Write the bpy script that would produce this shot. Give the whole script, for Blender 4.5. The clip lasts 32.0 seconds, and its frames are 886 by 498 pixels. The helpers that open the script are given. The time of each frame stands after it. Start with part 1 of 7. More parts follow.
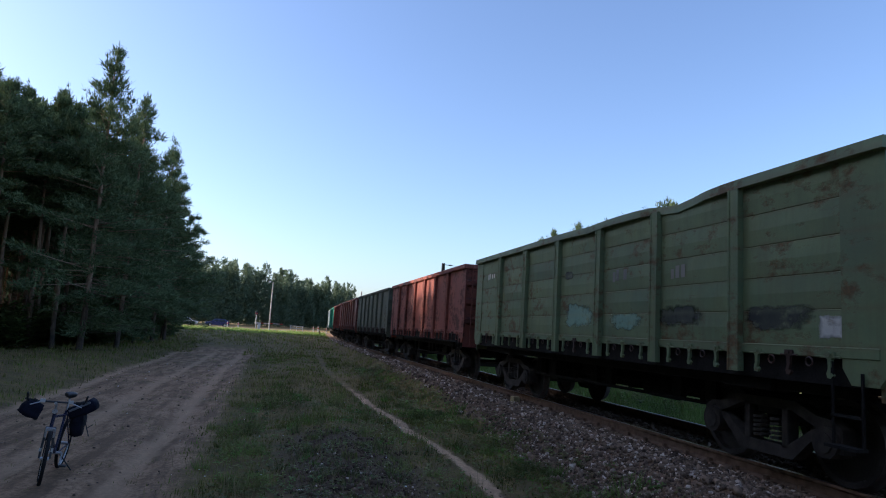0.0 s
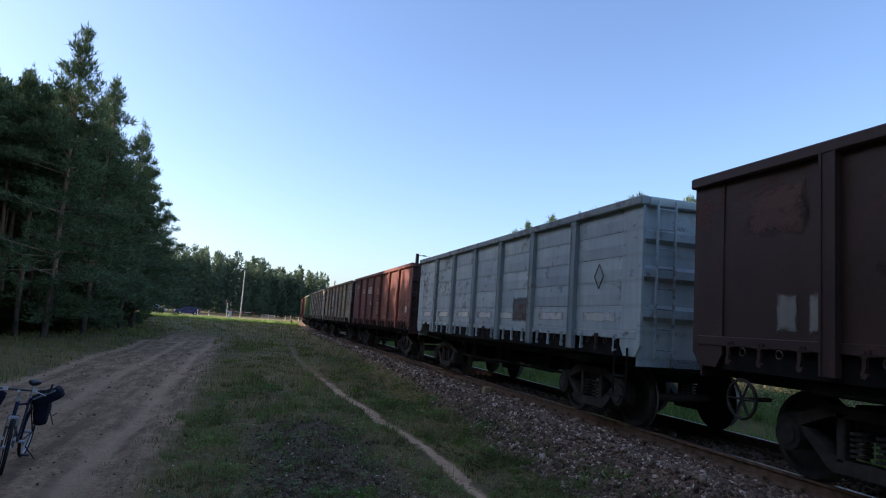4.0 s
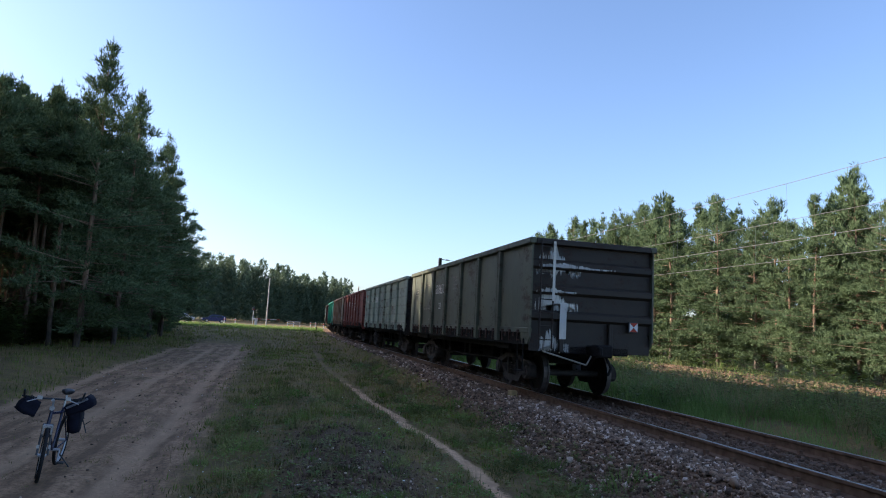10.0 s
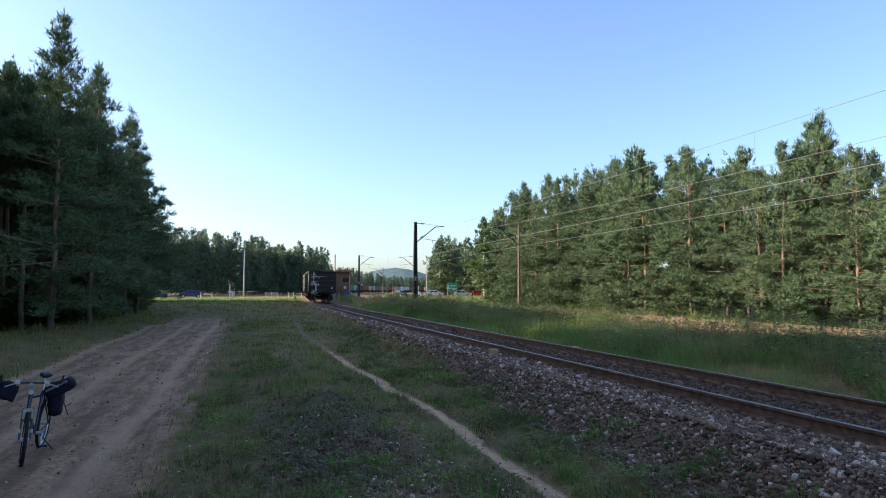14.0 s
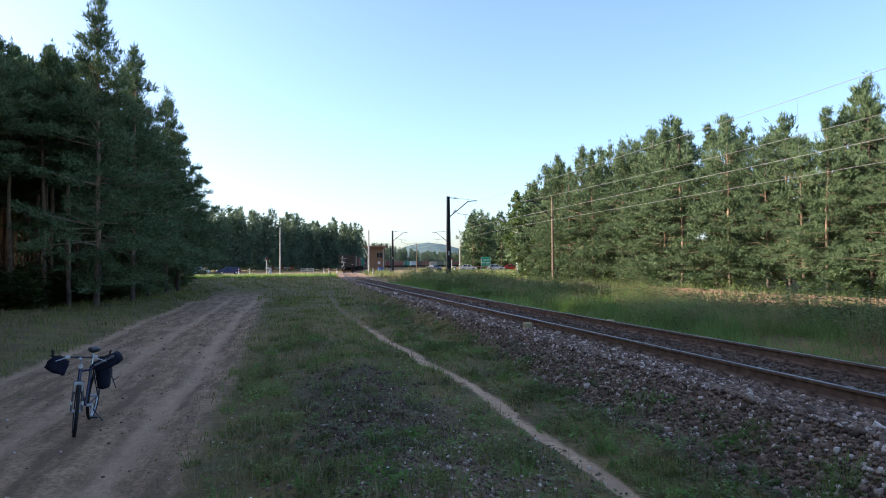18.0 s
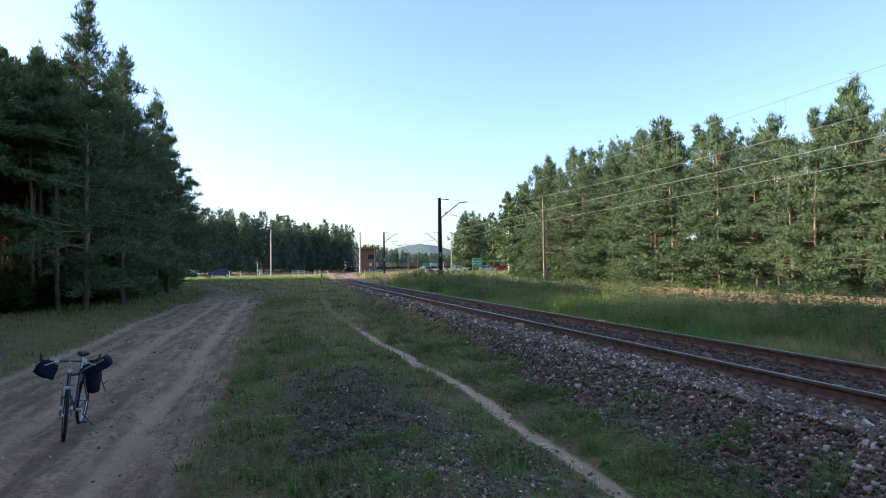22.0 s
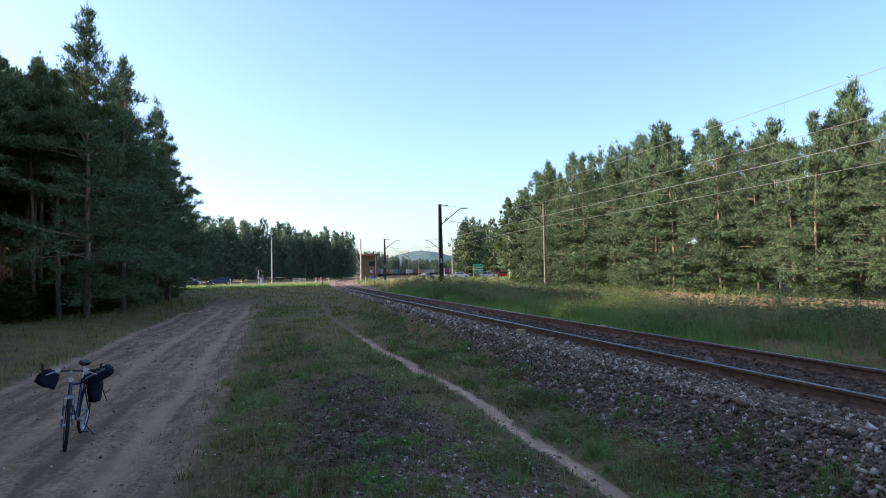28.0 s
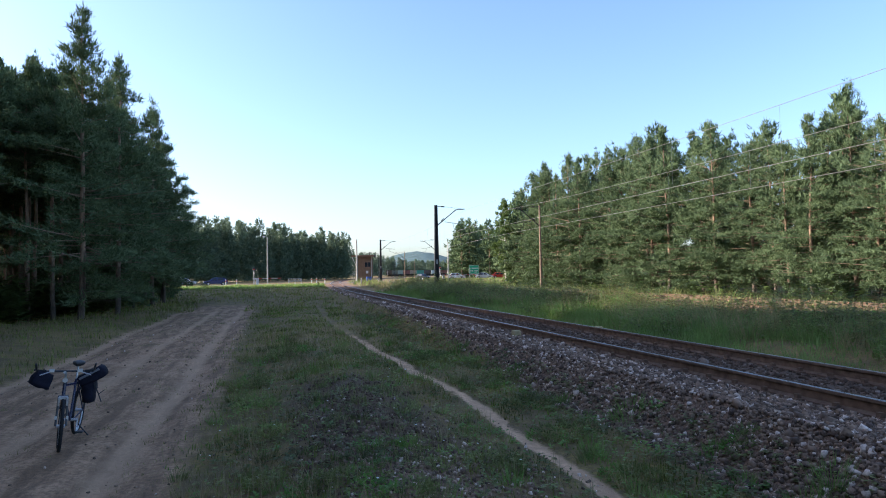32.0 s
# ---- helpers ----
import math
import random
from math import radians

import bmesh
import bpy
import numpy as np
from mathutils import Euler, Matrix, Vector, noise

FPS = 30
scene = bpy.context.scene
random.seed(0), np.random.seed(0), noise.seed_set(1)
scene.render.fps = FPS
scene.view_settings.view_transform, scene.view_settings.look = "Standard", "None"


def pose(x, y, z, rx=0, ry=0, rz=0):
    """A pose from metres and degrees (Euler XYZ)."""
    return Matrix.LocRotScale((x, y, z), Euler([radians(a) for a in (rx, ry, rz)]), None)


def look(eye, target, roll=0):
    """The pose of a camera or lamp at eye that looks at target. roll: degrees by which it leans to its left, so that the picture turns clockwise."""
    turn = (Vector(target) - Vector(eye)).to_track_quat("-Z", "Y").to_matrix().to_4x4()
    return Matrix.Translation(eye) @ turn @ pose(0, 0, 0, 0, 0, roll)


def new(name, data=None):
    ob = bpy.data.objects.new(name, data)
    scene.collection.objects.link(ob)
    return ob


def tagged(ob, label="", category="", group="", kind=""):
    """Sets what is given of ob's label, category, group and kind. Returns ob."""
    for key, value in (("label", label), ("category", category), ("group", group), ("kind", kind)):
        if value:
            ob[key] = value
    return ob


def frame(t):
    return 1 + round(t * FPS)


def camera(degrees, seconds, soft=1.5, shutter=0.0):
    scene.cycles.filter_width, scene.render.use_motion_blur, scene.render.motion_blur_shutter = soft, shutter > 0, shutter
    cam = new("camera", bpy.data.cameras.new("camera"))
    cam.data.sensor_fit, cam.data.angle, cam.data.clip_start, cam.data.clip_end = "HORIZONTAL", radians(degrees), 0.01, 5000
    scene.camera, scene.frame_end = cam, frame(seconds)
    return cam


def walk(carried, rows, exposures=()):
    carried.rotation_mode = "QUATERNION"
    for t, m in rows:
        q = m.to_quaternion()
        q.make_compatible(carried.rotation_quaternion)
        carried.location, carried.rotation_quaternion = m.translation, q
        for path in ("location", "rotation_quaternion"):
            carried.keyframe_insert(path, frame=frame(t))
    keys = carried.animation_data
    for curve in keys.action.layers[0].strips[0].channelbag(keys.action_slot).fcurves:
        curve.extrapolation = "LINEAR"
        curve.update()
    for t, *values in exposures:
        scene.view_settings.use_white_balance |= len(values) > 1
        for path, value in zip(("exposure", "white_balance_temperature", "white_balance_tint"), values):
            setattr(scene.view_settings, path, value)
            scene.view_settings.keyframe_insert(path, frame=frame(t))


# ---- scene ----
cam = camera(69.0, 32.0, soft=1.05)
EYE = (0.0, 0.0, 2.25)

# seconds, yaw, pitch, roll of the hand-held camera, which stays in its place
TURNS = [
    (0.0, -14.37, 7.33, -3.38),
    (0.5, -14.43, 7.05, -3.83),
    (1.0, -14.79, 6.87, -3.68),
    (1.5, -15.54, 6.82, -3.66),
    (2.0, -16.52, 6.74, -3.88),
    (2.5, -17.44, 6.68, -4.04),
    (3.0, -18.05, 6.65, -3.96),
    (3.5, -17.95, 6.63, -3.84),
    (4.0, -16.75, 6.65, -3.95),
    (4.5, -16.13, 6.68, -4.00),
    (6.5, -17.52, 6.62, -3.74),
    (7.0, -18.10, 6.31, -3.53),
    (7.5, -18.73, 6.25, -3.60),
    (8.0, -19.25, 6.30, -3.50),
    (8.5, -19.47, 6.52, -3.39),
    (9.0, -19.27, 6.91, -3.22),
    (9.5, -17.25, 7.11, -3.23),
    (10.0, -14.62, 6.88, -3.06),
    (10.5, -11.78, 6.21, -2.88),
    (11.0, -13.14, 5.62, -1.27),
    (11.5, -14.82, 4.51, 0.67),
    (12.0, -15.44, 3.80, 1.33),
    (12.5, -15.99, 3.53, 1.03),
    (13.0, -16.45, 3.44, 0.45),
    (13.5, -16.75, 3.64, 0.11),
    (15.5, -14.95, 3.21, -0.35),
    (16.0, -14.35, 2.68, 0.46),
    (16.5, -13.88, 2.23, 0.76),
    (17.0, -13.65, 1.80, 0.74),
    (17.5, -13.59, 1.56, 0.51),
    (18.0, -13.55, 1.40, 0.44),
    (18.5, -13.59, 1.26, 0.46),
    (19.0, -13.65, 1.14, 0.40),
    (19.5, -13.75, 1.14, 0.24),
    (20.0, -13.93, 1.23, 0.07),
    (20.5, -14.19, 1.28, -0.03),
    (21.0, -14.34, 1.34, -0.06),
    (21.5, -14.32, 1.37, 0.31),
    (22.0, -14.30, 1.51, 0.74),
    (22.5, -14.19, 1.66, 1.24),
    (23.0, -14.05, 1.81, 1.36),
    (23.5, -13.98, 1.90, 1.31),
    (24.0, -13.89, 1.98, 1.16),
    (24.5, -13.82, 2.08, 0.97),
    (25.0, -13.88, 2.16, 0.75),
    (25.5, -13.98, 2.17, 0.74),
    (27.5, -14.21, 2.11, 1.13),
    (28.0, -14.22, 2.07, 1.20),
    (28.5, -14.28, 2.12, 1.27),
    (29.0, -14.38, 2.21, 1.16),
    (29.5, -14.48, 2.21, 1.09),
    (30.0, -14.57, 2.17, 1.15),
    (30.5, -14.65, 2.16, 1.24),
    (31.0, -14.68, 2.15, 1.24),
    (31.5, -14.65, 2.14, 1.09),
    (32.0, -14.59, 2.15, 1.05),
]
walk(cam, [(t, pose(*EYE, 90 + p, r, y)) for t, y, p, r in TURNS],
     exposures=[(0.0, 0.82, 6350, 17), (9.0, 0.96, 6450, 16), (12.0, 0.88, 6300, 15), (13.0, 1.0, 6350, 14), (16.0, 1.08, 6450, 14), (19.0, 1.28, 6400, 15), (23.0, 1.25, 6350, 15), (28.0, 1.17, 6250, 15), (32.0, 1.17, 6250, 15)])

# ---- sky and sun ----
SUN_TO = Vector((-0.95, 0.31, 0.0)).normalized()
SUN_ELEV = radians(23)
SUN_AZ = math.atan2(SUN_TO.x, SUN_TO.y)
world = bpy.data.worlds.new("sky")
world.use_nodes = True
scene.world = world
_n = world.node_tree.nodes
_sky = _n.new("ShaderNodeTexSky")
_sky.sky_type = "NISHITA"
_sky.sun_disc = False
_sky.sun_elevation = SUN_ELEV
_sky.sun_rotation = SUN_AZ
_sky.air_density, _sky.dust_density, _sky.ozone_density = 0.95, 1.7, 3.6
_n["Background"].inputs["Strength"].default_value = 0.165
world.node_tree.links.new(_sky.outputs["Color"], _n["Background"].inputs["Color"])

sun_data = bpy.data.lights.new("sun", "SUN")
sun_data.energy, sun_data.angle, sun_data.color = 5.0, radians(0.6), (1.0, 0.92, 0.78)
sun = new("sun", sun_data)
_to = Vector((SUN_TO.x * math.cos(SUN_ELEV), SUN_TO.y * math.cos(SUN_ELEV), math.sin(SUN_ELEV)))
sun.matrix_basis = look(_to * 100, (0, 0, 0))


# ---- materials ----
class Graph:
    """Short notation for node trees."""

    def __init__(self, name):
        self.mat = bpy.data.materials.new(name)
        self.mat.use_nodes = True
        self.t = self.mat.node_tree
        self.n = self.t.nodes
        self.b = self.n["Principled BSDF"]
        self._pos = None

    def node(self, kind, **inputs):
        nd = self.n.new(kind)
        for k, v in inputs.items():
            self.put(nd.inputs[k.replace("_", " ")], v)
        return nd

    def put(self, socket, v):
        if isinstance(v, bpy.types.NodeSocket):
            self.t.links.new(v, socket)
        elif v is not None:
            if socket.type == "RGBA" and len(v) == 3:
                v = (*v, 1.0)
            socket.default_value = v

    def coords(self, kind="Object", scale=(1, 1, 1), shift=None):
        tc = self.n.new("ShaderNodeTexCoord")
        mp = self.n.new("ShaderNodeMapping")
        mp.inputs["Scale"].default_value = scale
        self.t.links.new(tc.outputs[kind], mp.inputs["Vector"])
        if shift is not None:
            add = self.n.new("ShaderNodeVectorMath")
            self.t.links.new(mp.outputs[0], add.inputs[0])
            self.t.links.new(shift, add.inputs[1])
            return add.outputs[0]
        return mp.outputs[0]

    def rand_shift(self, size=37.0):
        info = self.n.new("ShaderNodeObjectInfo")
        m = self.math("MULTIPLY", info.outputs["Random"], size)
        c = self.n.new("ShaderNodeCombineXYZ")
        self.put(c.inputs[0], m)
        self.put(c.inputs[1], m)
        return c.outputs[0]

    def noise(self, vec, scale, detail=4.0, rough=0.55):
        nd = self.node("ShaderNodeTexNoise", Vector=vec, Scale=scale, Detail=detail, Roughness=rough)
        return nd.outputs["Fac"]

    def voronoi(self, vec, scale):
        nd = self.node("ShaderNodeTexVoronoi", Vector=vec, Scale=scale)
        return nd.outputs

    def math(self, op, a, b=0.5):
        nd = self.n.new("ShaderNodeMath")
        nd.operation = op
        self.put(nd.inputs[0], a)
        self.put(nd.inputs[1], b)
        return nd.outputs[0]

    def ramp(self, fac, lo, hi, a=0.0, b=1.0):
        nd = self.n.new("ShaderNodeMapRange")
        self.put(nd.inputs["Value"], fac)
        for k, v in (("From Min", lo), ("From Max", hi), ("To Min", a), ("To Max", b)):
            nd.inputs[k].default_value = v
        return nd.outputs[0]

    def mix(self, fac, a, b):
        nd = self.n.new("ShaderNodeMix")
        nd.data_type = "RGBA"
        self.put(nd.inputs[0], fac)
        self.put(nd.inputs[6], a)
        self.put(nd.inputs[7], b)
        return nd.outputs[2]

    def attr(self, name):
        nd = self.n.new("ShaderNodeAttribute")
        nd.attribute_name = name
        return nd.outputs["Fac"]

    def island(self):
        return self.n.new("ShaderNodeNewGeometry").outputs["Random Per Island"]

    def thing(self):
        return self.n.new("ShaderNodeObjectInfo").outputs["Random"]

    def done(self, color, rough=0.8, metal=0.0, bump=None, strength=0.4, dist=0.02, spec=None, translucent=0.0):
        self.put(self.b.inputs["Base Color"], color)
        self.put(self.b.inputs["Roughness"], rough)
        self.put(self.b.inputs["Metallic"], metal)
        if spec is not None:
            self.b.inputs["Specular IOR Level"].default_value = spec
        if bump is not None:
            nd = self.node("ShaderNodeBump", Height=bump, Strength=strength, Distance=dist)
            self.t.links.new(nd.outputs[0], self.b.inputs["Normal"])
        if translucent:
            tr = self.n.new("ShaderNodeBsdfTranslucent")
            self.put(tr.inputs["Color"], color)
            mx = self.n.new("ShaderNodeMixShader")
            mx.inputs[0].default_value = translucent
            self.t.links.new(self.b.outputs[0], mx.inputs[1])
            self.t.links.new(tr.outputs[0], mx.inputs[2])
            self.t.links.new(mx.outputs[0], self.n["Material Output"].inputs["Surface"])
        return self.mat


def plain(name, color, rough=0.6, metal=0.0, vary=0.25, scale=6.0, bump=0.15):
    g = Graph(name)
    v = g.coords("Object", shift=g.rand_shift())
    n1 = g.noise(v, scale)
    n2 = g.noise(v, scale * 9)
    dark = tuple(c * (1 - vary) for c in color)
    lite = tuple(min(1, c * (1 + vary)) for c in color)
    col = g.mix(g.ramp(n1, 0.3, 0.7), dark, lite)
    return g.done(col, g.ramp(n2, 0.3, 0.7, max(0.05, rough - 0.12), min(1, rough + 0.12)), metal, n2, bump, 0.01, spec=0.2 if rough >= 0.75 else None)


def wagon_paint(name, base, under, worn, streak=0.55, rough=0.6, seams=0.0, film=0.0, runs=False):
    """Old paint over steel: base coat, faded fields, soft stains, chips and rust bleeding down in streaks."""
    g = Graph(name)
    sh = g.rand_shift()
    v = g.coords("Object", shift=sh)
    tall = g.coords("Object", scale=(1, 1, 0.09), shift=sh)
    fade = g.noise(v, 0.55, 5, 0.6)
    stain = g.noise(v, 1.7, 7, 0.62)
    chip = g.noise(g.coords("Object", scale=(1, 0.8, 1.3), shift=sh), 5.2, 9, 0.68)
    drip = g.noise(tall, 7.0, 6, 0.6)
    fine = g.noise(v, 26, 4)
    col = g.mix(g.ramp(fade, 0.32, 0.68), tuple(c * 0.74 for c in base), (base[0] * 1.25, base[1] * 1.18, base[2] * 1.02))
    col = g.mix(g.ramp(g.noise(v, 2.6, 6, 0.6), 0.42, 0.68, 0.0, 0.3), col, (base[0] * 0.7, base[1] * 0.84, base[2] * 0.95))
    col = g.mix(g.math("MULTIPLY", g.ramp(drip, 0.45, 0.78), streak), col, tuple(c * 0.5 + u * 0.2 for c, u in zip(base, under)))
    soft = tuple(c * 0.5 + u * 0.5 for c, u in zip(base, under))
    col = g.mix(g.ramp(g.math("ADD", stain, g.math("MULTIPLY", drip, 0.2)), 0.50, 0.86, 0.0, min(0.55, 0.1 + worn * 1.5)), col, soft)
    rust = g.mix(g.ramp(fine, 0.35, 0.65), under, tuple(c * 0.6 for c in under))
    z = g.n.new("ShaderNodeSeparateXYZ")
    g.put(z.inputs[0], g.coords("Object"))
    lap = g.math("ABSOLUTE", g.math("SUBTRACT", g.math("FRACT", g.math("DIVIDE", g.math("SUBTRACT", z.outputs[2], 1.49), 0.38)), 0.5))
    lap = g.math("MULTIPLY", g.ramp(lap, 0.36, 0.5), seams)
    mid = 0.62 - worn * 0.2
    spot = g.math("ADD", chip, g.math("MULTIPLY", g.math("SUBTRACT", g.noise(v, 0.8, 4), 0.5), 0.85))
    edge = g.ramp(g.math("ADD", spot, g.math("MULTIPLY", lap, 0.045)), mid - 0.02, mid + 0.13, 0.0, 0.8)
    col = g.mix(g.math("MULTIPLY", lap, 0.22), col, under)
    col = g.mix(edge, col, rust)
    col = g.mix(g.ramp(fine, 0.35, 0.65, 0.0, 0.16), col, tuple(c * 0.6 for c in base))
    height = g.math("ADD", g.math("MULTIPLY", edge, -0.3), g.math("MULTIPLY", g.noise(v, 0.8, 2), 2.2))
    mat = g.done(col, g.mix(edge, (rough,) * 3, (0.9,) * 3), 0.0, height, 0.35, 0.03, spec=0.35)
    if film:
        # the coat flakes off towards its rim ("worn" is 1 there)
        whole = g.math("ADD", g.math("SUBTRACT", 1.0, g.attr("worn")), g.math("MULTIPLY", g.math("SUBTRACT", g.noise(tall, 16.0, 6, 0.65) if runs else g.noise(v, 4.5, 8, 0.68), 0.5), film))
        mx = g.n.new("ShaderNodeMixShader")
        g.put(mx.inputs[0], g.ramp(whole, 0.08, 0.78))
        g.t.links.new(g.n.new("ShaderNodeBsdfTransparent").outputs[0], mx.inputs[1])
        g.t.links.new(g.b.outputs[0], mx.inputs[2])
        g.t.links.new(mx.outputs[0], g.n["Material Output"].inputs["Surface"])
    return mat


RUST = (0.18, 0.085, 0.038)
PAINT = {
    "green": wagon_paint("green_wagon_paint", (0.18, 0.24, 0.13), RUST, 0.2, seams=1.0),
    "red": wagon_paint("red_wagon_paint", (0.27, 0.072, 0.05), (0.07, 0.034, 0.028), 0.5),
    "dark": wagon_paint("dark_wagon_paint", (0.12, 0.13, 0.092), (0.09, 0.06, 0.04), 0.2),
    "brown": wagon_paint("brown_wagon_paint", (0.205, 0.068, 0.048), (0.09, 0.04, 0.03), 0.25),
    "grey": wagon_paint("grey_wagon_paint", (0.50, 0.43, 0.335), RUST, 0.4, seams=1.0),
    "tan": wagon_paint("tan_wagon_paint", (0.44, 0.355, 0.245), RUST, 0.42, seams=1.0),
    "pale": wagon_paint("pale_blue_wagon_paint", (0.47, 0.55, 0.57), (0.2, 0.14, 0.10), 0.02, seams=1.0),
    "mint": wagon_paint("pale_green_wagon_paint", (0.32, 0.37, 0.295), (0.12, 0.06, 0.04), 0.1, seams=1.0),
    "teal": wagon_paint("teal_wagon_paint", (0.03, 0.27, 0.19), (0.10, 0.07, 0.05), 0.10),
    # near-black coat for end walls, with their shade put into the colour
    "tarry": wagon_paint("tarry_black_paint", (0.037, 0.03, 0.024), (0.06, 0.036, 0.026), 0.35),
    # dark brown wagon's own coat; also puts shade into other wagons' end walls
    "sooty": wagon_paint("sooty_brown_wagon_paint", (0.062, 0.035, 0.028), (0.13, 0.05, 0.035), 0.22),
    # next two: panel colours darkened, the posts' shade mixed into the paint
    "greypost": wagon_paint("grey_post_paint", (0.29, 0.24, 0.185), RUST, 0.35),
    "palepost": wagon_paint("pale_blue_post_paint", (0.30, 0.345, 0.35), (0.15, 0.11, 0.08), 0.25),
    "patchpost": wagon_paint("rusted_post_paint", (0.29, 0.18, 0.11), (0.12, 0.06, 0.04), 0.25),
    "patch": wagon_paint("rusted_blue_wagon_paint", (0.38, 0.30, 0.21), (0.13, 0.065, 0.042), 0.6, seams=1.0),
}
M_BLUE = wagon_paint("faded_blue_patch", (0.28, 0.43, 0.47), (0.42, 0.33, 0.22), 0.42, seams=1.0, film=2.6)
M_GREYPATCH = wagon_paint("grey_patch", (0.13, 0.14, 0.145), RUST, 0.18, seams=1.0, film=0.7)
M_SAGE = wagon_paint("grey_green_repaint", (0.27, 0.29, 0.24), RUST, 0.4, seams=1.0, film=2.2)
M_BLACKPLATE = plain("flat_black_paint", (0.035, 0.035, 0.035), 0.7, 0, 0.3, 5)
M_GREENPATCH = wagon_paint("dark_green_patch", (0.085, 0.12, 0.095), (0.30, 0.26, 0.2), 0.35, seams=1.0, film=2.0)
M_TURQ = wagon_paint("faded_turquoise_patch", (0.21, 0.36, 0.29), (0.3, 0.34, 0.18), 0.45, seams=1.0, film=2.4)
M_PINK = wagon_paint("faded_pink_patch", (0.33, 0.14, 0.12), RUST, 0.12, seams=0.0, film=1.2)
M_OXIDE = wagon_paint("red_oxide_patch", (0.12, 0.05, 0.036), (0.05, 0.03, 0.025), 0.26, seams=0.0, film=2.2)
M_YELLOWPATCH = wagon_paint("faded_yellow_patch", (0.33, 0.30, 0.12), RUST, 0.15, seams=0.0, film=2.2)
M_BLACKPATCH = wagon_paint("black_patch", (0.028, 0.03, 0.032), (0.22, 0.25, 0.14), 0.3, seams=1.0, film=2.2)
M_WHITEPAINT = wagon_paint("white_marking_paint", (0.74, 0.72, 0.67), (0.3, 0.24, 0.19), 0.1, seams=0.0, film=1.1)
M_RUNS = wagon_paint("white_paint_runs", (0.62, 0.62, 0.60), (0.25, 0.22, 0.2), 0.1, film=4.2, runs=True)
M_WHITE_BRIGHT = plain("white_reflector_paint", (0.72, 0.72, 0.7), 0.5, 0, 0.1, 6, 0.05)
M_FADEDWHITE = wagon_paint("faded_marking_paint", (0.30, 0.285, 0.255), (0.14, 0.09, 0.07), 0.3, seams=0.0, film=1.1)
M_REDMARK = wagon_paint("red_marking_paint", (0.55, 0.06, 0.035), RUST, 0.15, seams=0.0, film=1.1)
M_UNDER = plain("greasy_underframe_steel", (0.014, 0.012, 0.011), 0.8, 0.0, 0.4, 5)
M_BOGIE = plain("cast_bogie_steel", (0.05, 0.042, 0.036), 0.85, 0.0, 0.4, 7)
M_WHEEL = plain("rolled_wheel_steel", (0.024, 0.020, 0.018), 0.7, 0.0, 0.4, 5)
M_TREAD = plain("worn_wheel_tread", (0.12, 0.105, 0.095), 0.55, 0.6, 0.2, 12, 0.02)
M_RAILSIDE = plain("rusty_rail_side", (0.17, 0.105, 0.07), 0.85, 0.0, 0.35, 9)
M_RAILTOP = plain("worn_rail_head", (0.27, 0.27, 0.29), 0.33, 1.0, 0.12, 3, 0.03)
M_SLEEPER = plain("weathered_sleeper", (0.115, 0.075, 0.05), 0.9, 0.0, 0.4, 8, 0.4)
M_CONCRETE = plain("weathered_concrete", (0.42, 0.40, 0.36), 0.85, 0.0, 0.2, 5, 0.3)
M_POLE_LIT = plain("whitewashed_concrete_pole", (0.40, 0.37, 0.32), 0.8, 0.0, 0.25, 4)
M_MAST = plain("dark_painted_mast_steel", (0.03, 0.026, 0.023), 0.7, 0.0, 0.3, 4)
M_WIRE = plain("copper_line_wire", (0.33, 0.30, 0.27), 0.45, 0.6, 0.15, 3)
M_STEEL = plain("galvanised_steel", (0.42, 0.43, 0.44), 0.45, 0.7, 0.15, 8)


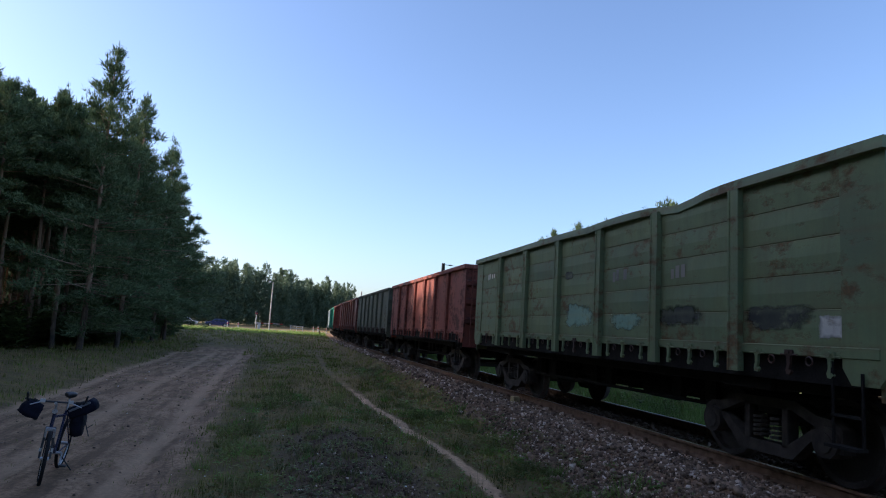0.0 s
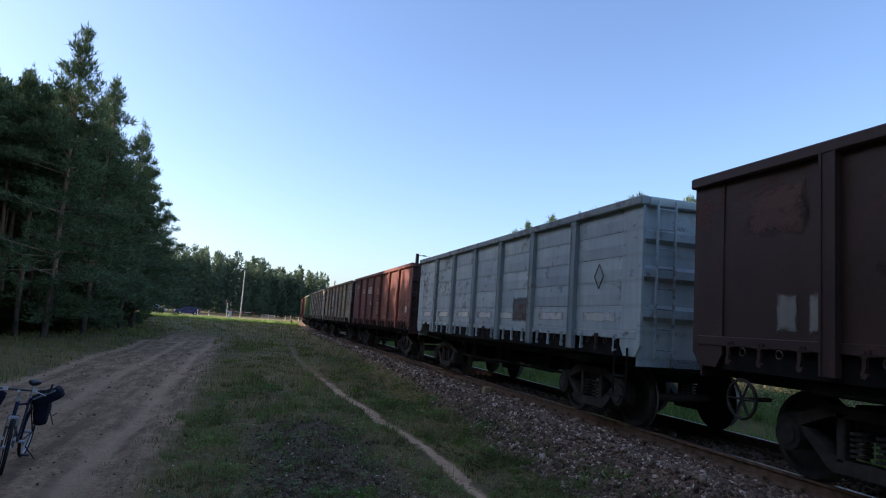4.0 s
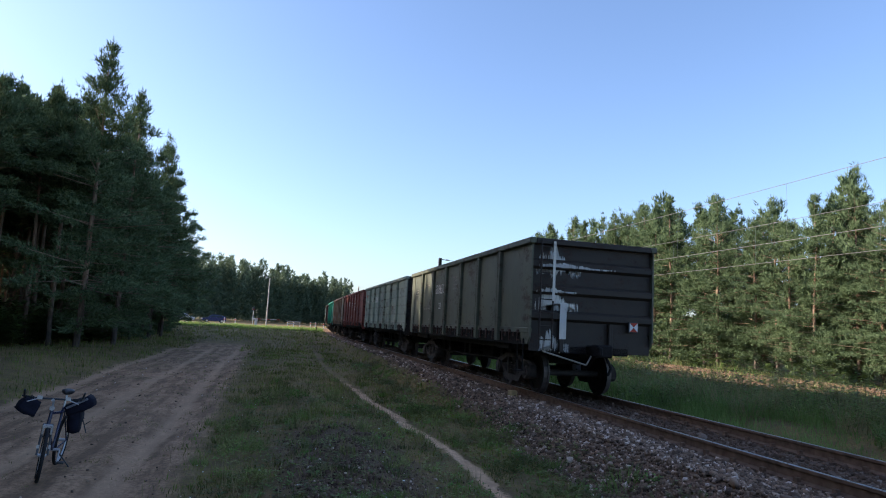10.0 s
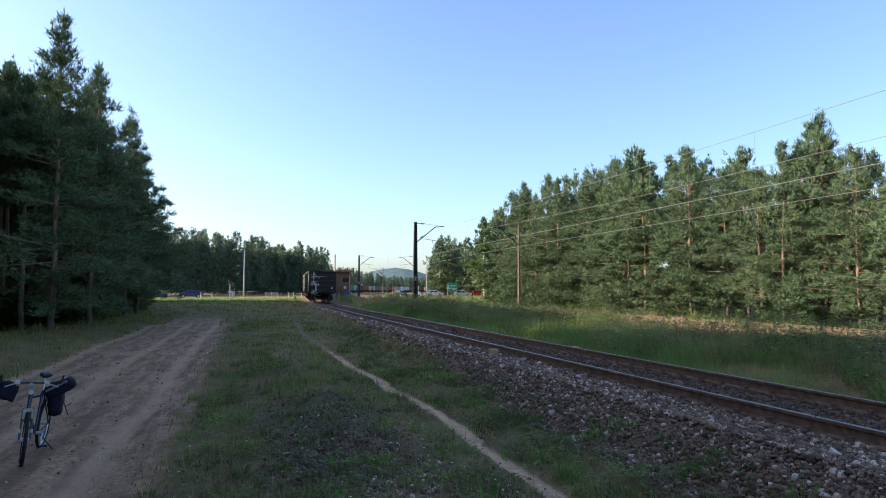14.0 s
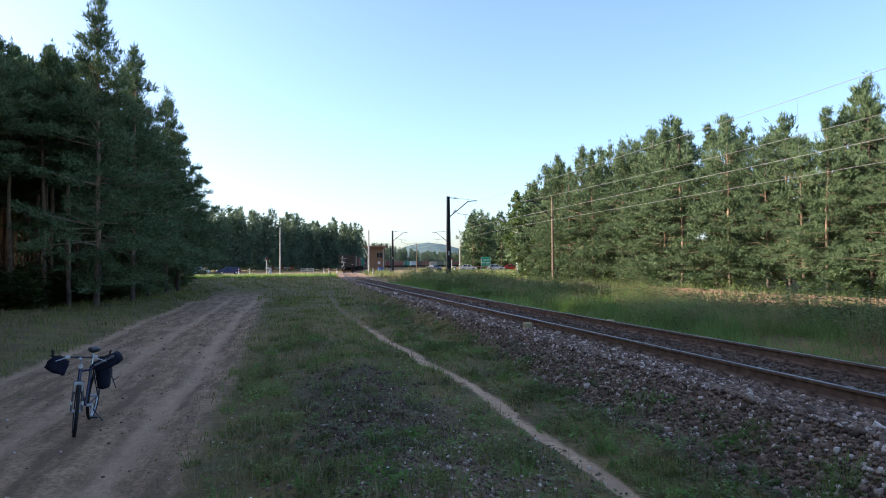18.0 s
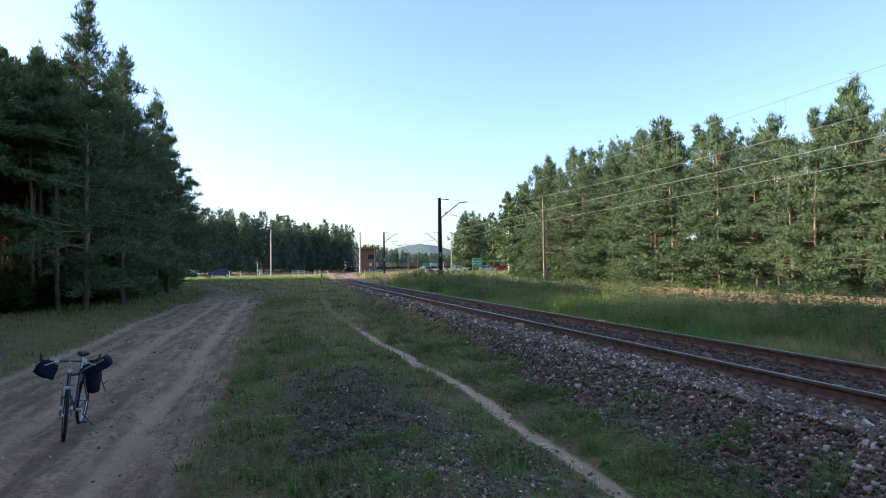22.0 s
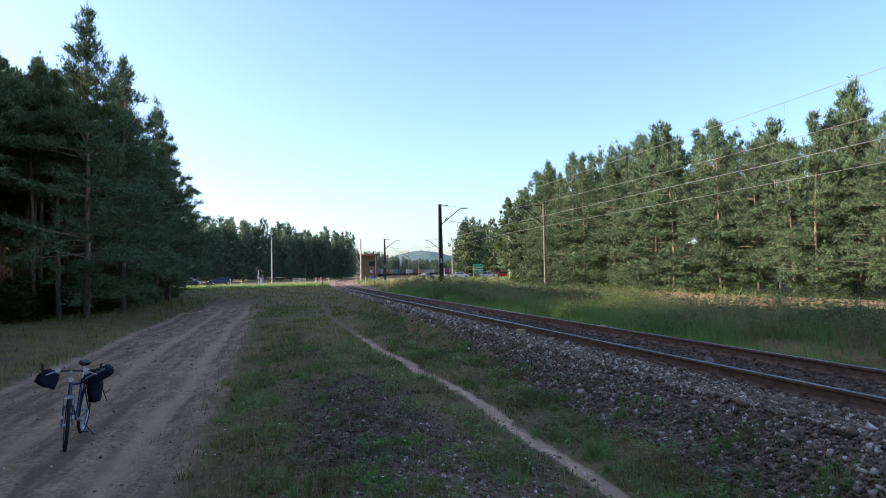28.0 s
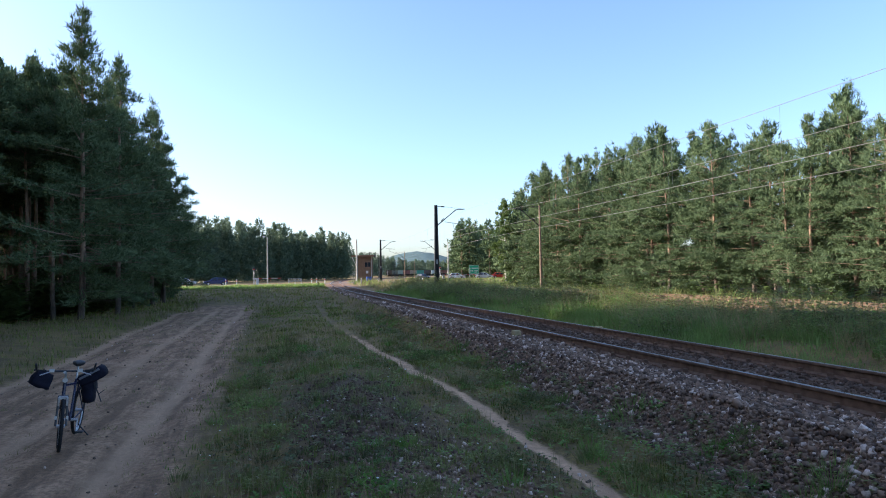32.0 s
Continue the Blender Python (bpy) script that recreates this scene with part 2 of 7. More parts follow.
def make_ground():
    g = Graph("meadow_soil")
    pos = g.n.new("ShaderNodeNewGeometry").outputs["Position"]
    big = g.noise(pos, 0.35, 5)
    mid = g.noise(pos, 2.2, 6, 0.6)
    fine = g.noise(pos, 16.0, 6, 0.65)
    grit = g.noise(pos, 60.0, 4, 0.7)
    edge = g.math("MULTIPLY", g.math("SUBTRACT", mid, 0.5), 1.1)
    edge = g.math("ADD", edge, g.math("MULTIPLY", g.math("SUBTRACT", fine, 0.5), 0.6))
    grass = g.mix(g.ramp(mid, 0.35, 0.7), (0.315, 0.191, 0.0731), (0.227, 0.202, 0.0484))
    grass = g.mix(g.ramp(big, 0.4, 0.65), grass, (0.284, 0.202, 0.0646))
    grass = g.mix(g.ramp(g.noise(pos, 0.9, 5, 0.65), 0.45, 0.6, 0, 0.6), grass, (0.0943, 0.0718, 0.0388))
    grass = g.mix(g.ramp(fine, 0.36, 0.6, 0, 0.8), grass, (0.144, 0.0984, 0.0537))
    along = g.n.new("ShaderNodeMapping")
    along.inputs["Scale"].default_value = (3.2, 0.5, 1.0)
    g.t.links.new(pos, along.inputs["Vector"])
    tread = g.noise(along.outputs[0], 1.0, 7, 0.62)
    sand = g.mix(g.ramp(mid, 0.3, 0.7), (0.419, 0.236, 0.131), (0.615, 0.369, 0.215))
    sand = g.mix(g.ramp(tread, 0.44, 0.6, 0, 0.75), sand, (0.185, 0.107, 0.0581))
    sand = g.mix(g.ramp(fine, 0.44, 0.62, 0, 0.6), sand, (0.14, 0.0902, 0.0556))
    sand = g.mix(g.ramp(grit, 0.5, 0.75, 0, 0.3), sand, (0.13, 0.0855, 0.0556))
    sand = g.mix(g.ramp(big, 0.55, 0.7, 0, 0.45), sand, (0.158, 0.119, 0.0597))
    track = g.mix(g.ramp(fine, 0.35, 0.6), (0.805, 0.509, 0.306), (0.579, 0.353, 0.21))
    track = g.mix(g.ramp(mid, 0.4, 0.62, 0, 0.7), track, (0.403, 0.249, 0.145))
    stones = g.mix(g.ramp(grit, 0.35, 0.7), (0.113, 0.0672, 0.0452), (0.377, 0.226, 0.145))
    tar = g.mix(g.ramp(grit, 0.35, 0.7), (0.139, 0.127, 0.113), (0.213, 0.191, 0.166))

    def m(name, w=0.16):
        return g.ramp(g.math("ADD", g.attr(name), edge), 0.5 - w, 0.5 + w)

    soil = g.mix(g.ramp(fine, 0.35, 0.65), (0.0566, 0.0393, 0.028), (0.189, 0.122, 0.0807))
    col = g.mix(g.math("MULTIPLY", m("heap", 0.3), 0.85), grass, soil)
    col = g.mix(m("gravel", 0.3), col, stones)
    col = g.mix(m("road", 0.22), col, sand)
    col = g.mix(m("rut", 0.3), col, track)
    col = g.mix(m("path", 0.1), col, track)
    col = g.mix(m("ballast", 0.1), col, stones)
    col = g.mix(g.ramp(g.attr("oily"), 0.2, 0.9, 0, 0.85), col, g.mix(g.ramp(fine, 0.4, 0.65), (0.107, 0.0649, 0.043), (0.201, 0.122, 0.0807)))
    col = g.mix(g.ramp(g.attr("tar"), 0.4, 0.6), col, tar)
    h = g.math("ADD", g.math("MULTIPLY", mid, 1.0), g.math("ADD", g.math("MULTIPLY", fine, 0.7), g.math("MULTIPLY", grit, 0.3)))
    return g.done(col, 0.95, 0.0, h, 0.9, 0.05, spec=0.2)


M_GROUND = make_ground()


def make_leaf(name, a, b, c, translucent=0.3, rough=0.6, patch=0.0):
    g = Graph(name)
    i = g.island()
    o = g.thing()
    col = g.mix(i, a, b)
    col = g.mix(g.math("MULTIPLY", o, 0.6), col, c)
    if patch:
        pos = g.n.new("ShaderNodeNewGeometry").outputs["Position"]
        col = g.mix(g.ramp(g.noise(pos, 0.8, 5, 0.65), 0.40, 0.60, 0.0, patch), col, tuple(v * 0.42 for v in a))
        col = g.mix(g.ramp(g.noise(pos, 1.9, 4, 0.6), 0.52, 0.66, 0.0, patch * 0.8), col, (a[0] * 0.95, b[1] * 0.95, a[2]))
    return g.done(col, rough, 0.0, spec=0.25 if rough < 0.7 else 0.1, translucent=translucent)


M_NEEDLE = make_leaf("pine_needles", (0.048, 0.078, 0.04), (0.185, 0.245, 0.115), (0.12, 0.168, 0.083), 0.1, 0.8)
# haze mixed into the needle colour: paler darks and more blue than M_NEEDLE
M_NEEDLE_HAZY = make_leaf("distant_pine_needles", (0.07, 0.105, 0.065), (0.17, 0.22, 0.125), (0.12, 0.17, 0.12))
M_BROAD = make_leaf("birch_leaves", (0.06, 0.10, 0.03), (0.13, 0.18, 0.05), (0.09, 0.13, 0.04), 0.4)
M_GRASS = make_leaf("meadow_grass", (0.14, 0.17, 0.032), (0.31, 0.335, 0.075), (0.28, 0.24, 0.065), 0.35, patch=0.85)
M_STRAW = make_leaf("dry_grass", (0.26, 0.205, 0.10), (0.42, 0.33, 0.17), (0.32, 0.24, 0.13), 0.35)
M_TALLGRASS = make_leaf("tall_weeds", (0.145, 0.185, 0.055), (0.37, 0.41, 0.13), (0.30, 0.26, 0.115), 0.38, patch=0.8)
M_WEEDTOP = make_leaf("dark_weed_leaves", (0.13, 0.155, 0.058), (0.34, 0.345, 0.125), (0.36, 0.28, 0.145), 0.35, patch=0.8)
M_FRESH = make_leaf("fresh_low_grass", (0.14, 0.235, 0.055), (0.29, 0.41, 0.11), (0.22, 0.30, 0.085), 0.42, patch=0.3)
M_FLOWER = plain("white_petals", (0.75, 0.75, 0.7), 0.7, 0, 0.1, 4)


def make_bark():
    g = Graph("pine_bark")
    v = g.coords("Object", scale=(1, 1, 0.35), shift=g.rand_shift())
    z = g.n.new("ShaderNodeSeparateXYZ")
    g.put(z.inputs[0], g.coords("Object"))
    n1 = g.noise(v, 9, 6)
    low = g.mix(g.ramp(n1, 0.35, 0.65), (0.055, 0.042, 0.033), (0.125, 0.092, 0.07))
    high = g.mix(g.ramp(n1, 0.35, 0.65), (0.19, 0.12, 0.078), (0.33, 0.215, 0.14))
    up = g.ramp(g.math("ADD", z.outputs[2], g.math("MULTIPLY", n1, 2.0)), 1.8, 5.0)
    return g.done(g.mix(up, low, high), 0.9, 0, n1, 0.6, 0.03)


M_BARK = make_bark()


def make_stone(name="ballast_stone", grime=0.0):
    g = Graph(name)
    r = g.island()
    o = g.thing()
    k = g.math("FRACT", g.math("ADD", r, o), 0.0)
    pos = g.n.new("ShaderNodeNewGeometry").outputs["Position"]
    n = g.noise(pos, 45, 4)
    col = g.mix(g.ramp(k, 0.0, 0.8), (0.072, 0.048, 0.034), (0.37, 0.245, 0.165))
    col = g.mix(g.ramp(k, 0.85, 0.93), col, (0.80, 0.64, 0.52))
    col = g.mix(g.ramp(n, 0.4, 0.75, 0, 0.6), col, (0.20, 0.135, 0.105))
    if grime:
        col = g.mix(grime, col, (0.075, 0.045, 0.03))
    return g.done(col, 0.9, 0, n, 0.4, 0.01, spec=0.2)


M_STONE = make_stone()
M_GRIMY_STONE = make_stone("rust_stained_stone", 0.72)

# ---- mesh helpers ----
def mesh_of(name, verts, faces, material, smooth=False):
    me = bpy.data.meshes.new(name)
    me.from_pydata([tuple(v) for v in verts], [], faces)
    me.update()
    me.materials.append(material)
    if smooth:
        me.polygons.foreach_set("use_smooth", [True] * len(me.polygons))
    return me


def tri_mesh(name, verts, tris, material):
    """A mesh from arrays of corners (n, 3) and triangles (m, 3)."""
    me = bpy.data.meshes.new(name)
    verts, tris = np.asarray(verts, np.float32), np.asarray(tris, np.int32)
    me.vertices.add(len(verts))
    me.vertices.foreach_set("co", verts.ravel())
    me.loops.add(tris.size)
    me.loops.foreach_set("vertex_index", tris.ravel())
    me.polygons.add(len(tris))
    me.polygons.foreach_set("loop_start", np.arange(0, tris.size, 3, dtype=np.int32))
    me.update(calc_edges=True)
    me.materials.append(material)
    return me


def bm_mesh(name, bm, material, smooth=False):
    me = bpy.data.meshes.new(name)
    bm.to_mesh(me)
    bm.free()
    me.materials.append(material)
    if smooth:
        me.polygons.foreach_set("use_smooth", [True] * len(me.polygons))
    return me


def part(name, bm, material, parent, label=""):
    ob = new(name, bm if isinstance(bm, bpy.types.Mesh) else bm_mesh(name, bm, material))
    ob.parent = parent
    return tagged(ob, label)


def share(name, me, parent, m=None):
    ob = new(name, me)
    ob.parent = parent
    if m is not None:
        ob.matrix_basis = m
    return ob


def box(bm, x0, x1, y0, y1, z0, z1, bevel=0.0):
    r = bmesh.ops.create_cube(bm, size=1.0)
    vs = r["verts"]
    bmesh.ops.scale(bm, verts=vs, vec=(abs(x1 - x0), abs(y1 - y0), abs(z1 - z0)))
    bmesh.ops.translate(bm, verts=vs, vec=((x0 + x1) / 2, (y0 + y1) / 2, (z0 + z1) / 2))
    if bevel:
        es = list({e for v in vs for e in v.link_edges})
        bmesh.ops.bevel(bm, geom=es, offset=bevel, segments=1, affect="EDGES", profile=0.5)
    return bm


def boxes(*specs, bevel=0.0):
    bm = bmesh.new()
    for s in specs:
        box(bm, *s, bevel=bevel)
    return bm


def rod(bm, a, b, r0, r1=None, n=8):
    a, b = Vector(a), Vector(b)
    d = b - a
    q = d.to_track_quat("Z", "Y").to_matrix().to_4x4()
    bmesh.ops.create_cone(bm, cap_ends=True, segments=n, radius1=r0, radius2=r0 if r1 is None else r1, depth=d.length,
                          matrix=Matrix.Translation((a + b) / 2) @ q)
    return bm


def rods(*specs, n=8):
    bm = bmesh.new()
    for s in specs:
        rod(bm, *s, n=n)
    return bm


def prism(bm, outline, axis, a, b):
    """An outline in the plane across axis, drawn out from a to b."""
    def at(p, q):
        u, w = p
        return {"x": (q, u, w), "y": (u, q, w), "z": (u, w, q)}[axis]
    lo = [bm.verts.new(at(p, a)) for p in outline]
    hi = [bm.verts.new(at(p, b)) for p in outline]
    n = len(outline)
    bm.faces.new(lo)
    bm.faces.new(hi[::-1])
    for i in range(n):
        bm.faces.new((lo[i], hi[i], hi[(i + 1) % n], lo[(i + 1) % n]))
    bmesh.ops.recalc_face_normals(bm, faces=bm.faces[:])
    return bm


def ring(bm, centre, r, tube, axis="x", n=20, m=6, squash=1.0):
    """A torus round an axis."""
    rows = []
    for i in range(n):
        a = 2 * math.pi * i / n
        row = []
        for j in range(m):
            b = 2 * math.pi * j / m
            rr = r + tube * math.cos(b)
            w = tube * squash * math.sin(b)
            p = {"x": (w, rr * math.cos(a), rr * math.sin(a)), "y": (rr * math.cos(a), w, rr * math.sin(a)),
                 "z": (rr * math.cos(a), rr * math.sin(a), w)}[axis]
            row.append(bm.verts.new(Vector(p) + Vector(centre)))
        rows.append(row)
    for i in range(n):
        for j in range(m):
            bm.faces.new((rows[i][j], rows[(i + 1) % n][j], rows[(i + 1) % n][(j + 1) % m], rows[i][(j + 1) % m]))
    return bm


def writing(name, text, size, material, parent, m, label=""):
    cu = bpy.data.curves.new(name, "FONT")
    cu.body, cu.size, cu.extrude, cu.offset = text, size, 0.002, size * 0.005
    cu.align_x, cu.align_y = "CENTER", "CENTER"
    tmp = bpy.data.objects.new(name, cu)
    scene.collection.objects.link(tmp)
    me = bpy.data.meshes.new_from_object(tmp.evaluated_get(bpy.context.evaluated_depsgraph_get()))
    bpy.data.objects.remove(tmp)
    me.materials.clear()
    me.materials.append(material)
    ob = new(name, me)
    ob.parent = parent
    ob.matrix_basis = m
    return tagged(ob, label)


def holder(name, label, category, group="", m=None):
    ob = new(name)
    ob.empty_display_size = 0.2
    if m is not None:
        ob.matrix_basis = m
    return tagged(ob, label, category, group)


# ---- plan: the lines of the tracks ----
RAIL_Z = 0.84
X0, BEND, RADIUS, BEND2, RADIUS2 = 6.91, 38.0, 900.0, 300.0, 400.0
ANGLE2 = (BEND2 - BEND) / RADIUS


def track(s, off=0.0):
    """The point at s metres along the near track, off metres to its right, and its heading (clockwise from +y)."""
    if s < BEND:
        return X0 + off, s, 0.0
    a = min((s - BEND) / RADIUS, ANGLE2)
    x, y = X0 + RADIUS * (1 - math.cos(a)), BEND + RADIUS * math.sin(a)
    if s > BEND2:
        b = a + (s - BEND2) / RADIUS2
        x += RADIUS2 * (math.cos(a) - math.cos(b))
        y += RADIUS2 * (math.sin(b) - math.sin(a))
        a = b
    return x + off * math.cos(a), y - off * math.sin(a), a


_S = np.arange(-700.0, 620.0, 2.0)
_TR = np.array([track(s)[:2] for s in _S])


def across(x, y):
    """How far right of the near track points lie (arrays)."""
    order = np.argsort(_TR[:, 1])
    tx = np.interp(y, _TR[order, 1], _TR[order, 0])
    tn = np.interp(y, _TR[order, 1], np.array([track(s)[2] for s in _S])[order])
    return (x - tx) * np.cos(tn)


def smooth(a, b, v):
    t = np.clip((v - a) / (b - a), 0, 1)
    return t * t * (3 - 2 * t)


TR2, TR3 = 10.3, 14.4


def path_mid(y):
    return np.interp(y, [0, 5, 8, 10, 11.5, 13, 17, 21, 26, 33, 42], [2.9, 2.93, 3.03, 3.10, 3.02, 2.86, 2.77, 2.65, 2.46, 2.46, 2.7]) + 0.025 * np.sin(y * 1.3)


def toe(y):
    """Where the ballast ends, left of the near track's middle."""
    return np.interp(y, [4, 9, 15, 19, 35, 60], [-2.6, -2.55, -2.15, -1.95, -1.5, -1.45])


def road_mid(y):
    return -3.5 - 2.2 * smooth(42, 85, y) + 0.12 * np.sin(y * 0.16)


def lumps(x, y, size, seed):
    """Smooth random lumps between 0 and 1, of that size in metres."""
    gx, gy = x / size, y / size
    ix, iy = np.floor(gx), np.floor(gy)
    fx, fy = gx - ix, gy - iy
    fx, fy = fx * fx * (3 - 2 * fx), fy * fy * (3 - 2 * fy)

    def h(a, b):
        v = np.sin(a * 127.1 + b * 311.7 + seed * 17.3) * 43758.5453
        return v - np.floor(v)

    return (h(ix, iy) * (1 - fx) + h(ix + 1, iy) * fx) * (1 - fy) + (h(ix, iy + 1) * (1 - fx) + h(ix + 1, iy + 1) * fx) * fy


def ground_z(x, y):
    x, y = np.asarray(x, float), np.asarray(y, float)
    u = across(x, y)
    z = 0.72 * smooth(22, 95, y) + 0.0 * x
    z = z + 0.05 * np.sin(x * 0.8 + 1.3 * np.sin(y * 0.31)) * np.sin(y * 0.53 + x * 0.2) * smooth(0, 6, np.abs(x) + y)
    near = 1 - smooth(28, 60, y)
    mound = 0.42 * np.exp(-((x - 1.15) / 1.25) ** 2) * (0.55 + 0.45 * np.exp(-((y - 4.5) / 5.0) ** 2)) * near
    z = z + mound + 0.14 * smooth(1.5, 3.2, x) * (1 - smooth(12, 20, x)) * near
    z = z + 0.42 * smooth(2.2, 4.2, u) * (1 - smooth(TR2 - 3.2, TR2 - 1.6, u)) * (1 - smooth(40, 95, y))
    heap = np.exp(-((x - 1.25) / 1.05) ** 4 - ((y - 9.6) / 3.9) ** 4)
    z = z + (0.028 + 0.11 * heap) * (lumps(x, y, 0.45, 3) - 0.5) + (0.035 + 0.16 * heap) * (lumps(x, y, 1.3, 9) - 0.5)
    side = smooth(-5.6, -9.0, x) * 0.25 * near
    z = z + side
    # sunk wheel ruts of the sand road
    mid = road_mid(y)
    lane = near + 0.0 * x
    for off, depth in ((-2.1, 0.06), (-0.1, 0.05), (1.5, 0.07)):
        z = z - depth * lane * np.exp(-((x - mid - off) / 0.28) ** 2)
    z = z - 0.03 * lane * np.exp(-((x - path_mid(y)) / 0.22) ** 2)
    bed = RAIL_Z - 0.19
    for c, half in ((0.0, 1.7), (TR2, 1.8), (TR3, 1.8)):
        d = np.abs(u - c)
        top = bed + (0.0 if c == 0 else -0.02)
        bank = top - np.clip(d - half, 0, None) / 1.55
        z = np.maximum(z, np.where(d < half + 3, bank, -9))
    cross = smooth(112, 116, y) * (1 - smooth(124, 128, y))
    z = z * (1 - cross) + (RAIL_Z - 0.01) * cross
    far = smooth(260, 900, np.hypot(x, y))
    return z * (1 - far) + 0.5 * far


def steps(*runs):
    out = []
    for a, b, n in runs:
        out += list(np.linspace(a, b, n, endpoint=False))
    out.append(runs[-1][1])
    return np.array(out)


def make_sheet():
    xs = steps((-2500, -300, 10), (-300, -40, 18), (-40, -8, 32), (-8, 10, 110), (10, 32, 36), (32, 90, 16), (90, 400, 20), (400, 2500, 10))
    ys = steps((-2500, -200, 10), (-200, -10, 20), (-10, 3, 26), (3, 26, 140), (26, 60, 60), (60, 140, 50), (140, 320, 24), (320, 3500, 20))
    gx, gy = np.meshgrid(xs, ys)
    gz = ground_z(gx, gy)
    nx, ny = len(xs), len(ys)
    verts = np.stack([gx, gy, gz], -1).reshape(-1, 3)
    idx = np.arange(nx * ny).reshape(ny, nx)
    a, b, c, d = idx[:-1, :-1].ravel(), idx[:-1, 1:].ravel(), idx[1:, 1:].ravel(), idx[1:, :-1].ravel()
    tris = np.concatenate([np.stack([a, b, c], 1), np.stack([a, c, d], 1)])
    me = tri_mesh("ground", verts, tris, M_GROUND)
    me.polygons.foreach_set("use_smooth", [True] * len(me.polygons))
    x, y = verts[:, 0], verts[:, 1]
    u = across(x, y)
    mid = road_mid(y)
    half = 2.3 - 0.5 * smooth(40, 60, y)
    masks = {
        "road": (1 - smooth(half - 0.5, half + 0.5, np.abs(x - mid))) * (1 - 0.3 * smooth(30, 44, y)) * (1 - 0.75 * smooth(44, 54, y)),
        "rut": sum(np.exp(-((x - mid - o) / 0.24) ** 2) for o in (-2.1, -0.1, 1.5)) * 0.66 * (1 - smooth(38, 50, y)),
        "path": np.exp(-((x - path_mid(y)) / (0.105 + 0.003 * np.clip(y, 0, 40))) ** 2) * 0.95 * (1 - 0.66 * smooth(17, 27, y)) * (y > -20),
        "gravel": np.exp(-((x - 1.25) / 0.8) ** 2 - ((y - 5.4) / 2.6) ** 2) * 0.95,
        "heap": np.exp(-((x - 1.25) / 1.05) ** 4 - ((y - 9.6) / 3.9) ** 4),
        "ballast": np.clip(1.1 - np.clip(toe(y) + 0.35 - u, 0, None) * 1.6 - np.clip(u - 1.6, 0, None), 0, 1) * (np.abs(u) < 4),
        "oily": 1 - smooth(0.62, 0.85, np.abs(u)),
        "tar": (smooth(114, 115.5, y) * (1 - smooth(121, 122.5, y))) * (x > -400),
    }
    masks["road"] = np.maximum(masks["road"], smooth(111, 113, y) * (1 - smooth(122, 124, y)) * 0.3 * (1 - smooth(0, 6, x)))
    for k, v in masks.items():
        at = me.attributes.new(k, "FLOAT", "POINT")
        at.data.foreach_set("value", np.asarray(v, np.float32))
    return tagged(new("ground", me), "shaded meadow soil with a rutted sand road and a trodden path", "ground", kind="structure")


make_sheet()


# ---- the three tracks ----
RAIL_PROFILE = [(-0.075, -0.18), (0.075, -0.18), (0.075, -0.165), (0.012, -0.14), (0.012, -0.05), (0.036, -0.035), (0.036, -0.006), (0.03, 0.0),
                (-0.03, 0.0), (-0.036, -0.006), (-0.036, -0.035), (-0.012, -0.05), (-0.012, -0.14), (-0.075, -0.165)]


def swept(name, off, z, s0, s1, profile, material, top=None):
    ss = np.concatenate([np.arange(s0, BEND, 12.0), np.arange(BEND, s1, 5.0)])
    verts, faces, k = [], [], len(profile)
    for s in ss:
        x, y, a = track(s, off)
        for u, w in profile:
            verts.append((x + u * math.cos(a), y - u * math.sin(a), z + w))
    for i in range(len(ss) - 1):
        for j in range(k):
            faces.append((i * k + j, i * k + (j + 1) % k, (i + 1) * k + (j + 1) % k, (i + 1) * k + j))
    me = mesh_of(name, verts, faces, material)
    if top is not None:
        me.materials.append(top)
        for i in range(len(ss) - 1):
            me.polygons[i * k + 7].material_index = 1
    return me


def sleeper_mesh(name, length, material):
    bm = bmesh.new()
    prism(bm, [(-0.13, -0.16), (0.13, -0.16), (0.11, 0.0), (-0.11, 0.0)], "x", -length / 2, length / 2)
    return bm_mesh(name, bm, material)


def fastening_mesh():
    return bm_mesh("rail_clip", boxes((-0.13, 0.13, -0.08, 0.08, 0.0, 0.025), (-0.115, -0.06, -0.03, 0.03, 0.02, 0.075),
                                      (0.06, 0.115, -0.03, 0.03, 0.02, 0.075)), M_RAILSIDE)


def make_track(label, off, z, gauge, s0, s1, near):
    tr = holder("railway_track", label, "railway track")
    for side in (-1, 1):
        part("rail", swept("rail", off + side * gauge / 2, z, s0, s1, RAIL_PROFILE, M_RAILSIDE, M_RAILTOP), None, tr, "rusty rail with a worn bright head")
    sl = sleeper_mesh("sleeper", 2.7, M_SLEEPER)
    clip = fastening_mesh()
    far = []
    s = s0 if near is None else near[0]
    while near is not None and s < near[1]:
        x, y, a = track(s, off)
        sp = share("sleeper", sl, tr, pose(x, y, z - 0.185, 0, 0, -math.degrees(a)))
        for side in (-1, 1):
            xx, yy, a = track(s, off + side * gauge / 2)
            if s < 26:
                share("rail_clip", clip, tr, pose(xx, yy, z - 0.182, 0, 0, -math.degrees(a)))
        s += 0.545
    return tr


make_track("broad-gauge single track with rusty rails on stone ballast", 0.0, RAIL_Z, 1.59, -60, 560, (1.0, 62.0))
make_track("electrified main-line track half hidden behind tall weeds", TR2, RAIL_Z - 0.02, 1.505, -60, 560, None)
make_track("far electrified main-line track at the forest edge", TR3, RAIL_Z - 0.02, 1.505, -60, 560, None)

